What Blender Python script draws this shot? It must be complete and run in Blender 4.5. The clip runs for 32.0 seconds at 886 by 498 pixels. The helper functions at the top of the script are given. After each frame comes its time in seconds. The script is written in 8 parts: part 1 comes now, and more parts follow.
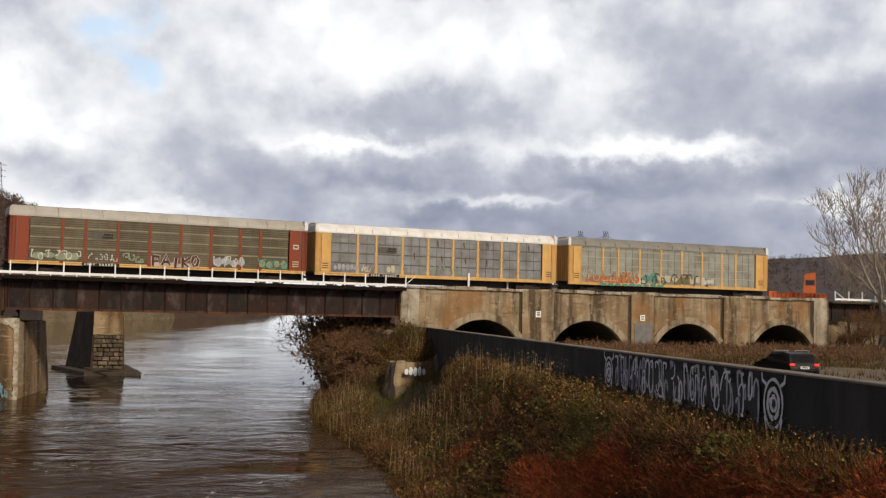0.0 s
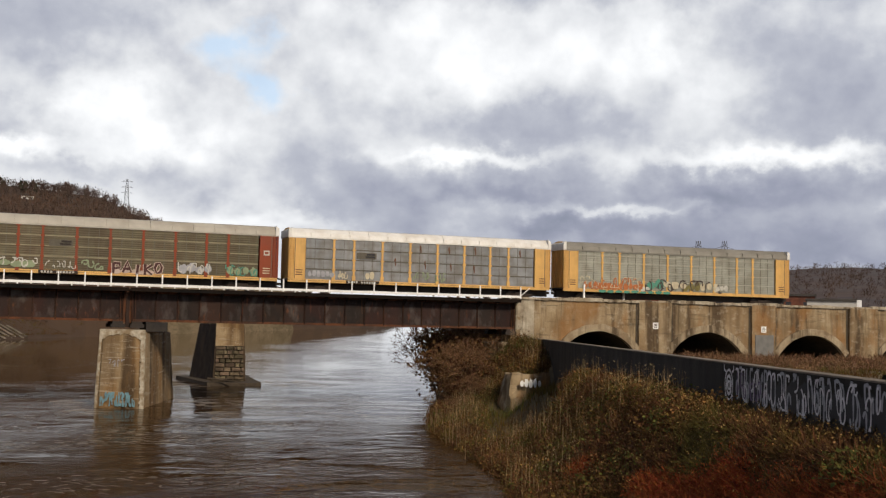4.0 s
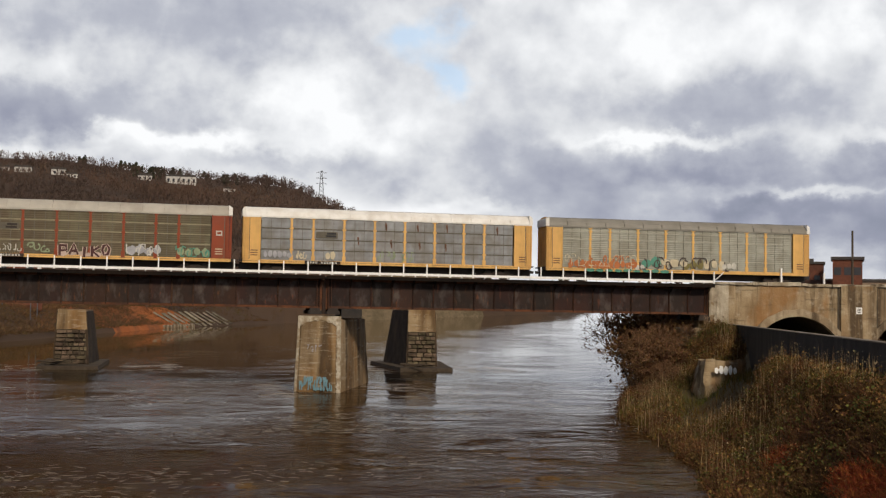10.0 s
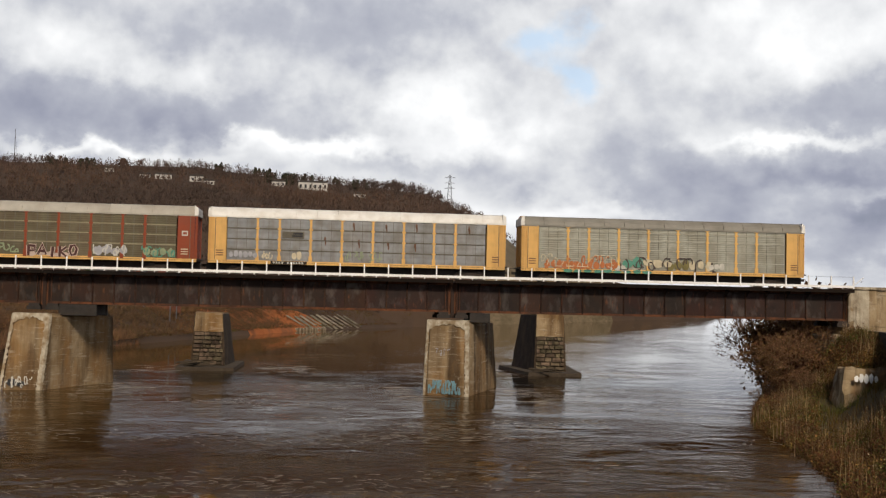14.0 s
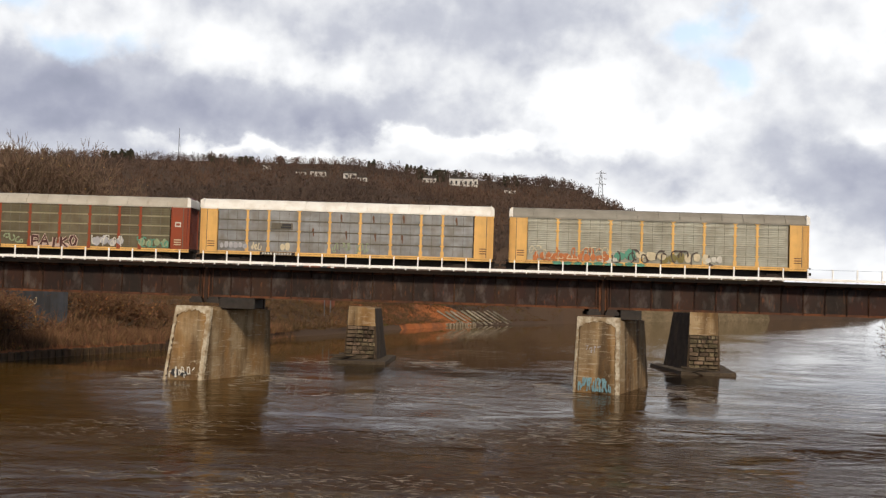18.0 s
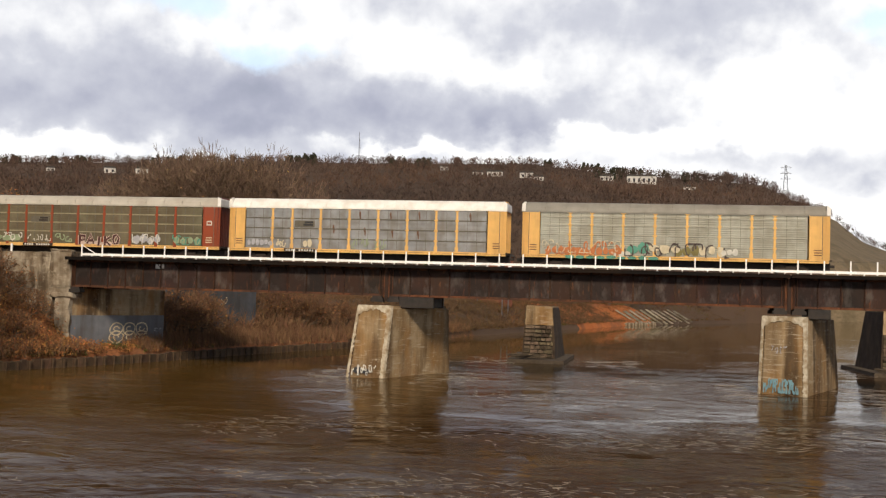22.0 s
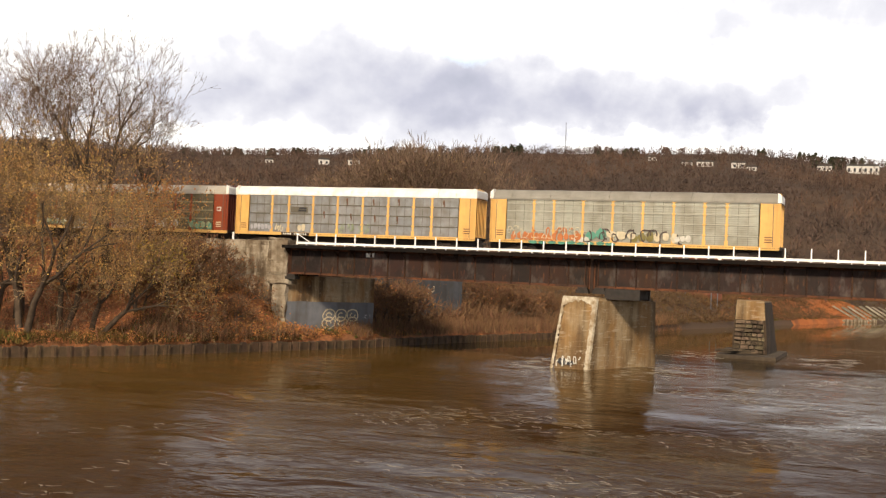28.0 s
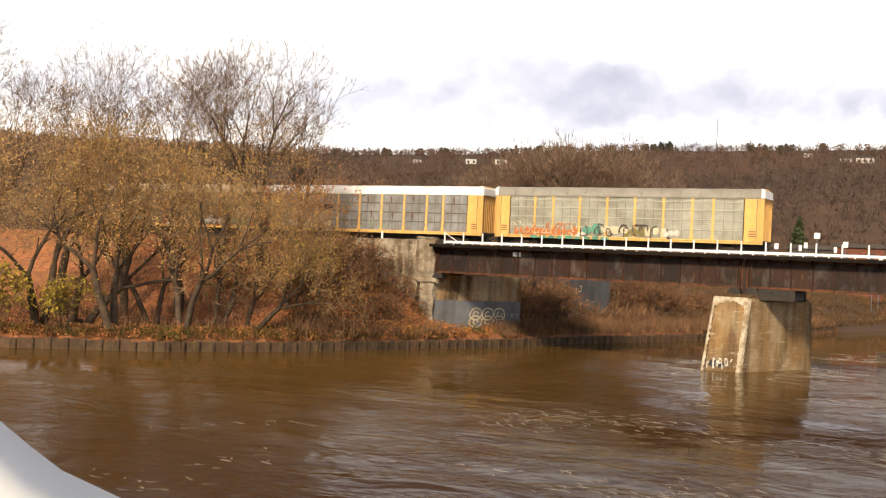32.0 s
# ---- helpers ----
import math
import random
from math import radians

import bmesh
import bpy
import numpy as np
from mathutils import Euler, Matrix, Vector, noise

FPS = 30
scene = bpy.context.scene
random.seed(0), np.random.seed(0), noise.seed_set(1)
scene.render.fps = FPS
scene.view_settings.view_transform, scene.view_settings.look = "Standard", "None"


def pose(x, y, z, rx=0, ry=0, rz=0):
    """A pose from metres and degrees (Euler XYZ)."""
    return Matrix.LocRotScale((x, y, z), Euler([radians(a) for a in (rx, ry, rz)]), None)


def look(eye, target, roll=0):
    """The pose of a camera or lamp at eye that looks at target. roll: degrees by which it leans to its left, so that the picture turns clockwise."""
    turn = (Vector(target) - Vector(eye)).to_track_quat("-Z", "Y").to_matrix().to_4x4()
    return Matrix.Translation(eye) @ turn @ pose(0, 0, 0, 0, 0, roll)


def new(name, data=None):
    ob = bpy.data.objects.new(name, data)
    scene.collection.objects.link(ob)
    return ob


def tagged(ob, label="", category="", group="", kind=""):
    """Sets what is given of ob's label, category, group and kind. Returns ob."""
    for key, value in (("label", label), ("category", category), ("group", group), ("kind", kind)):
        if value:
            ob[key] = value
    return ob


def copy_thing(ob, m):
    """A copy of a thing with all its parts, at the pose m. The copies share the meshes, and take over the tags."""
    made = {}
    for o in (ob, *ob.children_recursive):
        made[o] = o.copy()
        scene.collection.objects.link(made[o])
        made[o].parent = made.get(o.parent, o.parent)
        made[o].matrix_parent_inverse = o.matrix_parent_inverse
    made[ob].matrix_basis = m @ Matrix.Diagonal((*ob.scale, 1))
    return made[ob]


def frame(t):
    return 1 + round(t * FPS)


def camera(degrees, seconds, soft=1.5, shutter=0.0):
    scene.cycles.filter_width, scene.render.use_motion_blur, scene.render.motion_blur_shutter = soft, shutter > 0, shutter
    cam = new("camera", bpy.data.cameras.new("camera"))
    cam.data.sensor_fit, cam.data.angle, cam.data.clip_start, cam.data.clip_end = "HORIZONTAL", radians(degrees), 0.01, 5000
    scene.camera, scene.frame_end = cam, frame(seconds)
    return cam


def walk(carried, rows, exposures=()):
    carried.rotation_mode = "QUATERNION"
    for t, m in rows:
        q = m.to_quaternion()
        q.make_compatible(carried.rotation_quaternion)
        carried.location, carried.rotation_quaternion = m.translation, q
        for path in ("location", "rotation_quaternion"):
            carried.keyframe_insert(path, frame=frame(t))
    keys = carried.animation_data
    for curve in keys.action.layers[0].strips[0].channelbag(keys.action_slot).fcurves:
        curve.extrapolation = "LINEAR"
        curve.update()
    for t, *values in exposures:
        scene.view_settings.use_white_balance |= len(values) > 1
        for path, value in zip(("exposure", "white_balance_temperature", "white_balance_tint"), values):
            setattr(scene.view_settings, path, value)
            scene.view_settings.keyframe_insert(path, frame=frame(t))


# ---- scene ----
EYE = (0.0, 0.0, 7.95)
cam = camera(42.503, 32.0, soft=1.3)
# stops and white balance follow the picture as the view swings from the dark bank to the bright water
EXPOSURES = [(0.0, -0.38, 6350, 10), (8.0, -0.50, 6350, 10), (13.0, -0.48, 6400, 10), (19.0, -0.16, 6450, 10), (25.0, 0.10, 6700, 10), (28.0, 0.40, 6900, 10), (32.0, 0.70, 7050, 10)]
TURNS = [
    (0, 93.262, -1.294, -26.942), (0.5, 93.371, -1.359, -26.667), (1, 93.450, -1.334, -26.061), (1.5, 93.322, -1.354, -25.201),
    (2, 93.184, -1.328, -24.309), (2.5, 93.126, -1.264, -23.268), (3, 93.372, -1.235, -22.466), (3.5, 93.715, -1.247, -21.793),
    (5.5, 93.406, -1.062, -19.433), (6, 93.389, -1.001, -18.739), (6.5, 93.308, -1.039, -17.654), (7, 93.077, -1.045, -17.108),
    (7.5, 93.093, -1.011, -17.199), (8, 93.038, -1.031, -16.998), (8.5, 92.901, -0.997, -16.525), (9, 92.788, -1.034, -14.762),
    (9.5, 92.761, -1.065, -12.874), (10, 92.828, -1.039, -11.675), (10.5, 92.775, -0.999, -11.333), (11, 92.682, -0.985, -11.161),
    (11.5, 92.877, -0.942, -10.472), (12, 93.100, -0.988, -9.348), (12.5, 93.285, -1.035, -7.591), (13, 93.229, -1.064, -6.901),
    (13.5, 92.961, -1.132, -6.342), (14, 92.916, -1.300, -5.245), (14.5, 92.847, -1.438, -4.027), (16.5, 92.870, -1.604, -0.823),
    (17, 92.777, -1.671, -0.220), (17.5, 92.723, -1.752, 0.715), (18, 92.516, -1.834, 2.277), (18.5, 92.334, -1.889, 3.725),
    (19, 92.355, -1.962, 4.935), (19.5, 92.311, -2.050, 5.725), (20, 92.280, -1.992, 6.606), (20.5, 92.386, -1.918, 7.922),
    (21, 92.452, -1.866, 9.525), (21.5, 92.288, -1.772, 10.806), (22, 92.206, -1.693, 11.182), (22.5, 92.286, -1.670, 11.338),
    (23, 92.171, -1.780, 12.206), (23.5, 92.185, -1.887, 12.949), (24, 92.257, -2.057, 13.826), (24.5, 92.198, -2.195, 15.009),
    (25, 92.121, -2.277, 16.144), (25.5, 91.932, -2.446, 17.458), (27.5, 91.431, -2.561, 20.894), (28, 91.361, -2.548, 21.472),
    (28.5, 91.337, -2.367, 22.927), (29, 91.507, -2.345, 25.407), (29.5, 91.615, -2.407, 27.001), (30, 91.441, -2.406, 27.312),
    (30.5, 91.517, -2.292, 27.128), (31, 91.170, -2.302, 27.434), (31.5, 90.944, -2.415, 27.828), (32, 90.975, -2.773, 28.851),
]
walk(cam, [(t, pose(*EYE, rx, ry, rz)) for t, rx, ry, rz in TURNS], EXPOSURES)
# how far the train stands from its place at 19 s
TRAIN = [(0, 70.02), (2, 62.89), (4, 55.69), (6, 48.42), (8, 41.09), (10, 33.70), (12, 26.26), (14, 18.77), (16, 11.25), (18, 3.69), (20, -3.91), (22, -11.52), (24, -19.16), (26, -26.81), (28, -34.72), (30, -42.42), (32, -50.11)]

# ---- world, sun ----
def build_world():
    w = bpy.data.worlds.new("sky")
    w.use_nodes = True
    scene.world = w
    nt = w.node_tree
    nt.nodes.clear()
    N, L = nt.nodes.new, nt.links.new
    out = N("ShaderNodeOutputWorld")
    bg = N("ShaderNodeBackground")
    tc = N("ShaderNodeTexCoord")
    sky = N("ShaderNodeTexSky")
    sky.sky_type, sky.sun_disc = "NISHITA", False
    sky.sun_elevation, sky.sun_rotation = radians(SUN_EL), radians(SUN_ROT)

    def math_(op, a, b=None, c=None):
        n = N("ShaderNodeMath")
        n.operation = op
        for i, v in enumerate((a, b, c)):
            if v is None:
                continue
            if isinstance(v, (int, float)):
                n.inputs[i].default_value = v
            else:
                L(v, n.inputs[i])
        return n.outputs[0]

    def ramp(fac, stops):
        n = N("ShaderNodeValToRGB")
        el = n.color_ramp.elements
        while len(el) < len(stops):
            el.new(0.5)
        for e, (p, c) in zip(el, stops):
            e.position, e.color = p, (*c, 1)
        L(fac, n.inputs[0])
        return n.outputs[0]

    def mix(fac, a, b):
        n = N("ShaderNodeMix")
        n.data_type = "RGBA"
        L(fac, n.inputs[0]) if not isinstance(fac, float) else None
        if isinstance(fac, float):
            n.inputs[0].default_value = fac
        for s, v in ((6, a), (7, b)):
            if isinstance(v, tuple):
                n.inputs[s].default_value = (*v, 1)
            else:
                L(v, n.inputs[s])
        return n.outputs[2]

    sep = N("ShaderNodeSeparateXYZ")
    L(tc.outputs["Generated"], sep.inputs[0])
    x, y, z = sep.outputs
    # flat-based heaped clouds: wide in bearing, low in height
    az0 = math_("MULTIPLY", math_("ARCTAN2", x, y), 57.2958)
    el0 = math_("MULTIPLY", math_("ARCSINE", z), 57.2958)
    comb = N("ShaderNodeCombineXYZ")
    L(math_("DIVIDE", az0, 4.4), comb.inputs[0])
    L(math_("MULTIPLY", math_("POWER", math_("MAXIMUM", el0, 0.1), 0.8), 0.50), comb.inputs[1])

    def noise_(scale, detail, rough, dist=0.0, off=(0, 0, 0), colour=False):
        m = N("ShaderNodeMapping")
        m.inputs["Location"].default_value = off
        L(comb.outputs[0], m.inputs[0])
        n = N("ShaderNodeTexNoise")
        n.inputs["Scale"].default_value, n.inputs["Detail"].default_value = scale, detail
        n.inputs["Roughness"].default_value, n.inputs["Distortion"].default_value = rough, dist
        L(m.outputs[0], n.inputs[0])
        return n.outputs[1 if colour else 0]

    big = noise_(*CLOUD_BIG)
    # the same heaps a little higher up: thick above means a shaded base here
    o = CLOUD_BIG[4]
    above = noise_(*CLOUD_BIG[:4], (o[0], o[1] + 0.30, 0))
    fine = noise_(*CLOUD_FINE)
    # bearing and height in degrees, with wandering edges
    w1, w2 = noise_(1.2, 6.0, 0.55, 0.0, (9, 1, 0)), noise_(1.5, 6.0, 0.55, 0.0, (2, 8, 0))
    az = math_("ADD", az0, math_("MULTIPLY", math_("SUBTRACT", w1, 0.5), 9.0))
    el = math_("ADD", el0, math_("MULTIPLY", math_("SUBTRACT", w2, 0.5), 3.6))

    def patch(a, e, ra, re_, above_=1.0, below=1.0):
        """A soft-edged spot of cloud; a base fades slowly upwards and ends sharply below."""
        u = math_("DIVIDE", math_("SUBTRACT", az, a), ra)
        v = math_("DIVIDE", math_("SUBTRACT", el, e), re_)
        if above_ != below:
            v = math_("ADD", math_("DIVIDE", math_("MAXIMUM", v, 0.0), above_), math_("DIVIDE", math_("MINIMUM", v, 0.0), below))
        d = math_("ADD", math_("MULTIPLY", u, u), math_("MULTIPLY", v, v))
        return math_("POWER", 2.718, math_("MULTIPLY", d, -1.0))

    dens = math_("ADD", math_("MULTIPLY", math_("SUBTRACT", big, 0.5), 0.50), math_("MULTIPLY", math_("SUBTRACT", fine, 0.5), 0.30))
    dens = math_("ADD", dens, math_("MULTIPLY", math_("SUBTRACT", above, big), RELIEF))
    dens = math_("ADD", dens, CLOUD_COVER)
    for rows, thick in ((BASES_EAST, 0.70), (BASES_MID, 0.46), (BASES_WEST, 0.39)):
        for a, e, ra, re_, s in rows:
            dens = math_("ADD", dens, math_("MULTIPLY", patch(a, e - 0.1 * re_, ra * 1.2, re_ * (1.0 if rows is BASES_EAST else 1.3), 2.1, 1.0), s * thick))
    for a, e, ra, re_, s in BREAKS_EAST + BREAKS_WEST:
        dens = math_("SUBTRACT", dens, math_("MULTIPLY", patch(a, e, ra, re_ * 1.15), s))
    # unseen thick cloud added overhead, past the sky's bright rim, dims ambient and reflections
    over = N("ShaderNodeMapRange")
    over.inputs["From Min"].default_value, over.inputs["From Max"].default_value = 15.5, 23.0
    L(el, over.inputs[0])
    dens = math_("ADD", dens, math_("MULTIPLY", over.outputs[0], OVERHEAD))
    clouds = ramp(math_("MULTIPLY", dens, 0.7), CLOUD_RAMP)
    gap = None
    for a, e, ra, re_ in GAPS:
        g = patch(a, e, ra, re_)
        gap = g if gap is None else math_("ADD", gap, g)
    blue = N("ShaderNodeMix")
    blue.data_type = "RGBA"
    L(ramp(gap, [(0.15, (0, 0, 0)), (0.85, (0.75, 0.75, 0.75))]), blue.inputs[0])
    L(clouds, blue.inputs[6])
    bluesky = mix(0.8, sky.outputs[0], (7.0, 8.9, 11.0))
    scaled = N("ShaderNodeVectorMath")
    scaled.operation = "SCALE"
    scaled.inputs["Scale"].default_value = 0.12
    L(bluesky, scaled.inputs[0])
    L(scaled.outputs[0], blue.inputs[7])
    L(blue.outputs[2], bg.inputs[0])
    bg.inputs[1].default_value = SKY_STRENGTH
    L(bg.outputs[0], out.inputs[0])


SUN_EL, SUN_ROT, SKY_STRENGTH = 34.0, 172.0, 1.07
SUN_DIR = Vector((0.13, -0.90, 0.0)).normalized() * math.cos(radians(SUN_EL)) + Vector((0, 0, math.sin(radians(SUN_EL))))
CLOUD_BIG = (0.95, 8.0, 0.48, 0.0, (3.1, 0.4, 0))
CLOUD_FINE = (2.8, 6.0, 0.50, 0.0, (1.0, 7.0, 0))
RELIEF, CLOUD_COVER = 0.95, 0.27
# bearing, height, half width, half height, weight of the grey cloud bases and of the bright breaks between them
BASES_EAST = [(24.9, 10.2, 4.3, 1.14, 0.55), (22.7, 6.6, 3.1, 0.51, 0.45), (41.7, 10.3, 4.8, 1.28, 0.50), (47.2, 9.5, 2.6, 1.14, 0.45), (35.2, 6.8, 6.3, 0.71, 0.50), (36.5, 4.0, 11.0, 1.3, 0.95),
              (27.3, 5.1, 4.3, 0.57, 0.45), (45.9, 7.3, 3.4, 0.71, 0.50), (37.0, 14.0, 4.0, 1.71, 0.25), (45.1, 13.9, 3.7, 1.42, 0.15), (56.0, 8.0, 6.0, 2.0, 0.40)]
BASES_MID = [(15.7, 6.7, 5.1, 0.91, 0.55), (15.6, 9.9, 2.6, 0.85, 0.25), (6.7, 13.0, 3.7, 1.42, 0.25), (-1.4, 9.8, 3.7, 1.28, 0.35), (3.2, 7.1, 4.3, 0.71, 0.30), (-10.2, 8.7, 6.0, 0.85, 0.48),
             (-6.5, 13.6, 4.3, 1.6, 0.30), (2.4, 14.6, 4.0, 1.2, 0.35), (18.0, 4.6, 5.0, 0.8, 0.35)]
BASES_WEST = [(-19.8, 8.0, 3.9, 1.0, 0.50), (-30.0, 8.3, 5.7, 1.20, 0.42), (-9.2, 8.5, 3.7, 0.43, 0.30), (-24.5, 9.6, 4.0, 0.9, 0.25), (-44.0, 8.0, 6.0, 1.4, 0.40), (-58.0, 9.0, 8.0, 2.0, 0.40), (-26.0, 8.9, 15.0, 2.2, 0.30), (-28.0, 11.8, 20.0, 3.2, 0.22), (-17.5, 8.5, 7.5, 2.0, 0.34)]
BREAKS_EAST = [(22.6, 8.4, 3.4, 0.34, 0.40), (37.4, 8.4, 5.1, 0.51, 0.45), (29.3, 5.8, 4.5, 0.34, 0.40), (22.5, 12.5, 5.7, 1.71, 0.28), (30.8, 14.0, 2.3, 1.99, 0.20), (6.6, 8.5, 3.4, 0.85, 0.30),
               (46.5, 5.8, 2.6, 0.28, 0.35), (12.0, 4.6, 5.0, 0.6, 0.30), (3.7, 10.6, 2.8, 1.42, 0.30)]
BREAKS_WEST = [(-6.9, 11.1, 5.7, 0.99, 0.25), (-11.6, 7.2, 5.7, 0.30, 0.40), (1.5, 7.8, 3.4, 0.43, 0.25), (-15.0, 11.8, 4.0, 1.42, 0.28), (-3.0, 7.9, 5.1, 0.36, 0.35), (-21.9, 12.3, 2.8, 1.14, 0.25),
               (-30.6, 6.5, 5.1, 0.34, 0.40), (-40.1, 11.4, 5.7, 1.71, 0.30)]
GAPS = [(10.3, 13.4, 1.7, 0.9), (11.9, 11.4, 1.5, 0.9), (-19.9, 11.5, 1.8, 0.9), (-24.2, 13.6, 2.2, 0.8), (-45.4, 11.5, 4.0, 0.8)]
OVERHEAD = 1.3
CLOUD_RAMP = [(0.035, (1.30, 1.30, 1.29)), (0.22, (0.96, 0.97, 0.99)), (0.36, (0.65, 0.67, 0.745)), (0.57, (0.435, 0.455, 0.56)), (0.78, (0.30, 0.33, 0.42)), (1.0, (0.15, 0.17, 0.22))]
build_world()
sun = new("sun", bpy.data.lights.new("sun", "SUN"))
sun.data.energy, sun.data.angle, sun.data.color = 3.9, radians(9.0), (1.0, 0.84, 0.64)
sun.matrix_world = look(SUN_DIR * 100, (0, 0, 0))


# ---- materials ----
def mat(name, a, b, scale=1.0, rough=0.85, metal=0.0, c=None, cscale=0.15, camt=0.6, streak=0.0, scol=None, sscale=1.2,
        bump=0.3, bscale=12.0, stretch=(1, 1, 1), island=0.0, rnd=0.0, spec=0.3, layers=()):
    """Two-scale procedural surface: grain between a and b, patches of c, streaks of scol running down."""
    m = bpy.data.materials.new(name)
    m.use_nodes = True
    nt = m.node_tree
    N, L = nt.nodes.new, nt.links.new
    bs = nt.nodes["Principled BSDF"]
    tc = N("ShaderNodeTexCoord")
    where = tc.outputs["Object"]
    if rnd:
        # alike pieces on one mesh each take their own stretch of the pattern
        add = N("ShaderNodeVectorMath")
        L(where, add.inputs[0])
        L(N("ShaderNodeObjectInfo").outputs["Location"], add.inputs[1])
        where = add.outputs[0]

    def nz(sc, det=6.0, st=(1, 1, 1), ro=0.55):
        mp = N("ShaderNodeMapping")
        mp.inputs["Scale"].default_value = st
        L(where, mp.inputs[0])
        n = N("ShaderNodeTexNoise")
        n.inputs["Scale"].default_value, n.inputs["Detail"].default_value, n.inputs["Roughness"].default_value = sc, det, ro
        L(mp.outputs[0], n.inputs[0])
        return n.outputs[0]

    def rmp(f, lo, hi):
        n = N("ShaderNodeMapRange")
        n.inputs["From Min"].default_value, n.inputs["From Max"].default_value = lo, hi
        L(f, n.inputs[0])
        return n.outputs[0]

    def mx(f, p, q, amt=1.0, mode="MIX"):
        n = N("ShaderNodeMix")
        n.data_type, n.blend_type = "RGBA", mode
        if amt != 1.0:
            k = N("ShaderNodeMath")
            k.operation = "MULTIPLY"
            L(f, k.inputs[0])
            k.inputs[1].default_value = amt
            f = k.outputs[0]
        L(f, n.inputs[0])
        for s, v in ((6, p), (7, q)):
            if isinstance(v, tuple):
                n.inputs[s].default_value = (*v, 1)
            else:
                L(v, n.inputs[s])
        return n.outputs[2]

    col = mx(rmp(nz(scale, 8.0, stretch), 0.3, 0.7), a, b)
    if c:
        col = mx(rmp(nz(cscale, 5.0, stretch), 0.45, 0.62), col, c, camt)
    if streak:
        col = mx(rmp(nz(sscale, 6.0, (1, 1, 0.09)), 0.46, 0.70), col, scol or c or a, streak)
    for lc, ls, lst, lo, hi, amt in layers:
        col = mx(rmp(nz(ls, 7.0, lst, 0.6), lo, hi), col, lc, amt)
    if island or rnd:
        src = N("ShaderNodeNewGeometry").outputs["Random Per Island"] if island else N("ShaderNodeObjectInfo").outputs["Random"]
        k = N("ShaderNodeHueSaturation")
        L(col, k.inputs["Color"])
        w = island or rnd
        n = N("ShaderNodeMapRange")
        n.inputs["To Min"].default_value, n.inputs["To Max"].default_value = 1 - w, 1 + w
        L(src, n.inputs[0])
        L(n.outputs[0], k.inputs["Value"])
        n2 = N("ShaderNodeMapRange")
        n2.inputs["To Min"].default_value, n2.inputs["To Max"].default_value = 0.5 - w * 0.045, 0.5 + w * 0.045
        mo = N("ShaderNodeMath")
        mo.operation = "FRACT"
        mu = N("ShaderNodeMath")
        mu.operation = "MULTIPLY"
        mu.inputs[1].default_value = 7.31
        L(src, mu.inputs[0])
        L(mu.outputs[0], mo.inputs[0])
        L(mo.outputs[0], n2.inputs[0])
        L(n2.outputs[0], k.inputs["Hue"])
        col = k.outputs[0]
    L(col, bs.inputs["Base Color"])
    bs.inputs["Roughness"].default_value, bs.inputs["Metallic"].default_value = rough, metal
    bs.inputs["Specular IOR Level"].default_value = spec
    if bump:
        bp = N("ShaderNodeBump")
        bp.inputs["Strength"].default_value, bp.inputs["Distance"].default_value = bump, 0.05
        L(nz(bscale, 5.0, stretch), bp.inputs["Height"])
        L(bp.outputs[0], bs.inputs["Normal"])
    return m


def glow(name, col, strength):
    m = bpy.data.materials.new(name)
    m.use_nodes = True
    bs = m.node_tree.nodes["Principled BSDF"]
    bs.inputs["Base Color"].default_value = (*col, 1)
    bs.inputs["Emission Color"].default_value = (*col, 1)
    bs.inputs["Emission Strength"].default_value = strength
    return m


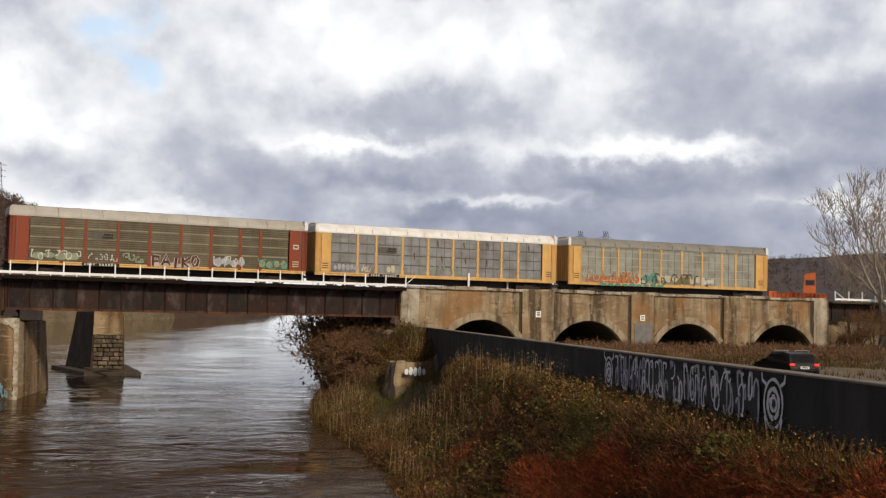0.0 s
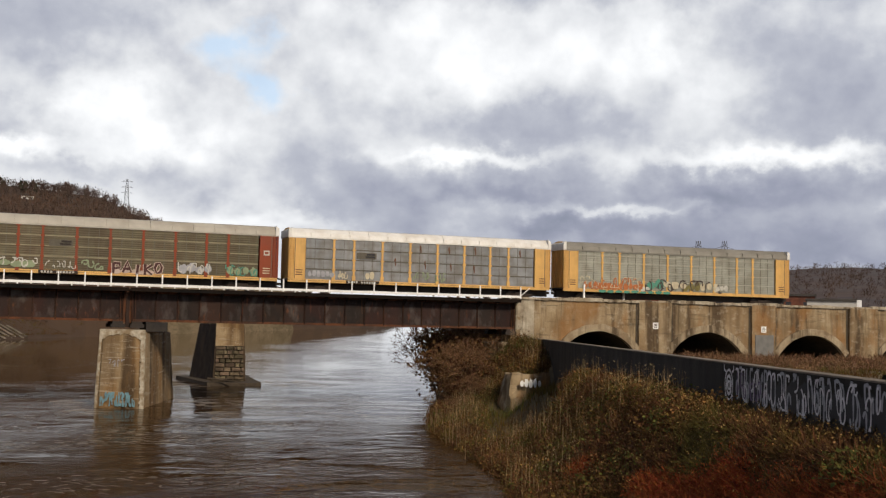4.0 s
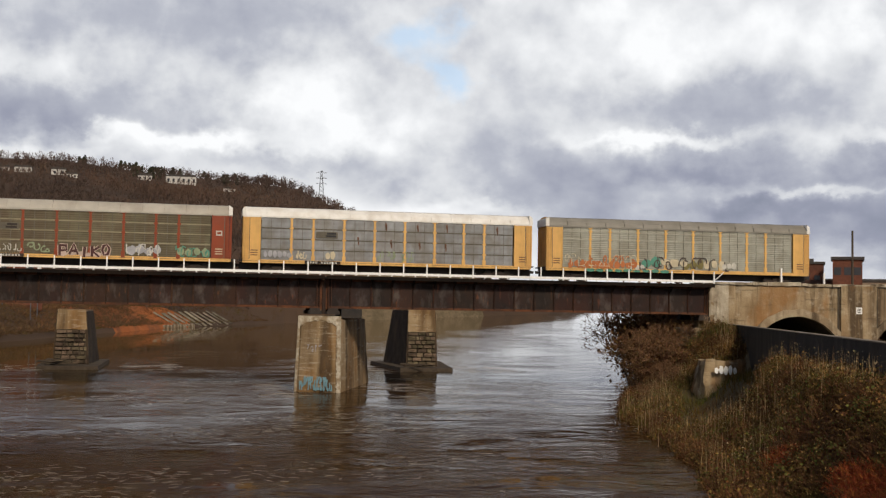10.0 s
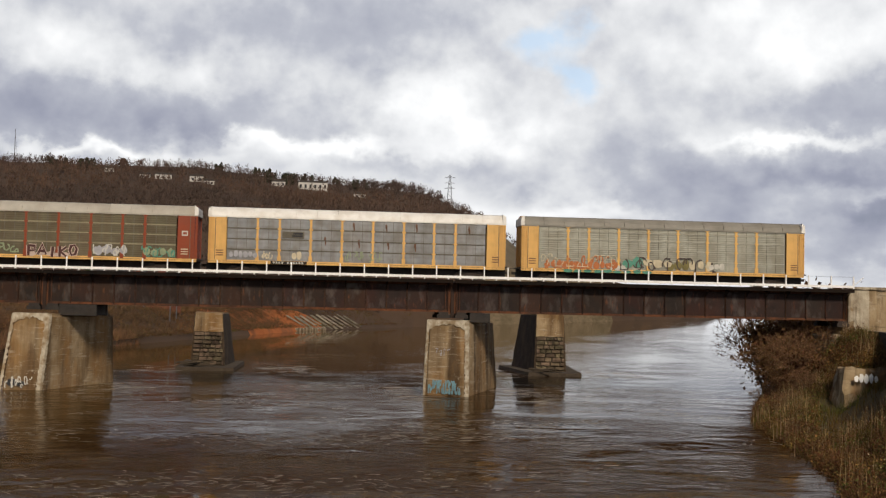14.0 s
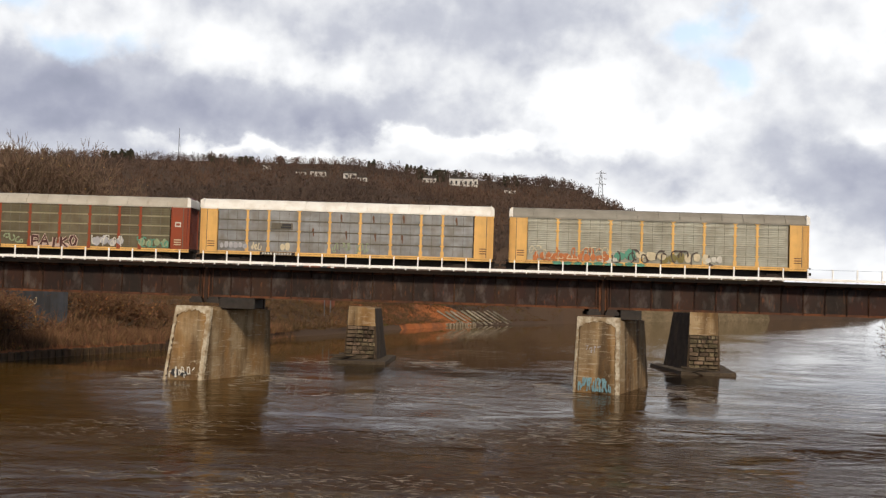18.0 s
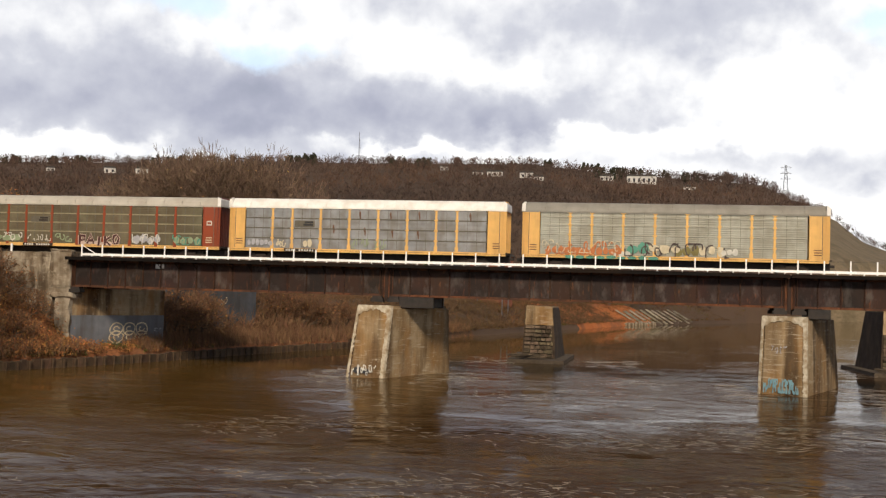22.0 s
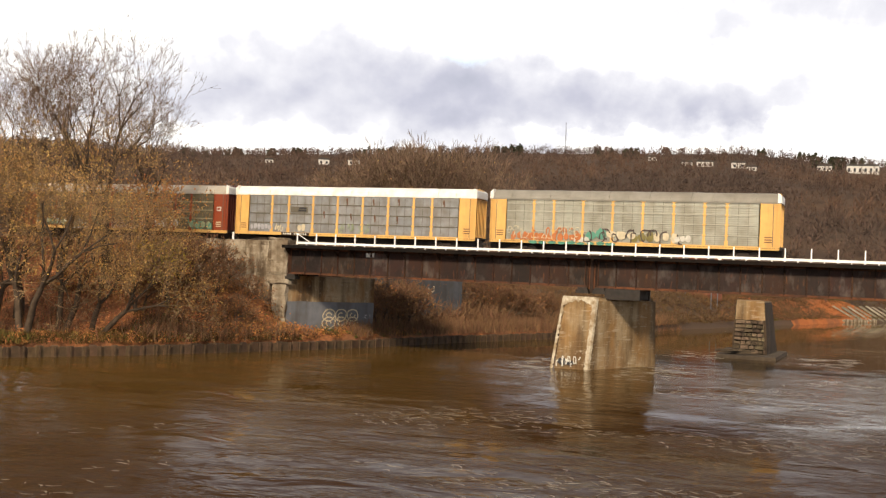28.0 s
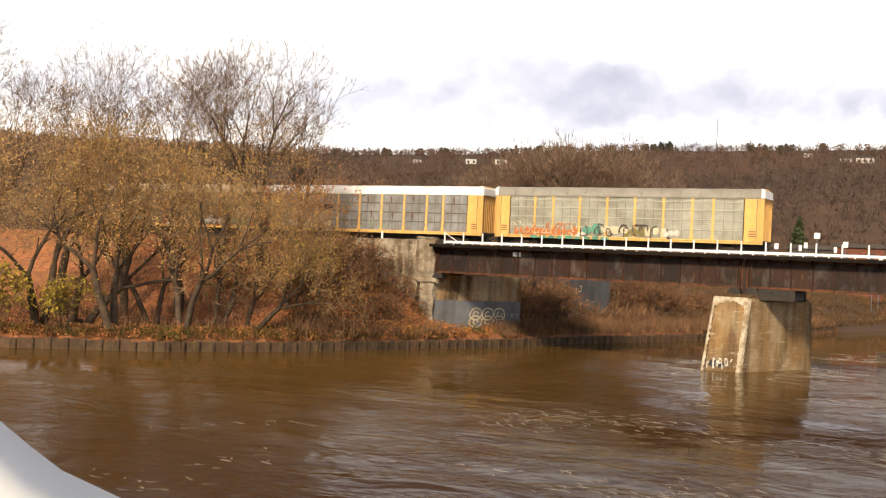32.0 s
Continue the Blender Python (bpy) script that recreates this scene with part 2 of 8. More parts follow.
def water_mat():
    m = bpy.data.materials.new("river_water")
    m.use_nodes = True
    nt = m.node_tree
    N, L = nt.nodes.new, nt.links.new
    bs = nt.nodes["Principled BSDF"]
    tc = N("ShaderNodeTexCoord")

    def nz(sc, det, st, rot, dist=0.0):
        mp = N("ShaderNodeMapping")
        mp.inputs["Scale"].default_value = st
        mp.inputs["Rotation"].default_value = (0, 0, rot)
        L(tc.outputs["Object"], mp.inputs[0])
        n = N("ShaderNodeTexNoise")
        n.inputs["Scale"].default_value, n.inputs["Detail"].default_value = sc, det
        n.inputs["Distortion"].default_value = dist
        L(mp.outputs[0], n.inputs[0])
        return n.outputs[0]

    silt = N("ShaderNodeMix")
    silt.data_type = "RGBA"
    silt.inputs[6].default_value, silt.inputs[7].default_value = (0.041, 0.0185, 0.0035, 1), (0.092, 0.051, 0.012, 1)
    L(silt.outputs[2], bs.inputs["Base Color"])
    bs.inputs["IOR"].default_value = 1.10

    def span(f, lo, hi, to_lo, to_hi):
        n = N("ShaderNodeMapRange")
        n.inputs["From Min"].default_value, n.inputs["From Max"].default_value = lo, hi
        n.inputs["To Min"].default_value, n.inputs["To Max"].default_value = to_lo, to_hi
        L(f, n.inputs[0])
        return n.outputs[0]

    def times(a, b):
        n = N("ShaderNodeMath")
        n.operation = "MULTIPLY"
        L(a, n.inputs[0])
        L(b, n.inputs[1])
        return n.outputs[0]

    # smooth reaches and choppy ones, and within them small ruffled spots
    reach = span(nz(0.03, 5, (1.3, 0.9, 1), 0.35, 1.0), 0.40, 0.62, 0.30, 1.0)
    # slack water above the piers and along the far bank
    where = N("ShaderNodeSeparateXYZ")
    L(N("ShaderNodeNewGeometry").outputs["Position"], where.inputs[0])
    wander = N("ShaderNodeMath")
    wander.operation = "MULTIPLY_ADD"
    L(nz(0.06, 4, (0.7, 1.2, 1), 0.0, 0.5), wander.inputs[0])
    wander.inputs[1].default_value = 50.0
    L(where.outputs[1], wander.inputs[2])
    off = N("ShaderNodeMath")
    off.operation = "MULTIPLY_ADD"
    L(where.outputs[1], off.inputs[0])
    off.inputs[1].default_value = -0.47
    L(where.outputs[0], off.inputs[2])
    # paler brown towards the far bank, with a wandering edge
    bank_tone = N("ShaderNodeMath")
    bank_tone.operation = "MULTIPLY_ADD"
    L(nz(0.05, 4, (1, 1, 1), 0.3), bank_tone.inputs[0])
    bank_tone.inputs[1].default_value = 40.0
    L(off.outputs[0], bank_tone.inputs[2])
    L(span(bank_tone.outputs[0], -75.0, -15.0, 1.0, 0.0), silt.inputs[0])
    chop = times(times(reach, span(wander.outputs[0], 134.0, 146.0, 1.0, 0.35)), span(off.outputs[0], -100.0, -78.0, 0.15, 1.0))
    paw = span(nz(0.16, 4, (0.6, 1.2, 1), 0.1, 1.0), 0.42, 0.62, 0.15, 1.0)
    both = times(chop, paw)
    L(span(both, 0.0, 1.0, 0.02, 0.08), bs.inputs["Roughness"])
    last = None
    for scale, det, st, turn, dist, height, force in ((0.22, 3, (0.85, 1.2, 1), 0.15, 0.8, WATER_BUMP[0], chop), (0.8, 4, (0.9, 1.2, 1), 0.08, 1.0, WATER_BUMP[1], both),
                                                      (2.6, 4, (0.75, 1.3, 1), 0.05, 0.8, WATER_BUMP[2], both)):
        b = N("ShaderNodeBump")
        b.inputs["Distance"].default_value = height
        L(force, b.inputs["Strength"])
        L(nz(scale, det, st, turn, dist), b.inputs["Height"])
        if last:
            L(last.outputs[0], b.inputs["Normal"])
        last = b
    # the stream runs towards the near bridge: its low waves turn their long faces that way
    lie = N("ShaderNodeCombineXYZ")
    faces = times(span(nz(0.09, 3, (0.6, 1.2, 1), 0.1, 0.6), 0.3, 0.7, 0.55, 1.0), span(where.outputs[1], 60.0, 98.0, 1.0, 0.2))
    L(span(times(chop, faces), 0.0, 1.0, 0.0, -WAVE_FACE), lie.inputs[1])
    add = N("ShaderNodeVectorMath")
    L(last.outputs[0], add.inputs[0])
    L(lie.outputs[0], add.inputs[1])
    unit = N("ShaderNodeVectorMath")
    unit.operation = "NORMALIZE"
    L(add.outputs[0], unit.inputs[0])
    L(unit.outputs[0], bs.inputs["Normal"])
    return m


# colour, scale, stretch, low, high, amount: drips, broken pale faces, level cracks, rusty seepage
WEATHER = [((0.060, 0.038, 0.021), 0.7, (1, 1, 0.10), 0.50, 0.61, 0.85), ((0.52, 0.46, 0.36), 1.5, (1, 1, 1.3), 0.54, 0.66, 0.30),
           ((0.045, 0.034, 0.024), 0.55, (0.5, 0.5, 5.0), 0.60, 0.65, 0.35), ((0.27, 0.130, 0.04), 0.35, (1, 1, 0.5), 0.48, 0.60, 0.65)]
BOARDS = [((0.050, 0.028, 0.013), 0.42, (1, 1, 0.07), 0.51, 0.62, 0.8), ((0.31, 0.16, 0.05), 0.28, (1, 1, 0.35), 0.50, 0.62, 0.6),
          ((0.50, 0.44, 0.34), 0.9, (0.5, 0.5, 5.0), 0.57, 0.66, 0.5), ((0.12, 0.068, 0.030), 0.5, (1, 1, 0.10), 0.52, 0.64, 0.6),
          ((0.46, 0.40, 0.31), 2.6, (1, 1, 1), 0.60, 0.70, 0.5), ((0.055, 0.040, 0.025), 1.6, (0.4, 0.4, 7.0), 0.63, 0.68, 0.6)]
WATER_BUMP, WAVE_FACE = (0.28, 0.20, 0.05), 0.105
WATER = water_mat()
GRASS = mat("bank_grass", (0.055, 0.042, 0.020), (0.10, 0.075, 0.034), 0.9, 0.95, c=(0.060, 0.048, 0.020), cscale=0.12, bump=0.8, bscale=3.0)
LEAVES = mat("leaf_litter", (0.16, 0.058, 0.022), (0.44, 0.175, 0.068), 2.6, 0.9, c=(0.15, 0.070, 0.035), cscale=0.30, camt=0.7, bump=0.9, bscale=5.0)
WOODS = mat("hill_floor", (0.050, 0.034, 0.024), (0.088, 0.056, 0.036), 0.03, 0.95, c=(0.11, 0.062, 0.034), cscale=0.006, bump=0.6, bscale=0.3)
FIELD = mat("dry_ground", (0.12, 0.092, 0.055), (0.20, 0.155, 0.10), 0.6, 0.95, c=(0.08, 0.065, 0.036), cscale=0.08, bump=0.6, bscale=2.0)
ORANGE_BANK = mat("rust_coloured_brush_bank", (0.30, 0.085, 0.022), (0.42, 0.14, 0.04), 0.5, 0.95, c=(0.13, 0.06, 0.03), cscale=0.1, bump=0.9, bscale=1.5)
FAR_HILL = mat("distant_hill", (0.060, 0.052, 0.056), (0.115, 0.092, 0.090), 0.045, 0.95, c=(0.095, 0.062, 0.048), cscale=0.006, bump=0.8, bscale=0.05, layers=[((0.15, 0.115, 0.10), 0.09, (1, 1, 1), 0.56, 0.70, 0.6), ((0.035, 0.032, 0.036), 0.02, (1, 1, 1), 0.55, 0.66, 0.6)])
BALLAST = mat("ballast", (0.16, 0.14, 0.115), (0.30, 0.265, 0.22), 6.0, 0.95, c=(0.12, 0.09, 0.07), cscale=0.4, bump=1.0, bscale=14.0)
CONCRETE = mat("old_concrete", (0.27, 0.20, 0.115), (0.42, 0.325, 0.205), 0.7, 0.9, c=(0.20, 0.125, 0.06), cscale=0.22, camt=0.75, streak=0.75,
               scol=(0.115, 0.075, 0.042), sscale=1.1, bump=1.0, bscale=4.0, layers=WEATHER)
CONCRETE_PALE = mat("pale_concrete", (0.36, 0.31, 0.23), (0.52, 0.46, 0.36), 1.6, 0.9, c=(0.25, 0.19, 0.12), cscale=0.5, streak=0.5,
                    scol=(0.17, 0.13, 0.085), bump=0.9, bscale=6.0, layers=WEATHER[:2])
PIER_CONC = mat("pier_concrete", (0.30, 0.215, 0.12), (0.43, 0.33, 0.205), 1.0, 0.9, c=(0.24, 0.15, 0.065), cscale=0.30, camt=0.8, streak=0.9,
                scol=(0.085, 0.046, 0.020), sscale=0.55, bump=0.9, bscale=5.0, layers=BOARDS)
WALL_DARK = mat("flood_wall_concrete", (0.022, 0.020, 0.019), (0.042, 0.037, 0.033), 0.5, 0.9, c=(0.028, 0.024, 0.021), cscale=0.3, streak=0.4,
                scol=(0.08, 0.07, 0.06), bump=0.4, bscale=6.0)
SPALL = mat("spalled_pale_concrete", (0.36, 0.305, 0.225), (0.60, 0.54, 0.43), 3.5, 0.95, c=(0.25, 0.175, 0.095), cscale=1.3, camt=0.85, bump=1.0, bscale=7.0)
STONE = mat("pier_stone", (0.075, 0.056, 0.038), (0.22, 0.170, 0.112), 1.6, 0.95, c=(0.055, 0.042, 0.028), cscale=0.7, bump=0.9, bscale=5.0, rnd=0.5)
MORTAR_SHADE = mat("dark_mortar_and_vault_shade", (0.05, 0.04, 0.03), (0.085, 0.068, 0.048), 2.0, 0.95, bump=0.7, bscale=6.0)
RUST = mat("rusty_girder_paint", (0.010, 0.006, 0.005), (0.020, 0.012, 0.009), 1.2, 0.7, c=(0.045, 0.021, 0.012), cscale=0.28, camt=0.6, streak=0.75,
           scol=(0.060, 0.022, 0.010), sscale=2.4, bump=0.5, bscale=9.0, layers=[((0.16, 0.13, 0.11), 1.9, (1, 1, 0.35), 0.66, 0.74, 0.45), ((0.12, 0.045, 0.015), 3.2, (1, 1, 0.5), 0.60, 0.72, 0.6)])
WEB_PANEL = mat("faded_web_plate", (0.012, 0.007, 0.006), (0.024, 0.015, 0.012), 1.3, 0.75, c=(0.036, 0.013, 0.007), cscale=0.25, camt=0.85, streak=0.8, scol=(0.022, 0.012, 0.009), sscale=2.2,
                bump=0.4, bscale=9.0, rnd=0.28, layers=[((0.085, 0.070, 0.062), 0.9, (1, 1, 0.5), 0.52, 0.66, 0.6), ((0.13, 0.046, 0.016), 2.6, (1, 1, 0.3), 0.58, 0.70, 0.6)])
RUST_EDGE = mat("rust_edged_stiffener", (0.022, 0.011, 0.008), (0.075, 0.030, 0.014), 1.6, 0.8, c=(0.016, 0.010, 0.008), cscale=0.5, bump=0.4, bscale=12.0, rnd=0.25)
RUST_FLANGE = mat("rust_streaked_flange", (0.050, 0.020, 0.010), (0.155, 0.056, 0.021), 1.5, 0.8, c=(0.03, 0.02, 0.016), cscale=0.35, bump=0.4, bscale=12.0)
TAR = mat("tarred_timber", (0.006, 0.005, 0.005), (0.013, 0.011, 0.010), 2.0, 0.95, c=(0.022, 0.014, 0.010), bump=0.4, spec=0.1)
DARK_STEEL = mat("dark_steel", (0.018, 0.016, 0.015), (0.036, 0.030, 0.026), 2.0, 0.7, c=(0.05, 0.03, 0.02), bump=0.3)
WHITE_PAINT = mat("white_rail_paint", (0.87, 0.87, 0.87), (0.92, 0.92, 0.92), 3.0, 0.55, c=(0.68, 0.66, 0.62), cscale=0.9, camt=0.4, bump=0.1)
SLEEPER = mat("timber_tie", (0.05, 0.038, 0.028), (0.09, 0.07, 0.05), 3.0, 0.9, bump=0.5)
RAIL_STEEL = mat("rail_steel", (0.10, 0.07, 0.05), (0.17, 0.12, 0.085), 4.0, 0.5, metal=0.6, bump=0.1)


# ---- mesh helpers ----
def mesh_of(name, verts, faces, material, smooth=False):
    me = bpy.data.meshes.new(name)
    me.from_pydata([tuple(v) for v in verts], [], faces)
    if isinstance(material, (list, tuple)):
        for m in material:
            me.materials.append(m)
    else:
        me.materials.append(material)
    if smooth:
        me.polygons.foreach_set("use_smooth", [True] * len(me.polygons))
    me.update()
    return me


def part(name, bm, material, parent=None, label=""):
    """One mesh object out of a bmesh, under a thing or a part."""
    me = bpy.data.meshes.new(name)
    bmesh.ops.recalc_face_normals(bm, faces=bm.faces)
    bm.to_mesh(me)
    bm.free()
    for m in (material if isinstance(material, (list, tuple)) else [material]):
        me.materials.append(m)
    ob = new(name, me)
    ob.parent = parent
    if label:
        tagged(ob, label)
    return ob


def piece(name, me, parent, at=(0, 0, 0), turn=(0, 0, 0)):
    ob = new(name, me)
    ob.parent = parent
    ob.location, ob.rotation_euler = at, turn
    return ob


def thing(name, at, label, category, group="", kind="", turn=0.0):
    ob = new(name)
    ob.location, ob.rotation_euler = at, (0, 0, turn)
    return tagged(ob, label, category, group, kind)


def box(bm, x0, x1, y0, y1, z0, z1, bevel=0.0):
    g = bmesh.ops.create_cube(bm, size=1.0)["verts"]
    for v in g:
        v.co = Vector((x0 + (v.co.x + 0.5) * (x1 - x0), y0 + (v.co.y + 0.5) * (y1 - y0), z0 + (v.co.z + 0.5) * (z1 - z0)))
    if bevel:
        ed = list({e for v in g for e in v.link_edges})
        bmesh.ops.bevel(bm, geom=ed, offset=bevel, segments=1, affect="EDGES")
    return bm


def B(*boxes, bevel=0.0):
    bm = bmesh.new()
    for b in boxes:
        box(bm, *b, bevel=bevel)
    return bm


def prism(bm, outline, y0, y1):
    """Outline in x and z, from y0 to y1."""
    a = [bm.verts.new((x, y0, z)) for x, z in outline]
    b = [bm.verts.new((x, y1, z)) for x, z in outline]
    n = len(a)
    bm.faces.new(a)
    bm.faces.new(b[::-1])
    for i in range(n):
        bm.faces.new((a[i], b[i], b[(i + 1) % n], a[(i + 1) % n]))
    return bm


def loft(bm, bottom, top):
    """Solid between two outlines of corners, each a list of (x, y, z)."""
    a = [bm.verts.new(v) for v in bottom]
    b = [bm.verts.new(v) for v in top]
    n = len(a)
    bm.faces.new(a[::-1])
    bm.faces.new(b)
    for i in range(n):
        bm.faces.new((a[i], a[(i + 1) % n], b[(i + 1) % n], b[i]))
    return bm


def tube(bm, p, q, r0, r1=None, n=8):
    p, q = Vector(p), Vector(q)
    r1 = r0 if r1 is None else r1
    d = (q - p).normalized()
    u = d.orthogonal().normalized()
    v = d.cross(u)
    a = [bm.verts.new(p + (u * math.cos(k * 2 * math.pi / n) + v * math.sin(k * 2 * math.pi / n)) * r0) for k in range(n)]
    b = [bm.verts.new(q + (u * math.cos(k * 2 * math.pi / n) + v * math.sin(k * 2 * math.pi / n)) * r1) for k in range(n)]
    bm.faces.new(a[::-1])
    bm.faces.new(b)
    for i in range(n):
        bm.faces.new((a[i], a[(i + 1) % n], b[(i + 1) % n], b[i]))
    return bm


def roughen(bm, amount, size, cut=0.0, seed=0.0):
    """Weathered concrete: subdivide long edges, then push the surface in and out."""
    if cut:
        for _ in range(5):
            ed = [e for e in bm.edges if e.calc_length() > cut]
            if not ed:
                break
            bmesh.ops.subdivide_edges(bm, edges=ed, cuts=1, use_grid_fill=True)
        bmesh.ops.triangulate(bm, faces=[f for f in bm.faces if len(f.verts) > 4])
    for v in bm.verts:
        v.co += noise.noise_vector(v.co / size + Vector((seed, seed, 0))) * amount
    return bm


def ip(table, x):
    """Straight-line reading of a small table of pairs."""
    if x <= table[0][0]:
        return table[0][1]
    for (a, p), (b, q) in zip(table, table[1:]):
        if x <= b:
            return p + (q - p) * (x - a) / (b - a)
    return table[-1][1]


def sstep(a, b, x):
    t = min(1.0, max(0.0, (x - a) / (b - a)))
    return t * t * (3 - 2 * t)


# ---- the lie of the land ----
LEFT_SHORE = [(-300, -260), (0, -135), (40, -96), (62, -75), (71, -65), (83, -59.5), (99, -54.5), (111, -51.5), (124, -49.4), (136, -46.7), (150, -43.0), (165, -40.5),
              (217, -35), (338, -11), (461, 37), (700, 135), (1100, 300), (1500, 470), (4000, 1500)]
RIGHT_SHORE = [(-300, -60), (0, 12), (30, 17), (45, 21.5), (53, 24.6), (80, 30.5), (97, 37), (117, 46.3), (150, 60), (204, 78), (330, 132), (604, 245), (1107, 445), (1500, 600), (4000, 1640)]
RIDGE = [(-75, 4.5), (-50, 5.2), (-33, 5.5), (-28, 5.8), (-23, 6.15), (-18, 6.4), (-13, 6.45), (-7, 6.65), (-3, 6.25), (1.3, 6.0), (4.3, 5.75), (5.5, 5.15), (7.8, 4.0), (9, 3.0),
         (10, 2.6), (13, 1.6), (17, 0.8), (24, 0.3), (30, 0.6), (33, 1.5), (35.7, 2.5), (38.3, 2.95), (40, 3.1), (43, 3.0), (48, 3.35), (60, 3.2), (80, 3.0)]
RAIL_TOP, DECK = 10.45, 10.2


def bend(x):
    """How far the line swings towards the near side past the bridge's end."""
    return 0.0 if x < 40 else 0.0021 * (x - 40) ** 2 if x < 50 else 0.21 + 0.042 * (x - 50)


def swing(t):
    """Turns a thing on the viaduct about the bridge's end with the line."""
    m = Matrix.Translation((48.2, 104.3, 0)) @ Matrix.Rotation(-0.042, 4, "Z") @ Matrix.Diagonal((0.957, 1, 1, 1)) @ Matrix.Translation((-48.2, -104.3, 0))
    t.matrix_world = m @ t.matrix_world


def wall_x(y):
    return 49.7 + 0.352 * (y - 102.5)


def breast_x(y):
    """Face of the far abutment under the bridge, at a slant to the track."""
    return -58.4 + 0.432 * (y - 104.4)


def land(x, y):
    """Height and kind of ground."""
    xl, xr = ip(LEFT_SHORE, y), ip(RIGHT_SHORE, y)
    az, d = math.degrees(math.atan2(x, y)), math.hypot(x, y)
    k = 0
    if xl < x < xr:
        return -1.6 * min(1.0, min(x - xl, xr - x) / 4.0) - 0.12, 0
    n1 = noise.noise(Vector((x / 9, y / 9, 3.0)))
    if x >= xr:
        u = x - xr
        w = wall_x(y) - xr
        if y < 103.5:
            z = 0.35 + 4.15 * min(1.0, u / max(3.0, w - 2.2)) ** 1.8 + 0.12 * n1 if u < w else 4.85 + 0.1 * n1
            # hollow before the broken pier, mound at the viaduct's corner
            if u < w:
                z -= 2.0 * math.exp(-((az - 25.3) / 2.3) ** 4) * sstep(58, 70, y) * sstep(91, 87, y) * min(1.0, z / 2.5)
                z += 2.2 * math.exp(-((x - 45.5) / 3.0) ** 2 - ((y - 98.5) / 4.5) ** 2)
            z = z * sstep(-0.5, 3.0, u) - 0.1
            k = 0 if u < w else 3
        else:
            z = 10.2 * sstep(0, 26, u) + 0.3 * n1 if y > 128.5 else 4.6 * sstep(0, 16, u) + 0.3 * n1
            k = 0 if u < 20 else 3
    else:
        u = xl - x
        z = max(1.25 + 0.02 * u + 0.25 * n1, 1.0 + 5.0 * sstep(0, 14, u) * sstep(165, 245, y) + 0.3 * n1)
        if y < 215:
            # railway embankment behind the bank
            top = 10.35
            edge = abs(y - 106.0) - 5.0
            e = top - 0.52 * max(0.0, edge) if x < -59 else top - 0.52 * max(0.0, edge) - (0.9 if y > 119 else 4.0) * (x + 59)
            if y < 105.6 and x > -78:
                # in front of the wing wall the slope is cut away
                e = min(e, 1.3 + (4.6 - 0.9 * max(0.0, x + 60)) * sstep(0, 12, u) + 6.0 * sstep(-68, -77, x) + 0.4 * n1)
            z = max(z, min(top, e) + 0.25 * n1 * (e < top - 0.3))
            if 103.6 < y < 119 and x > breast_x(y) - 0.6:
                z = 1.5 + 0.1 * n1
            k = 1 if y < 118 or (y < 155 and u < 9) else 2
            if u < 3.5:
                z = min(z, 0.72 + 0.36 * u) if u > 0.9 else -0.4
        elif y > 215:
            k = 2
            if 285 < y < 360 and u < 30:
                k = 4
    # valley side
    if d > 330:
        crest = 1050.0 if az < 24 else 2300.0
        zr = 7.95 + math.tan(radians(ip(RIDGE, az))) * crest
        foot = 430.0 if az < 24 else 900.0
        s = (d - foot) / (crest - foot)
        if s > 0:
            h = z + (zr - z) * (s if s < 1 else max(0.0, 1 - (s - 1) * 0.25)) ** 0.85
            h += 3.0 * noise.noise(Vector((x / 90, y / 90, 0))) * min(1.0, s * 3) * (s < 0.9)
            z = max(z, h)
            k = 5 if az > 20 else 2 if not 7.2 < az < 13 or s > 0.92 else 3
    return z, k


def spaced(lo, hi, fine_lo, fine_hi, step, grow):
    v = list(np.arange(fine_lo, fine_hi + 0.01, step))
    s, p = step, fine_hi
    while p < hi:
        s *= grow
        p += s
        v.append(p)
    s, p = step, fine_lo
    while p > lo:
        s *= grow
        p -= s
        v.insert(0, p)
    return v


def build_ground():
    xs = spaced(-3800, 3800, -95, 115, 1.0, 1.06)
    ys = spaced(-400, 3800, 14, 165, 1.25, 1.05)
    nx = len(xs)
    V, K = [], []
    for y in ys:
        for x in xs:
            z, k = land(x, y)
            V.append((x, y, z))
            K.append(k)
    Fs, idx = [], []
    for j in range(len(ys) - 1):
        for i in range(nx - 1):
            a = j * nx + i
            Fs.append((a, a + 1, a + nx + 1, a + nx))
            idx.append(max(K[a], K[a + 1], K[a + nx], K[a + nx + 1]) if 4 not in (K[a], K[a + nx + 1]) else 4)
    me = mesh_of("ground", V, Fs, [GRASS, LEAVES, WOODS, FIELD, ORANGE_BANK, FAR_HILL], True)
    me.polygons.foreach_set("material_index", idx)
    g = new("ground", me)
    tagged(g, "river banks, embankment and wooded valley side in late autumn", "ground", kind="structure")
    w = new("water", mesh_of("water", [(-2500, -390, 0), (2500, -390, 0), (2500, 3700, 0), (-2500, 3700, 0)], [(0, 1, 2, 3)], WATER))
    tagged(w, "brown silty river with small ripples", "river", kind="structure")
    return w


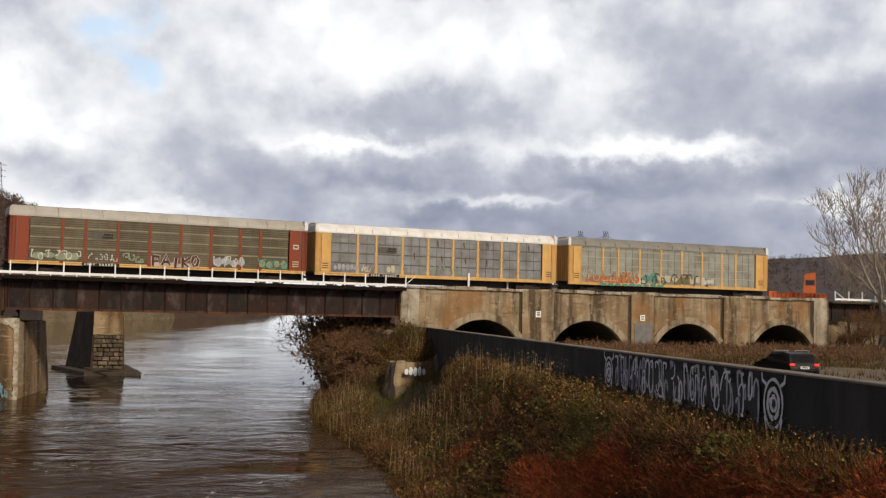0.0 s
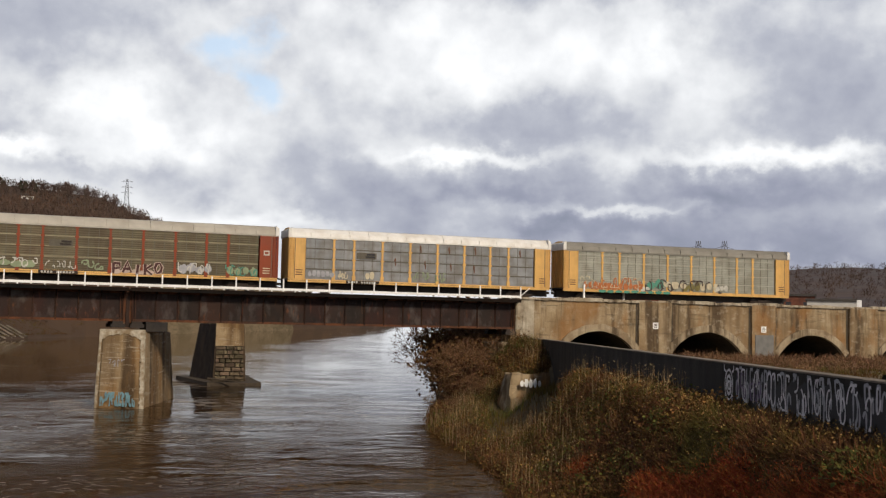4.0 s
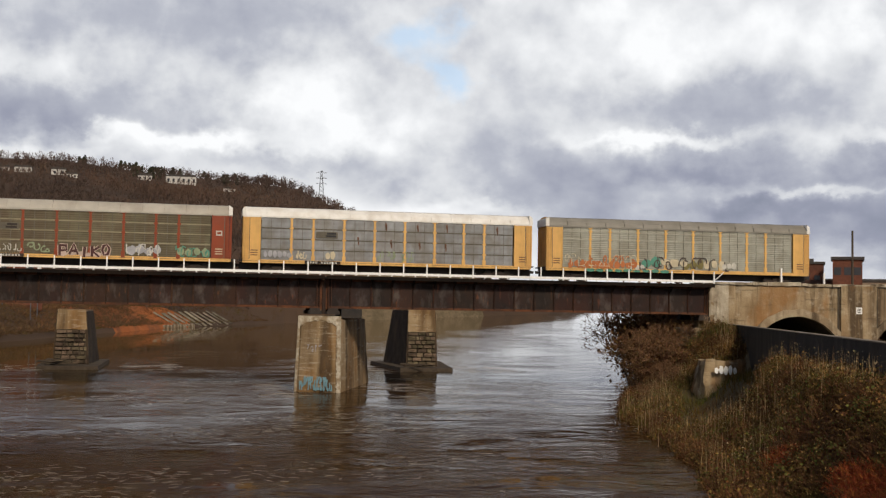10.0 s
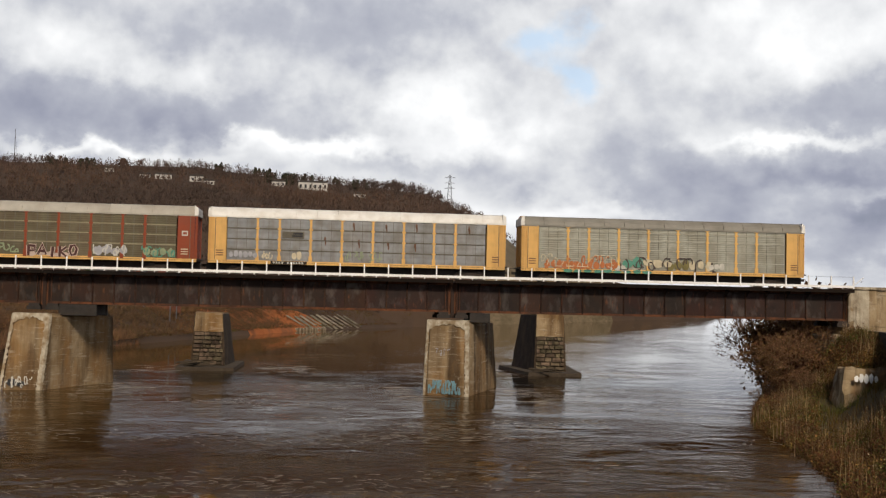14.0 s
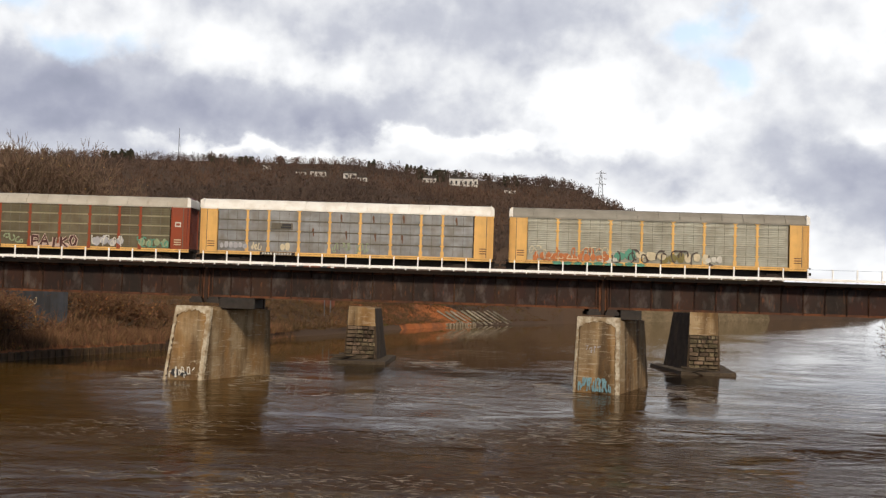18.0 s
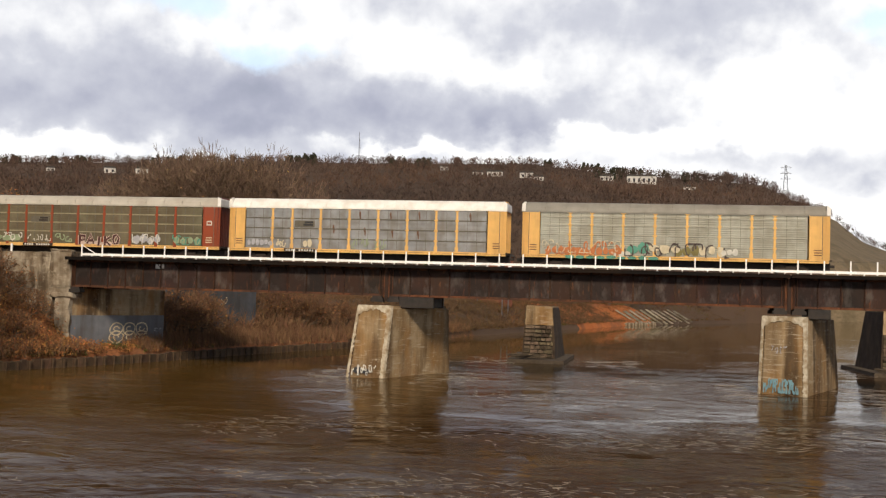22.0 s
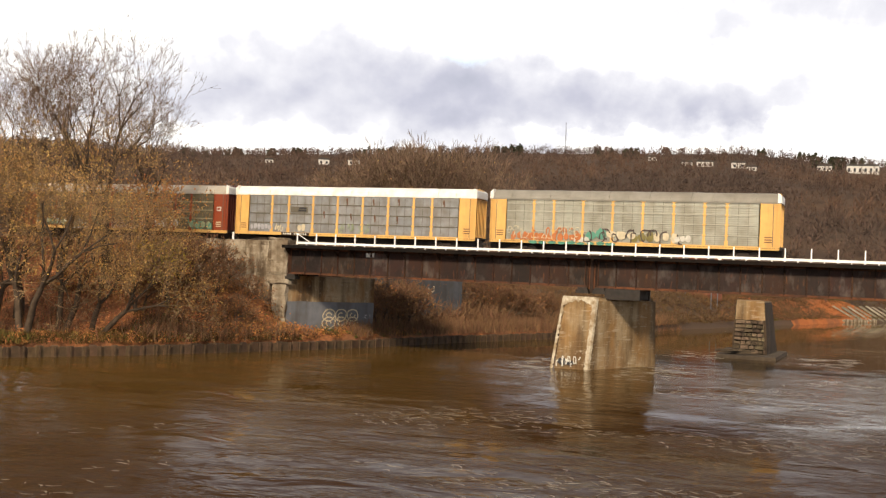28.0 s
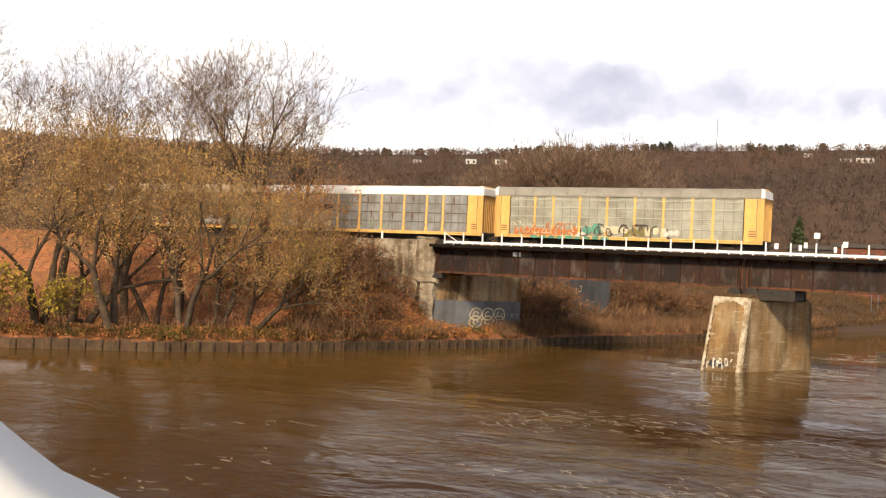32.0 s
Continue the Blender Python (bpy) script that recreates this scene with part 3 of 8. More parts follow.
def build_foam_glints():
    """Thin foam threads and painted sky glints on ripple crests, drifting with the stream."""
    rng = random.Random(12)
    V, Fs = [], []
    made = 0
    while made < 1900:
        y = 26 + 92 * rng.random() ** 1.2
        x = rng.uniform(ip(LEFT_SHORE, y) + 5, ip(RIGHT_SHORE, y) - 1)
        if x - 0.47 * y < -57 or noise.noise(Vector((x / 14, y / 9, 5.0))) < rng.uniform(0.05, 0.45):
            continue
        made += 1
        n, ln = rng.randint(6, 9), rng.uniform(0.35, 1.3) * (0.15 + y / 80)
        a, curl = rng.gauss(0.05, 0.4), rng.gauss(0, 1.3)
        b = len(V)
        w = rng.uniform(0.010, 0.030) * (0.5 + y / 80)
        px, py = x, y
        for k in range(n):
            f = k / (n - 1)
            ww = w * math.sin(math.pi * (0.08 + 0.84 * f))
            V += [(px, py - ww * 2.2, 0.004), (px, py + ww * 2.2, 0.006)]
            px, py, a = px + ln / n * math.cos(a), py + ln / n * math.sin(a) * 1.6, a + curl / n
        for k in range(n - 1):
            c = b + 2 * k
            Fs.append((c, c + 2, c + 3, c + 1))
    f = new("ripple_crests", mesh_of("ripple_crests", V, Fs, FOAM_GLINT))
    return tagged(f, "thin foam threads and painted pale sky glints drifting on the river", "ripples", kind="stuff")


# one pale colour for foam and for the sky's glints on ripples
FOAM_GLINT = mat("pale_foam_and_glint", (0.20, 0.165, 0.115), (0.34, 0.295, 0.23), 0.4, 0.35, c=(0.16, 0.12, 0.08), cscale=0.1, camt=0.7, bump=0.0, island=0.35)


RIVER = build_ground()
RIPPLES = build_foam_glints()


# ---- bridge ----
GIRDER_Y, BACK_Y = 104.3, 108.7
BOTTOM, TOP = 7.48, 10.12
SPANS = [(-58.3, -26.35, 17), (-25.75, 10.1, 19), (10.75, 48.0, 19)]


def bridge_span(x0, x1, n):
    t = thing("bridge_span", (0, 0, 0), "rusty dark brown riveted steel plate girder span", "bridge span", "girder spans")
    for side, y in (("near", GIRDER_Y), ("far", BACK_Y)):
        s = -1 if side == "near" else 1
        part("girder_web", B((x0, x1, y - 0.02, y + 0.02, BOTTOM + 0.05, TOP)), RUST, t)
        part("top_flange", B((x0, x1, y - 0.26, y + 0.26, TOP, TOP + 0.06), (x0, x1, y - 0.12, y + 0.12, TOP - 0.14, TOP)), RUST_FLANGE, t)
        part("bottom_flange", B((x0, x1, y - 0.26, y + 0.26, BOTTOM, BOTTOM + 0.06), (x0, x1, y - 0.11, y + 0.11, BOTTOM + 0.06, BOTTOM + 0.2)), RUST_FLANGE, t)
        if side == "near":
            w = (x1 - x0 - 0.24) / n
            pm = None
            for i in range(n):
                x = x0 + 0.12 + w * (i + 0.5)
                if pm is None:
                    ob = part("web_panel", roughen(B((-w / 2 + 0.09, w / 2 - 0.09, -0.034, -0.022, BOTTOM + 0.24, TOP - 0.17), bevel=0.004), 0.004, 0.5), WEB_PANEL, t)
                    ob.location = (x, y, 0)
                    pm = ob.data
                else:
                    piece("web_panel", pm, t, (x, y, 0))
        me = None
        for i in range(n + 1):
            x = x0 + 0.12 + (x1 - x0 - 0.24) * i / n
            if me is None:
                bm = B((-0.055, 0.055, -0.125, -0.02, BOTTOM + 0.07, TOP - 0.005), (-0.012, 0.012, -0.22, -0.125, BOTTOM + 0.07, TOP - 0.005))
                ob = part("stiffener", bm, RUST_EDGE, t)
                me = ob.data
                ob.location, ob.rotation_euler = (x, y, 0), (0, 0, 0 if s < 0 else math.pi)
            else:
                piece("stiffener", me, t, (x, y, 0), (0, 0, 0 if s < 0 else math.pi))
        for i, x in enumerate((x0 + 0.5, x1 - 0.5)):
            part("bearing", B((x - 0.45, x + 0.45, y - 0.4, y + 0.4, BOTTOM - 0.22, BOTTOM), (x - 0.6, x + 0.6, y - 0.5, y + 0.5, BOTTOM - 0.55, BOTTOM - 0.22)), DARK_STEEL, t)
    for x, s in ((x0, 1), (x1, -1)):
        part("end_diaphragm", B((min(x, x + s * 0.03), max(x, x + s * 0.03), GIRDER_Y, BACK_Y, BOTTOM + 0.07, TOP - 0.01)), RUST, t)
        for y in (GIRDER_Y - 0.24, BACK_Y + 0.03):
            for dx in (0.02, 0.30):
                part("end_stiffener", B((min(x + s * dx, x + s * (dx + 0.05)), max(x + s * dx, x + s * (dx + 0.05)), y, y + 0.21, BOTTOM + 0.07, TOP - 0.01)), RUST_FLANGE, t)
    fr = None
    for i in range(n // 2 + 1):
        x = x0 + 0.4 + (x1 - x0 - 0.8) * i / (n // 2)
        if fr is None:
            bm = bmesh.new()
            tube(bm, (0, GIRDER_Y, BOTTOM + 0.25), (0, BACK_Y, TOP - 0.25), 0.07, n=4)
            tube(bm, (0, GIRDER_Y, TOP - 0.25), (0, BACK_Y, BOTTOM + 0.25), 0.07, n=4)
            tube(bm, (0, GIRDER_Y, BOTTOM + 0.2), (0, BACK_Y, BOTTOM + 0.2), 0.08, n=4)
            fr = part("cross_frame", bm, RUST, t)
            fr.location.x = x
        else:
            piece("cross_frame", fr.data, t, (x, 0, 0))
    # timber deck with its overhanging walkway edge
    part("deck", B((x0 - 0.25, x1 + 0.25, GIRDER_Y - 1.15, BACK_Y + 1.0, TOP + 0.07, TOP + 0.25)), SLEEPER, t, "dark timber deck")
    part("deck_edge", B((x0 - 0.25, x1 + 0.25, GIRDER_Y - 1.22, GIRDER_Y - 1.16, TOP + 0.02, TOP + 0.34)), TAR, t)
    brk = None
    for i in range(n + 1):
        x = x0 + 0.12 + (x1 - x0 - 0.24) * i / n
        if brk is None:
            bm = prism(bmesh.new(), [(-0.04, 0), (0.04, 0), (0.04, 0.1), (-0.04, 0.1)], -1.1, 0)
            tube(bm, (0, -1.05, 0.0), (0, -0.1, -0.55), 0.035, n=4)
            brk = part("walkway_bracket", bm, TAR, t)
            brk.location = (x, GIRDER_Y, TOP - 0.05)
        else:
            piece("walkway_bracket", brk.data, t, (x, GIRDER_Y, TOP - 0.05))
    return t


for a, b, n in SPANS:
    bridge_span(a, b, n)
for x in (-26.05, 10.42):
    t = thing("joint_plate", (x, GIRDER_Y, 0), "rusty cover plate over the joint between two spans", "bridge joint", "joint plates")
    part("plate", B((-0.36, 0.36, 0.03, 0.07, BOTTOM - 0.1, TOP + 0.05)), RUST_FLANGE, t)
    part("strut", B((-0.16, 0.16, -0.1, 0.03, BOTTOM - 0.5, TOP - 0.1), bevel=0.02), RUST, t)
part_plate = thing("shipping_tag", (-49.0, GIRDER_Y - 0.05, 9.72), "small white plate fixed to the girder web", "sign")
part("plate", B((-0.45, 0.45, -0.03, 0.02, -0.22, 0.22), bevel=0.01), WHITE_PAINT, part_plate)


def handrail(x0, x1, y, z):
    t = thing("handrail", (0, 0, 0), "white painted walkway handrail with short posts", "handrail")
    part("bottom_rail", B((x0, x1, y - 0.035, y + 0.035, z - 0.03, z + 0.20)), WHITE_PAINT, t)
    part("cable", B((x0, x1, y - 0.01, y + 0.01, z + 0.98, z + 1.0)), DARK_STEEL, t)
    n = round((x1 - x0) / 2.2)
    me = br = None
    for i in range(n + 1):
        x = x0 + (x1 - x0) * i / n
        if me is None:
            ob = part("post", B((-0.055, 0.055, -0.055, 0.055, -0.02, 1.06), (-0.07, 0.07, -0.07, -0.036, -0.12, 0.22)), WHITE_PAINT, t)
            ob.location = (x, y, z)
            me = ob.data
            ob = part("clip", B((-0.05, 0.05, -0.10, -0.04, -0.16, 0.0)), WHITE_PAINT, t)
            ob.location = (x + 1.1, y, z)
            br = ob.data
        else:
            piece("post", me, t, (x, y, z))
            if i < n:
                piece("clip", br, t, (x + 1.1, y, z))
    for x, s in ((x0, 1), (x1, -1)):
        bm = bmesh.new()
        tube(bm, (x + s * 1.5, y, z + 0.15), (x, y, z + 1.0), 0.04, n=6) if s > 0 else tube(bm, (x, y, z + 0.15), (x + 1.0, y, z + 1.0), 0.04, n=6)
        part("end_brace", bm, WHITE_PAINT, t)
    return t


handrail(-56.7, 48.1, GIRDER_Y - 1.3, 10.62)


def track(y):
    t = thing("railway_track", (0, 0, 0), "standard gauge railway track on timber ties", "track", kind="structure")
    for s in (-1, 1):
        for a, b, at_, turn in ((-420, 45, 0.0, 0.0), (0, 380, 45.0, -0.042)):
            rail = part("rail", B((a, b, s * 0.75 - 0.035, s * 0.75 + 0.035, RAIL_TOP - 0.05, RAIL_TOP), (a, b, s * 0.75 - 0.01, s * 0.75 + 0.01, RAIL_TOP - 0.15, RAIL_TOP - 0.05),
                                  (a, b, s * 0.75 - 0.07, s * 0.75 + 0.07, RAIL_TOP - 0.17, RAIL_TOP - 0.15)), RAIL_STEEL, t)
            rail.location, rail.rotation_euler = (at_, y, 0), (0, 0, turn)
    V, Fs = [], []
    for i in range(340):
        x = -110 + i * 0.65
        b = len(V)
        V += [(x + dx, y - bend(x) + dy, RAIL_TOP - dz) for dz in (0.3, 0.17) for dx, dy in ((-0.11, -1.3), (0.11, -1.3), (0.11, 1.3), (-0.11, 1.3))]
        Fs += [(b + 4, b + 5, b + 6, b + 7), (b, b + 1, b + 5, b + 4), (b + 1, b + 2, b + 6, b + 5), (b + 2, b + 3, b + 7, b + 6), (b + 3, b, b + 4, b + 7)]
    o = new("ties", mesh_of("ties", V, Fs, SLEEPER))
    o.parent = t
    tagged(o, kind="stuff")


TRACK_Y = 106.6
track(TRACK_Y)


def tag_strokes(n, w, h, seed, thick=0.07, step=0.18):
    """Sprayed lettering that cannot be read: looping ribbons in the plane y = 0, w wide and h high, a mesh for each letter."""
    rng = random.Random(seed)
    out = []
    for i in range(n):
        cx = w * (i + 0.5) / n
        x, z = cx + rng.uniform(-0.2, 0.2) * w / n, h * rng.uniform(0.1, 0.9)
        a = rng.uniform(0, 6.28)
        turn = rng.choice((-1, 1)) * rng.uniform(0.25, 0.7)
        pts = [(x, z)]
        for _ in range(rng.randint(9, 16)):
            a += turn + rng.uniform(-0.25, 0.25)
            if rng.random() < 0.12:
                turn = -turn
            x += math.cos(a) * step * w / n * 1.2
            z += math.sin(a) * step * h * 1.2
            x, z = min(cx + 0.62 * w / n, max(cx - 0.62 * w / n, x)), min(h, max(0, z))
            pts.append((x, z))
        bm = bmesh.new()
        ribbon(bm, pts, thick)
        out.append(bm)
    return out


def bubbles(n, w, h):
    """Round outlined letter shapes that cannot be read."""
    out = []
    for i in range(n):
        bm = bmesh.new()
        cx, rx = w * (i + 0.5) / n, w / n * 0.5
        for j, (zc, rz, k) in enumerate(((0.70, 0.30, 1.0), (0.30, 0.30, 1.0), (0.70, 0.12, 0.4), (0.28, 0.12, 0.4))):
            ribbon(bm, [(cx + rx * k * math.cos(q * 0.33 + i) * (1 + 0.12 * math.sin(2 * q * 0.33 + i + j)), h * (zc + rz * math.sin(q * 0.33 + i))) for q in range(20 if k > 0.5 else 15)], 0.13, y=-0.002 * j)
        out.append(bm)
    return out


def sprayed(name, bms, material, parent, label=""):
    """The letters of one tag, each a part."""
    return [part(name, bm, material, parent, label) for bm in (bms if isinstance(bms, list) else [bms])]


def ribbon(bm, pts, thick, y=0.0):
    L, R = [], []
    for i, (x, z) in enumerate(pts):
        a, b = pts[max(0, i - 1)], pts[min(len(pts) - 1, i + 1)]
        d = Vector((b[0] - a[0], b[1] - a[1]))
        d = d.normalized() if d.length > 1e-6 else Vector((1, 0))
        w = thick * 0.5 * (1 + 0.3 * math.sin(i * 2.1))
        L.append(bm.verts.new((x - d.y * w, y - 0.001 * i / len(pts), z + d.x * w)))
        R.append(bm.verts.new((x + d.y * w, y - 0.001 * i / len(pts), z - d.x * w)))
    for i in range(len(pts) - 1):
        bm.faces.new((L[i], L[i + 1], R[i + 1], R[i]))


def blob(bm, cx, cz, rx, rz, seed, n=14, y=0.0):
    """A sprayed patch with an uneven edge."""
    vs = [bm.verts.new((cx + rx * math.cos(k * 6.283 / n) * (0.8 + 0.35 * noise.noise(Vector((k * 0.9, seed, 0)))), y,
                        cz + rz * math.sin(k * 6.283 / n) * (0.8 + 0.35 * noise.noise(Vector((k * 0.9, seed, 5)))))) for k in range(n)]
    bm.faces.new(vs)
    return bm


def spray(name, col, rough=0.6):
    return mat(name, tuple(c * 0.85 for c in col), col, 3.0, rough, c=tuple(c * 0.6 for c in col), cscale=1.3, camt=0.5, bump=0.1)


SPRAY_WHITE = spray("white_spray", (0.62, 0.60, 0.54))
SPRAY_BLUE = spray("pale_blue_spray", (0.20, 0.36, 0.42))
SPRAY_BLACK = spray("black_spray", (0.03, 0.03, 0.035))
SPRAY_TEAL = spray("teal_spray", (0.10, 0.30, 0.22))
SPRAY_GREEN = spray("pale_green_spray", (0.30, 0.36, 0.22))
SPRAY_ORANGE = spray("orange_spray", (0.50, 0.17, 0.06))
SPRAY_CREAM = spray("cream_spray", (0.62, 0.54, 0.38))
SPRAY_OLIVE = spray("olive_spray", (0.20, 0.17, 0.06))
SPRAY_PURPLE = spray("purple_spray", (0.17, 0.12, 0.22))
SPRAY_PALE = spray("grey_spray", (0.42, 0.42, 0.45))


def river_pier(base, top, z_top, seed, label, marks):
    """Battered concrete pier on four corners."""
    t = thing("bridge_pier", (0, 0, 0), label, "bridge pier", "concrete river piers")
    bm = loft(bmesh.new(), [(x, y, -1.6) for x, y in base], [(x, y, z_top) for x, y in top])
    bmesh.ops.bevel(bm, geom=[e for e in bm.edges if max(v.co.z for v in e.verts) > 0], offset=0.28, segments=3, affect="EDGES")
    roughen(bm, 0.055, 0.7, 0.6, seed)
    part("shaft", bm, PIER_CONC, t)
    a, b = Vector((*base[0], 0)), Vector((*base[1], 0))
    at, bt = Vector((*top[0], z_top)), Vector((*top[1], z_top))
    # paler strip where the surface has spalled, down the front corner
    bm = bmesh.new()
    pts = []
    for k in range(40):
        f = k / 39
        pts.append(b.lerp(bt, f))
    out = (Vector((*base[1], 0)) - Vector((*base[2], 0))).normalized() * 0.02
    left = (a - b).normalized()
    L = [bm.verts.new(p + left * (0.26 + 0.24 * noise.noise(Vector((i * 0.85, seed, 0)))) + out * 5) for i, p in enumerate(pts)]
    C = [bm.verts.new(p + out * (4 + 2.5 * noise.noise(Vector((i * 0.9, seed, 3)))) - left * 0.05) for i, p in enumerate(pts)]
    back = (Vector((*base[2], 0)) - b).normalized()
    R = [bm.verts.new(p + back * (0.16 + 0.20 * noise.noise(Vector((i * 0.55, seed, 9)))) - left * 0.13) for i, p in enumerate(pts)]
    for i in range(39):
        bm.faces.new((L[i], L[i + 1], C[i + 1], C[i]))
        bm.faces.new((C[i], C[i + 1], R[i + 1], R[i]))
    part("spalled_corner", bm, SPALL, t, "pale spalled concrete down the corner")
    # the other front corner and the head of the front face, broken back to pale aggregate
    bm = bmesh.new()
    rows = []
    for i in range(40):
        f = i / 39
        p, q = a.lerp(at, f), b.lerp(bt, f)
        u_ = (q - p).normalized()
        w = 0.20 + 0.24 * noise.noise(Vector((i * 0.8, seed, 21)))
        fr = Vector((u_.y, -u_.x, 0)) * (0.07 + 0.04 * noise.noise(Vector((i * 0.8, seed, 2))))
        rows.append([bm.verts.new(p - u_ * 0.05 + fr * 0.2), bm.verts.new(p + u_ * 0.06 + fr), bm.verts.new(p + u_ * w + fr)])
    for r0, r1 in zip(rows, rows[1:]):
        for j in range(2):
            bm.faces.new((r0[j], r0[j + 1], r1[j + 1], r1[j]))
    part("spalled_corner", bm, SPALL, t, "pale spalled concrete down the corner")
    bm = bmesh.new()
    rows = []
    for i in range(24):
        f = i / 23
        w = 0.05 + 0.10 * (2 * f - 1) ** 2 + 0.05 * noise.noise(Vector((i * 0.5, seed, 31)))
        p, q = at.lerp(bt, f), a.lerp(b, f).lerp(at.lerp(bt, f), 1 - w)
        u_ = (bt - at).normalized()
        fr = Vector((u_.y, -u_.x, 0)) * (0.08 + 0.03 * noise.noise(Vector((i * 0.8, seed, 5))))
        rows.append([bm.verts.new(p + Vector((0, 0, 0.05)) - fr * 2), bm.verts.new(p + fr), bm.verts.new(q + fr)])
    for r0, r1 in zip(rows, rows[1:]):
        for j in range(2):
            bm.faces.new((r0[j], r0[j + 1], r1[j + 1], r1[j]))
    part("spalled_head", bm, SPALL, t, "pale spalled band along the top")
    # sprayed marks low on the front face
    u = (b - a).normalized()
    nrm = Vector((u.y, -u.x, 0))
    slope = -((at - a).dot(nrm)) / z_top
    for bm, m, x, z, lab in marks:
        for ob in sprayed("sprayed_mark", bm, m, t, lab):
            ob.location = a + u * x + Vector((0, 0, z)) + nrm * (0.10 - slope * z)
            ob.rotation_euler = (-math.atan(slope), 0, math.atan2(u.y, u.x))
    return t


river_pier([(7.85, 103.15), (11.65, 101.2), (16.4, 115.3), (12.8, 117.0)], [(8.1, 103.25), (11.6, 101.7), (15.6, 114.2), (12.9, 115.8)], 6.75, 1.0,
           "weathered concrete river pier with blue sprayed lettering at its foot", [(tag_strokes(15, 3.0, 1.15, 5, 0.10), SPRAY_BLUE, 0.55, 0.2, "pale blue sprayed lettering"),
           (tag_strokes(5, 1.6, 0.6, 9, 0.05), SPRAY_PALE, 1.0, 3.6, "faint pale scrawl")])
river_pier([(-28.75, 100.95), (-25.4, 101.25), (-21.3, 113.2), (-24.4, 114.0)], [(-28.0, 101.6), (-24.9, 101.7), (-21.5, 112.5), (-24.3, 113.2)], 6.6, 4.0,
           "weathered concrete river pier with small sprayed marks at its foot", [(blob(blob(bmesh.new(), 0.6, 0.45, 0.55, 0.42, 3.0), 1.3, 0.35, 0.5, 0.3, 4.0), SPRAY_BLACK, 0.45, 0.25, "dark sprayed patch"),
           (tag_strokes(8, 2.1, 0.9, 12, 0.08), SPRAY_WHITE, 0.55, 0.25, "white sprayed lettering")])


for x0, x1, z0 in ((12.0, 13.9, 6.6), (-24.7, -21.4, 6.45)):
    g = thing("bearing_grillage", (x0, 104.0, z0), "black steel grillage between pier and girder", "bearing", "bearing grillages")
    part("beam", B((0, x1 - x0, -0.1, 0.35, 0, BOTTOM - z0 - 0.02), bevel=0.03), DARK_STEEL, g)
    part("beam", B((0, x1 - x0, 4.4, 4.85, 0, BOTTOM - z0 - 0.02), bevel=0.03), DARK_STEEL, g)
    part("diaphragm", B((0.1, x1 - x0 - 0.1, 0.35, 4.4, 0.1, BOTTOM - z0 - 0.1)), DARK_STEEL, g)


SHEATHING = mat("dark_brown_sheathing", (0.030, 0.021, 0.015), (0.060, 0.042, 0.028), 1.2, 0.9, c=(0.09, 0.06, 0.035), cscale=0.4, streak=0.5, scol=(0.02, 0.015, 0.012), bump=0.6)


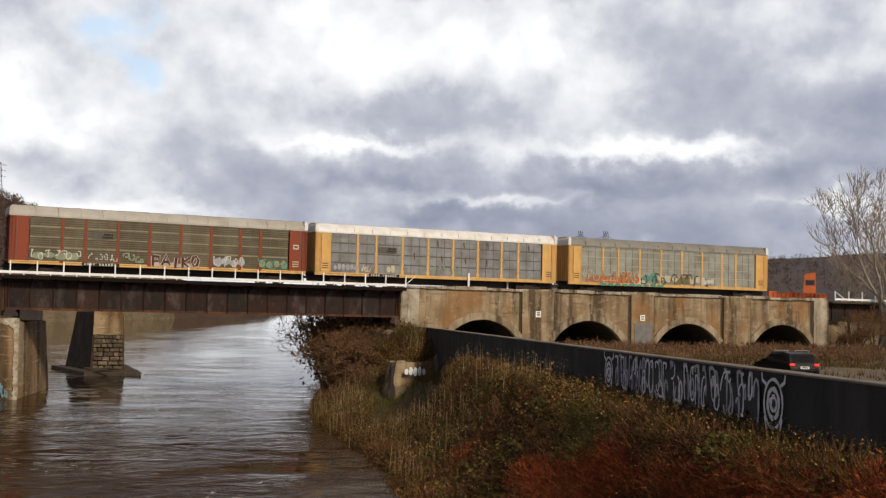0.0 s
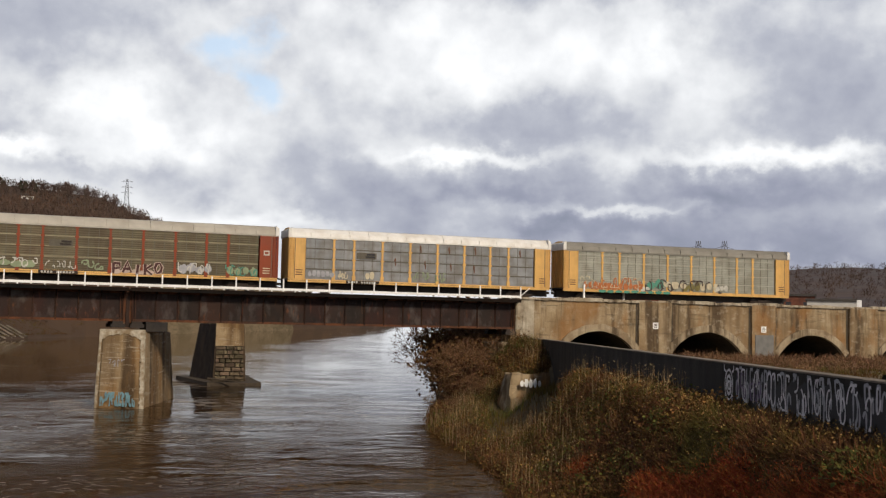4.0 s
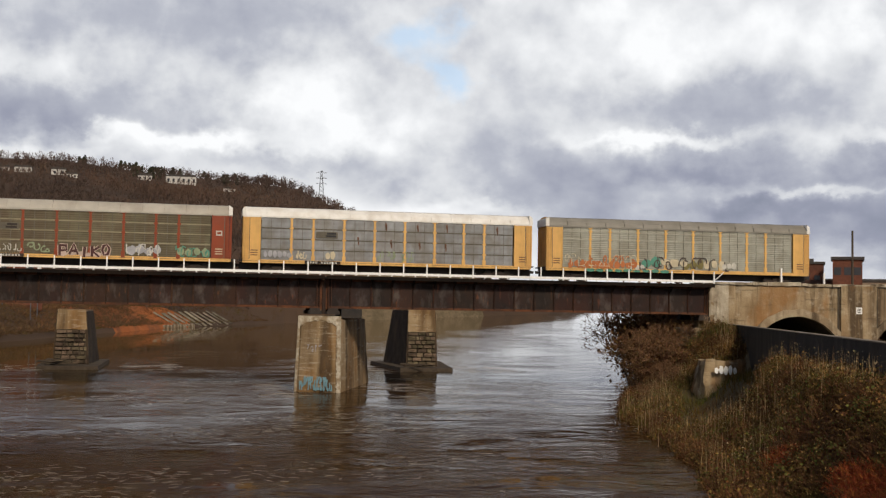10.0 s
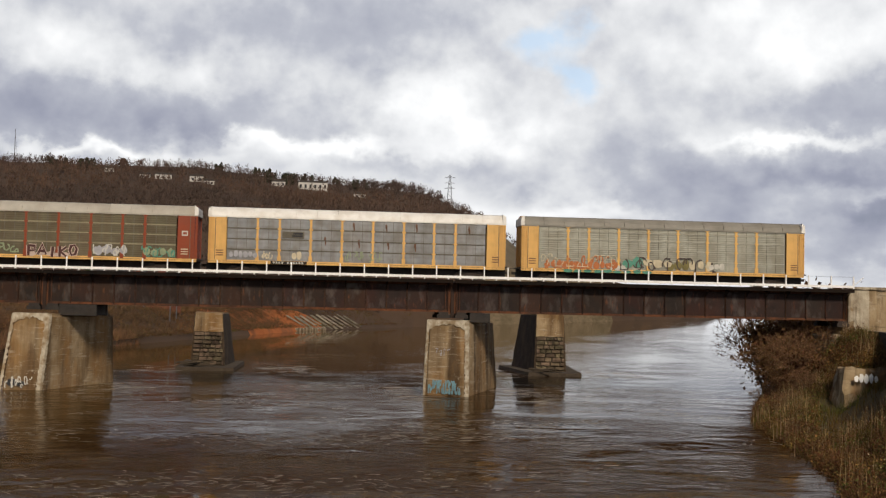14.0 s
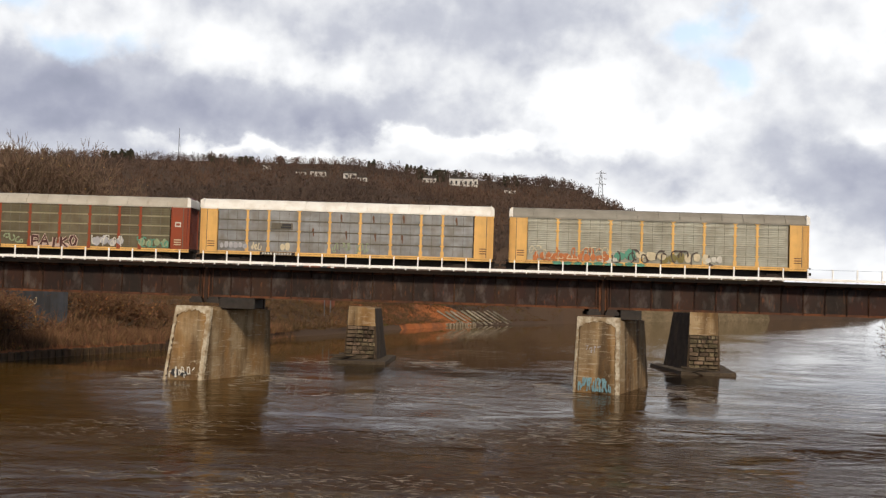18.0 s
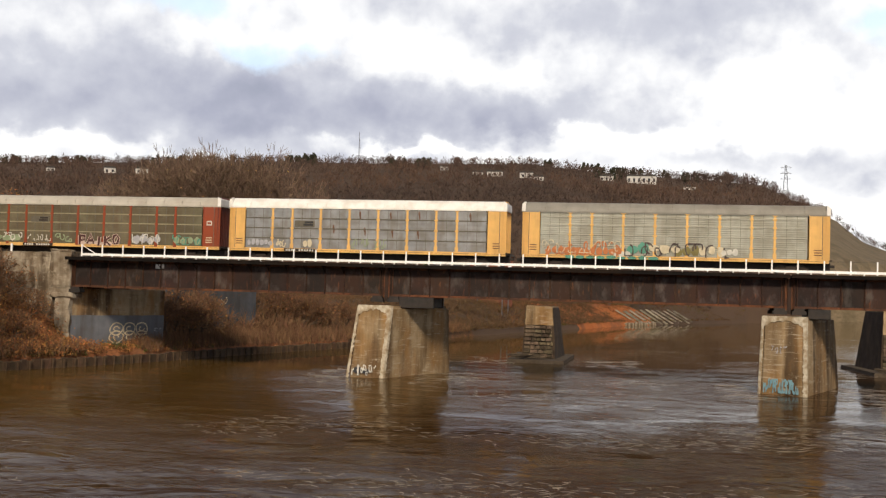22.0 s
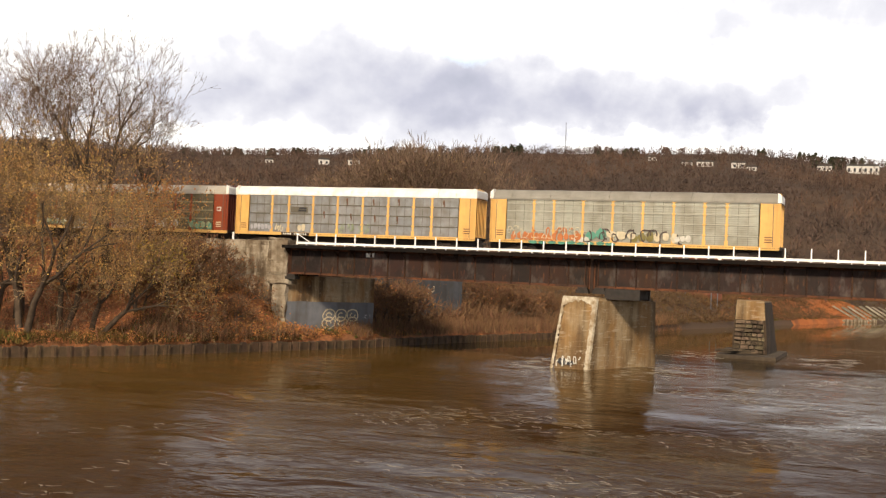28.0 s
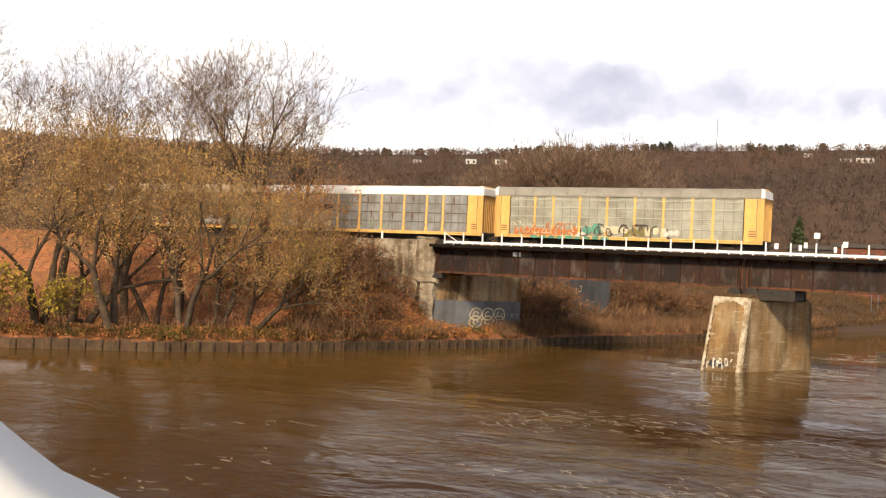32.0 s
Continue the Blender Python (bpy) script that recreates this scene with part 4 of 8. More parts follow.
def stone_pier(base, top, z_top, seed, courses, cap_from):
    """Old masonry pier: a dark core with separate stones on the faces that show, on a plank apron."""
    t = thing("stone_pier", (0, 0, 0), "old masonry pier of a vanished bridge standing on a timber apron", "bridge pier", "old stone piers")
    rng = random.Random(seed)
    core = loft(bmesh.new(), [(x, y, -1.6) for x, y in base], [(x, y, z_top) for x, y in top])
    part("core", core, MORTAR_SHADE, t)
    up = loft(bmesh.new(), [tuple(Vector((*b, 0)).lerp(Vector((*p, 0)), cap_from / z_top) * 1 + Vector((0, 0, cap_from))) for b, p in zip(base, top)],
              [(x, y, z_top + 0.05) for x, y in top])
    c = sum((Vector((*p, 0)) for p in top), Vector()) / 4
    bmesh.ops.scale(up, vec=(1.05, 1.02, 1), verts=up.verts, space=Matrix.Translation(-c))
    roughen(up, 0.06, 0.7, 0.8, seed)
    part("concrete_cap", up, PIER_CONC, t, "stained concrete cap")
    ch = cap_from / courses
    shapes = []
    for k in range(5):
        bm = B((-0.5, 0.5, -0.16, 0.12, -0.5, 0.5), bevel=0.05)
        for v in bm.verts:
            v.co += noise.noise_vector(v.co * 2.3 + Vector((k * 3.1, seed, 0))) * 0.06
        me = bpy.data.meshes.new("stone")
        bm.to_mesh(me)
        bm.free()
        me.materials.append(STONE)
        shapes.append(me)
    # smooth dark sheathing down both long sides
    mid = sum((Vector((*p, 0)) for p in base), Vector()) / 4
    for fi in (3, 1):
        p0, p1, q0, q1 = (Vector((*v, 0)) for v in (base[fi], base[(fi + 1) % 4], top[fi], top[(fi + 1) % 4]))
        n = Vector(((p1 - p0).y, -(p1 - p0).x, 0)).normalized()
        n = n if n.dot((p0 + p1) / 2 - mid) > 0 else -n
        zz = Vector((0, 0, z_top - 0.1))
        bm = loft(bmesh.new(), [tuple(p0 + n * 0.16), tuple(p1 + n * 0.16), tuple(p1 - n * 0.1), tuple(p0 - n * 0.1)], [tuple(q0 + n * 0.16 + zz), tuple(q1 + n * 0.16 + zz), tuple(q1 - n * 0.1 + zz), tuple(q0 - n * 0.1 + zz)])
        part("side_sheathing", roughen(bm, 0.05, 0.9, 1.2, seed), SHEATHING, t, "dark side sheathing")
    for fi in (0,):
        p0, p1, q0, q1 = base[fi], base[(fi + 1) % 4], top[fi], top[(fi + 1) % 4]
        for r in range(courses):
            z = (r + 0.5) * ch
            f = z / z_top
            a = Vector((*p0, 0)).lerp(Vector((*q0, 0)), f)
            b = Vector((*p1, 0)).lerp(Vector((*q1, 0)), f)
            length = (b - a).length
            x = 0.0
            while x < length - 0.2:
                w = min(rng.uniform(0.45, 1.25), length - x)
                o = piece("stone", rng.choice(shapes), t, a + (b - a).normalized() * (x + w / 2) + Vector((0, 0, z)), (0, 0, math.atan2(b.y - a.y, b.x - a.x)))
                o.scale = (w - rng.uniform(0.06, 0.14), rng.uniform(0.5, 2.0), ch - rng.uniform(0.06, 0.20))
                o.rotation_euler.y = rng.uniform(-0.03, 0.03)
                x += w
    # apron of heavy timbers round the foot
    c = sum((Vector((*p, 0)) for p in base), Vector()) / 4
    bm = loft(bmesh.new(), [tuple(c + (Vector((*p, 0)) - c) * s + Vector((0, 0, -0.6))) for p, s in zip(base, (1.85, 1.75, 1.5, 1.5))],
              [tuple(c + (Vector((*p, 0)) - c) * s + Vector((0, 0, 0.42))) for p, s in zip(base, (1.8, 1.7, 1.45, 1.45))])
    roughen(bm, 0.10, 1.1, 1.0, seed)
    part("apron", bm, SLEEPER, t, "dark waterlogged timber apron")
    for k in range(3):
        bm = bmesh.new()
        a = c + (Vector((*base[0], 0)) - c) * (1.4 + 0.2 * k) + Vector((0, 0, 0.5 + 0.2 * k))
        tube(bm, a, a + Vector((rng.uniform(2, 4), rng.uniform(-1.5, 1.5), rng.uniform(-0.3, 0.3))), 0.13, 0.07, 6)
        part("driftwood", bm, SLEEPER, t)
    return t


stone_pier([(24.2, 138.3), (27.8, 138.0), (29.4, 149.0), (22.9, 148.5)], [(24.5, 139.0), (27.6, 138.8), (28.9, 147.0), (23.9, 147.4)], 7.3, 2, 9, 4.6)
stone_pier([(-17.1, 137.6), (-13.3, 137.2), (-13.0, 147.0), (-18.2, 148.0)], [(-16.8, 138.0), (-13.8, 137.8), (-13.8, 145.6), (-17.7, 146.4)], 6.6, 7, 9, 4.4)


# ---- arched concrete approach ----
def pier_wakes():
    """Foam and painted glints of standing ripples where the stream parts at pier feet."""
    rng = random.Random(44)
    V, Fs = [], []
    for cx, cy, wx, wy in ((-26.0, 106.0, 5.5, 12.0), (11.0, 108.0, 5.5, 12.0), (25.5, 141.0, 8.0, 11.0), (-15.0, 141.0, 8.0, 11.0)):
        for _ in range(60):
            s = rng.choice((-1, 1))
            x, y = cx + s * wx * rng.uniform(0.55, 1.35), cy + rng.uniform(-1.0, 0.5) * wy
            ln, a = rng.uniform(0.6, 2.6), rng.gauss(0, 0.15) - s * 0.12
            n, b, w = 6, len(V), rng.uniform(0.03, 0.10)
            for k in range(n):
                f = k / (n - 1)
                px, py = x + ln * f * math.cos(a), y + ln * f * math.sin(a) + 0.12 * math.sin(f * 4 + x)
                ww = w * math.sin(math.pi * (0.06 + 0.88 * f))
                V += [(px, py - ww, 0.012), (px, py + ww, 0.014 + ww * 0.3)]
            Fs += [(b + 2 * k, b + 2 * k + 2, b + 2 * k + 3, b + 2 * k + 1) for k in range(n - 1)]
    o = new("pier_wakes", mesh_of("pier_wakes", V, Fs, FOAM_GLINT))
    tagged(o, "foam and painted pale glints of standing ripples round the pier feet", "ripples", kind="stuff")


pier_wakes()
RING = mat("arch_ring_concrete", (0.30, 0.235, 0.15), (0.46, 0.375, 0.26), 1.2, 0.9, c=(0.18, 0.12, 0.065), cscale=0.6, camt=0.75, streak=0.6, scol=(0.12, 0.08, 0.045), bump=1.0, bscale=5.0, layers=WEATHER[:2])
PATCH_GREY = spray("grey_cover_paint", (0.20, 0.195, 0.185))


def viaduct():
    t = thing("arched_viaduct", (0, 0, 0), "weathered tan concrete approach viaduct with four low arches", "viaduct")
    x0, x1, ytop, yb = 48.2, 106.2, 10.75, 128.4
    F_ = 104.3
    arches = [(57.8, 7.5), (71.2, 7.6), (85.0, 7.5), (99.2, 7.6)]
    R, GZ = 5.6, 4.0
    # front wall as strips, cut to each arch's curve
    bm = bmesh.new()
    cols = sorted(set([x0, x1] + [round(c + R * math.sin(radians(a)), 3) for c, _ in arches for a in range(-90, 91, 10)] + list(np.arange(x0 + 1, x1, 1.6))))
    def foot(x):
        for c, cr in arches:
            if abs(x - c) < R - 1e-3:
                return max(GZ, cr - R + math.sqrt(R * R - (x - c) ** 2))
        return GZ
    prev = None
    for x in cols:
        zs = [foot(x) + (ytop - foot(x)) * k / 4 for k in range(5)]
        row = [bm.verts.new((x, F_ + 0.05 * noise.noise(Vector((x / 1.3, z / 1.3, 1))), z)) for z in zs]
        if prev:
            for k in range(4):
                bm.faces.new((prev[k], row[k], row[k + 1], prev[k + 1]))
        prev = row
    part("front_wall", bm, CONCRETE, t)
    part("end_wall", roughen(B((x0 - 0.02, x0 + 0.5, F_ - 0.05, 108.0, 4.0, ytop)), 0.06, 0.8, 1.0), CONCRETE, t)
    part("rear_wall", B((60.0, x1, yb - 0.4, yb, 4.0, ytop)), CONCRETE, t)
    part("top_slab", roughen(B((x0, 60.0, F_ + 0.1, 109.4, ytop - 0.35, ytop - 0.05), (60.0, x1, F_ + 0.1, yb, ytop - 0.35, ytop - 0.05)), 0.04, 0.9, 1.5), BALLAST, t, "stony ballast surface")
    for k, (c, cr) in enumerate(arches):
        # barrel vault behind each opening; its deep shade is put into the dark colour
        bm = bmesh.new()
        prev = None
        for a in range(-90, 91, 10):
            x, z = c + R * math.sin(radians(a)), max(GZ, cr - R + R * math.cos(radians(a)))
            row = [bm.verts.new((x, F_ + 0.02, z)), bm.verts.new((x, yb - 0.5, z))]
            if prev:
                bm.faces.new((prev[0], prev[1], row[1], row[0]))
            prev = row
        part("vault", bm, MORTAR_SHADE, t, "inside of the arch, painted dark as shade")
        bm = bmesh.new()
        prev = None
        for a in range(-54, 55, 4):
            s, co = math.sin(radians(a)), math.cos(radians(a))
            w = 0.08 * noise.noise(Vector((a * 0.11, k, 0)))
            ri, ro = R - 0.03 + w * 0.4, R + 0.70 + 1.6 * w
            zc = cr - R
            pr = -0.24 + 0.08 * noise.noise(Vector((a * 0.2, k, 4)))
            row = [bm.verts.new((c + ri * s, F_ + 0.3, zc + ri * co)), bm.verts.new((c + ri * s, F_ + pr, zc + ri * co)),
                   bm.verts.new((c + ro * s, F_ + pr, zc + ro * co)), bm.verts.new((c + ro * s, F_ + 0.1, zc + ro * co))]
            if prev:
                for j in range(3):
                    bm.faces.new((prev[j], prev[j + 1], row[j + 1], row[j]))
            prev = row
        part("arch_ring", bm, RING, t, "projecting concrete arch ring")
    pil = [(48.2, 50.3, 0.06, 0.0), (62.6, 66.6, 0.28, 0.0), (76.9, 80.0, 0.28, 0.0), (90.1, 94.1, 0.28, 0.0), (104.0, 106.4, 0.35, 0.0)]
    for a, b, d, _ in pil:
        bm = roughen(B((a, b, F_ - d, F_ + 0.2, 4.0, ytop - 0.15)), 0.05, 0.7, 0.8, a)
        part("pilaster", bm, CONCRETE_PALE if d > 0.3 or d < 0.1 else CONCRETE, t)
        if d > 0.1:
            for xx in (a - 0.28, b + 0.06):
                part("expansion_joint", B((xx, xx + 0.22, F_ - 0.03, F_ + 0.1, 4.0, ytop - 0.4)), MORTAR_SHADE, t)
    rng = random.Random(4)
    x = x0
    while x < x1:
        w = min(rng.uniform(1.5, 4.0), x1 - x)
        bm = B((x, x + w - 0.03, F_ - 0.22, F_ + 0.5, ytop - 0.28, ytop + rng.uniform(-0.05, 0.14)), bevel=0.04)
        part("coping", roughen(bm, 0.10, 0.6, 0.7, 3.0), CONCRETE_PALE, t, "crumbled coping along the top")
        x += w
    # bearing seat under the girder end
    bm = roughen(B((46.6, 48.3, F_ - 0.3, 109.5, 2.5, 6.15), bevel=0.15), 0.16, 0.7, 0.6, 8.0)
    part("bridge_seat", bm, CONCRETE_PALE, t)
    for px, pz in ((64.6, 8.15), (78.4, 8.0)):
        s = part("sign_plate", B((px - 0.33, px + 0.33, F_ - 0.33, F_ - 0.29, pz - 0.33, pz + 0.33)), WHITE_PAINT, t, "square white notice with dark bars")
        for k in range(3):
            part("sign_bar", B((px - 0.2, px + 0.2, F_ - 0.338, F_ - 0.331, pz - 0.2 + k * 0.16, pz - 0.12 + k * 0.16)), DARK_STEEL, s)
    part("painted_patch", B((77.3, 79.7, F_ - 0.345, F_ - 0.27, 5.0, 7.4)), PATCH_GREY, t, "grey painted-over patch")
    return t


swing(viaduct())


def marker_post(x, y, z, h):
    t = thing("marker_post", (x, y, z), "white timber marker post beside the track", "post", "white marker posts")
    part("post", B((-0.09, 0.09, -0.09, 0.09, -0.1, h), bevel=0.015), WHITE_PAINT, t)


marker_post(56.0, 104.5, 10.7, 1.55)
marker_post(61.2, 105.4, 10.6, 1.3)
marker_post(-65.2, 104.4, 10.3, 1.35)


# ---- far abutment ----
def left_abutment():
    t = thing("bridge_abutment", (0, 0, 0), "stained concrete abutment and wing wall at the far end", "abutment")
    bm = roughen(B((-69.5, -60.5, 104.2, 110.0, 3.0, 10.85)), 0.16, 0.9, 0.9)
    part("wing_wall", bm, ABUTMENT, t)
    bm = roughen(B((-60.6, -58.35, 103.9, 110.0, 6.6, 10.95), bevel=0.06), 0.15, 0.7, 0.6, 2.0)
    part("corner_pillar", bm, ABUTMENT, t, "pale concrete pillar at the corner")
    bm = roughen(B((-60.6, -58.4, 103.85, 104.9, 10.9, 11.15), bevel=0.05), 0.14, 0.5, 0.5, 5.0)
    part("pillar_cap", bm, ABUTMENT, t)
    bm = roughen(B((-60.3, -57.9, 103.75, 106.0, 6.4, 6.8), bevel=0.06), 0.18, 0.7, 0.5, 3.0)
    part("bearing_shelf", bm, ABUTMENT, t, "pale concrete ledge under the girder end")
    bm = roughen(B((-59.9, -58.35, 103.95, 104.9, 1.0, 6.5)), 0.20, 0.7, 0.5, 6.0)
    part("corner_foot", bm, ABUTMENT, t, "pale broken concrete corner")
    # breast wall under the bridge, at a slant: bare concrete above, grey paint below
    slant = math.atan2(11.1, 4.8)
    for z0, z1, m, lab, yy in ((4.6, 7.3, CONCRETE, "", 0.0), (0.6, 4.62, WALL_BLUE, "grey-painted lower wall under the bridge", -0.03)):
        p = part("breast_wall", roughen(B((0, 12.1, yy, 1.6, z0, z1)), 0.05, 0.9, 0.9, 7.0), m, t, lab)
        p.location, p.rotation_euler = (-58.4, 104.4, 0), (0, 0, slant)
    def on_breast(bms, m, s, z, lab=""):
        for o in sprayed("sprayed_lettering", bms, m, t, lab):
            o.location = (-58.4 + 4.8 * s + 0.12 * math.sin(slant), 104.4 + 11.1 * s - 0.12 * math.cos(slant), z)
            o.rotation_euler = (0, 0, slant)
    on_breast(bubbles(3, 5.0, 2.1), SPRAY_CREAM, 0.40, 1.75, "cream outlined bubble lettering")
    on_breast(tag_strokes(3, 1.2, 0.35, 22, 0.05), SPRAY_PALE, 0.86, 2.9)
    # second pair of walls further back
    p = part("rear_wall", roughen(B((0, 14.3, 0, 2.5, 0.8, 7.5)), 0.06, 0.9, 1.0, 9.0), WALL_SHADE, t, "grey wall of the rear abutment, darkened as in shade")
    p.location, p.rotation_euler = (-60.5, 133.7, 0), (0, 0, slant)
    for letters, paint_, s, z in ((tag_strokes(3, 2.6, 1.0, 23, 0.09), SPRAY_CREAM, 0.42, 5.5), (tag_strokes(2, 1.0, 0.6, 24, 0.07), SPRAY_PALE, 0.66, 1.9)):
        for m in sprayed("sprayed_lettering", letters, paint_, t):
            m.location = (-60.5 + 5.68 * s + 0.13 * math.sin(slant), 133.7 + 13.12 * s - 0.13 * math.cos(slant), z)
            m.rotation_euler = (0, 0, slant)


ABUTMENT = mat("weathered_abutment_concrete", (0.22, 0.185, 0.14), (0.44, 0.38, 0.295), 1.1, 0.92, c=(0.12, 0.080, 0.045), cscale=0.45, camt=0.75, streak=0.6, scol=(0.10, 0.07, 0.042), bump=1.0, bscale=4.0, layers=WEATHER[:3])
# rear wall's grey is darkened to stand in for tree and bridge shade
WALL_SHADE = mat("shade_darkened_wall", (0.055, 0.060, 0.072), (0.095, 0.100, 0.115), 0.8, 0.9, c=(0.040, 0.036, 0.033), cscale=0.4, streak=0.5, scol=(0.028, 0.025, 0.022), bump=0.4)
WALL_BLUE = mat("grey_painted_wall", (0.13, 0.14, 0.16), (0.19, 0.20, 0.225), 0.8, 0.85, c=(0.085, 0.075, 0.065), cscale=0.4, streak=0.4, scol=(0.06, 0.052, 0.045), bump=0.3)
left_abutment()


def bulkhead():
    """Sheet piling along the far bank, each pile a piece."""
    t = thing("bulkhead", (0, 0, 0), "weathered grey timber pile bulkhead along the water", "bulkhead", kind="structure")
    bm = bmesh.new()
    prism(bm, [(-0.33, -1.0), (0.33, -1.0), (0.33, 1.18), (0.24, 1.28), (-0.24, 1.28), (-0.33, 1.18)], -0.14, 0.14)
    for v in bm.verts:
        v.co.y += 0.05 * math.cos(v.co.x * 4)
    bm2 = bmesh.new()
    prism(bm2, [(-0.07, -1.0), (0.07, -1.0), (0.07, 1.5), (-0.07, 1.5)], -0.1, 0.2)
    pm, qm = bpy.data.meshes.new("pile"), bpy.data.meshes.new("batten")
    bm.to_mesh(pm), bm2.to_mesh(qm)
    pm.materials.append(PILE), qm.materials.append(PILE_DARK)
    bm.free(), bm2.free()
    rng = random.Random(3)
    y, i = 30.0, 0
    while y < 165 and i < 290:
        x = ip(LEFT_SHORE, y)
        dx = ip(LEFT_SHORE, y + 0.5) - x
        a = math.atan2(0.5, dx)
        piece("pile", pm, t, (x + 0.25, y, rng.uniform(-0.50, -0.34)), (0, rng.uniform(-0.02, 0.02), a))
        if i % 2 == 0:
            piece("batten", qm, t, (x + 0.40, y - 0.1, -0.68 + rng.uniform(-0.1, 0.1)), (0, 0, a))
        y += 0.66 * math.sin(a)
        i += 1


PILE = mat("bulkhead_timber", (0.066, 0.040, 0.023), (0.135, 0.084, 0.048), 1.5, 0.9, c=(0.045, 0.032, 0.022), cscale=0.5, streak=0.5, scol=(0.06, 0.045, 0.03), bump=0.5, rnd=0.25)
PILE_DARK = mat("bulkhead_dark_timber", (0.05, 0.032, 0.020), (0.10, 0.064, 0.038), 1.5, 0.9, bump=0.5)
bulkhead()


# ---- the train: three covered car carriers ----
def paint(name, col, rust=(0.16, 0.07, 0.03), r=0.55):
    return mat(name, tuple(c * 0.9 for c in col), col, 1.4, r, c=tuple(c * 0.72 + 0.02 for c in col), cscale=0.5, camt=0.5, streak=0.22, scol=rust, sscale=2.2, bump=0.12, bscale=8)


YELLOW = paint("yellow_car_paint", (0.74, 0.44, 0.14))
RED = paint("oxide_red_car_paint", (0.27, 0.052, 0.018))
MAROON = paint("dark_maroon_car_paint", (0.13, 0.030, 0.022))
PANEL_GREY = mat("galvanised_panel", (0.205, 0.215, 0.225), (0.30, 0.31, 0.32), 0.8, 0.5, metal=0.15, c=(0.17, 0.155, 0.13), cscale=0.6, streak=0.3, scol=(0.13, 0.085, 0.05), sscale=1.5, bump=0.1, rnd=0.10)
PANEL_PALE = mat("pale_galvanised_panel", (0.27, 0.275, 0.235), (0.37, 0.37, 0.315), 0.8, 0.5, metal=0.2, c=(0.19, 0.18, 0.14), cscale=0.5, streak=0.2, scol=(0.16, 0.12, 0.07), sscale=1.5, bump=0.1, rnd=0.08)
PANEL_BROWN = mat("dusty_brown_panel", (0.105, 0.092, 0.055), (0.155, 0.135, 0.085), 0.8, 0.65, c=(0.085, 0.065, 0.04), cscale=0.5, streak=0.35, scol=(0.10, 0.055, 0.03), sscale=1.5, bump=0.1, rnd=0.12)
RIB_BROWN = mat("pale_brown_rib", (0.22, 0.195, 0.125), (0.33, 0.295, 0.195), 1.2, 0.7, c=(0.16, 0.13, 0.08), cscale=0.6, bump=0.1)
ROOF_WHITE = mat("white_roof_sheet", (0.74, 0.73, 0.70), (0.84, 0.83, 0.80), 1.0, 0.5, c=(0.55, 0.50, 0.43), cscale=0.7, camt=0.45, bump=0.1)
ROOF_GREY = mat("grey_roof_sheet", (0.20, 0.19, 0.165), (0.28, 0.265, 0.23), 0.7, 0.6, c=(0.17, 0.15, 0.12), cscale=0.25, bump=0.15)
ROOF_PALE = mat("pale_roof_sheet", (0.38, 0.355, 0.31), (0.50, 0.47, 0.41), 0.7, 0.6, c=(0.30, 0.26, 0.21), cscale=0.25, bump=0.15)
WHEEL_STEEL = mat("wheel_steel", (0.045, 0.035, 0.03), (0.09, 0.07, 0.055), 3.0, 0.6, metal=0.5, bump=0.2)
CAR_LEN, SILL, EAVE, PEAK, HALF = 27.35, 1.38, 5.26, 6.25, 1.56
BAYS = [1.62, 4.45, 6.45, 9.3, 12.15, 15.0, 17.85, 20.65, 22.65, 25.55]
MOVERS, AXLES = [], []


def ladder(parent, x, y, m, outward):
    bm = bmesh.new()
    for dx in (-0.2, 0.2):
        tube(bm, (x + dx, y + outward * 0.08, SILL), (x + dx, y + outward * 0.08, EAVE - 0.1), 0.022, n=5)
    for k in range(11):
        z = SILL + 0.15 + k * 0.36
        tube(bm, (x - 0.2, y + outward * 0.08, z), (x + 0.2, y + outward * 0.08, z), 0.016, n=5)
    part("ladder", bm, m, parent)


def truck(parent, x):
    f = part("truck_frame", B((x - 1.5, x + 1.5, -1.06, -0.94, 0.38, 0.62), (x - 0.5, x + 0.5, -1.08, -0.92, 0.28, 0.78), (x - 1.5, x + 1.5, 0.94, 1.06, 0.38, 0.62),
                                (x - 0.5, x + 0.5, 0.92, 1.08, 0.28, 0.78), (x - 0.25, x + 0.25, -1.0, 1.0, 0.42, 0.72), bevel=0.03), DARK_STEEL, parent)
    for dx in (-0.9, 0.9):
        bm = bmesh.new()
        tube(bm, (0, -0.9, 0), (0, 0.9, 0), 0.08, n=10)
        for s in (-1, 1):
            tube(bm, (0, s * 0.70, 0), (0, s * 0.83, 0), 0.42, n=20)
            tube(bm, (0, s * 0.66, 0), (0, s * 0.70, 0), 0.46, n=20)
            for k in range(4):
                a = k * math.pi / 2
                tube(bm, (0.22 * math.cos(a), s * 0.825, 0.22 * math.sin(a)), (0.22 * math.cos(a), s * 0.85, 0.22 * math.sin(a)), 0.06, n=6)
        w = part("wheelset", bm, WHEEL_STEEL, f)
        AXLES.append((w, x + dx))


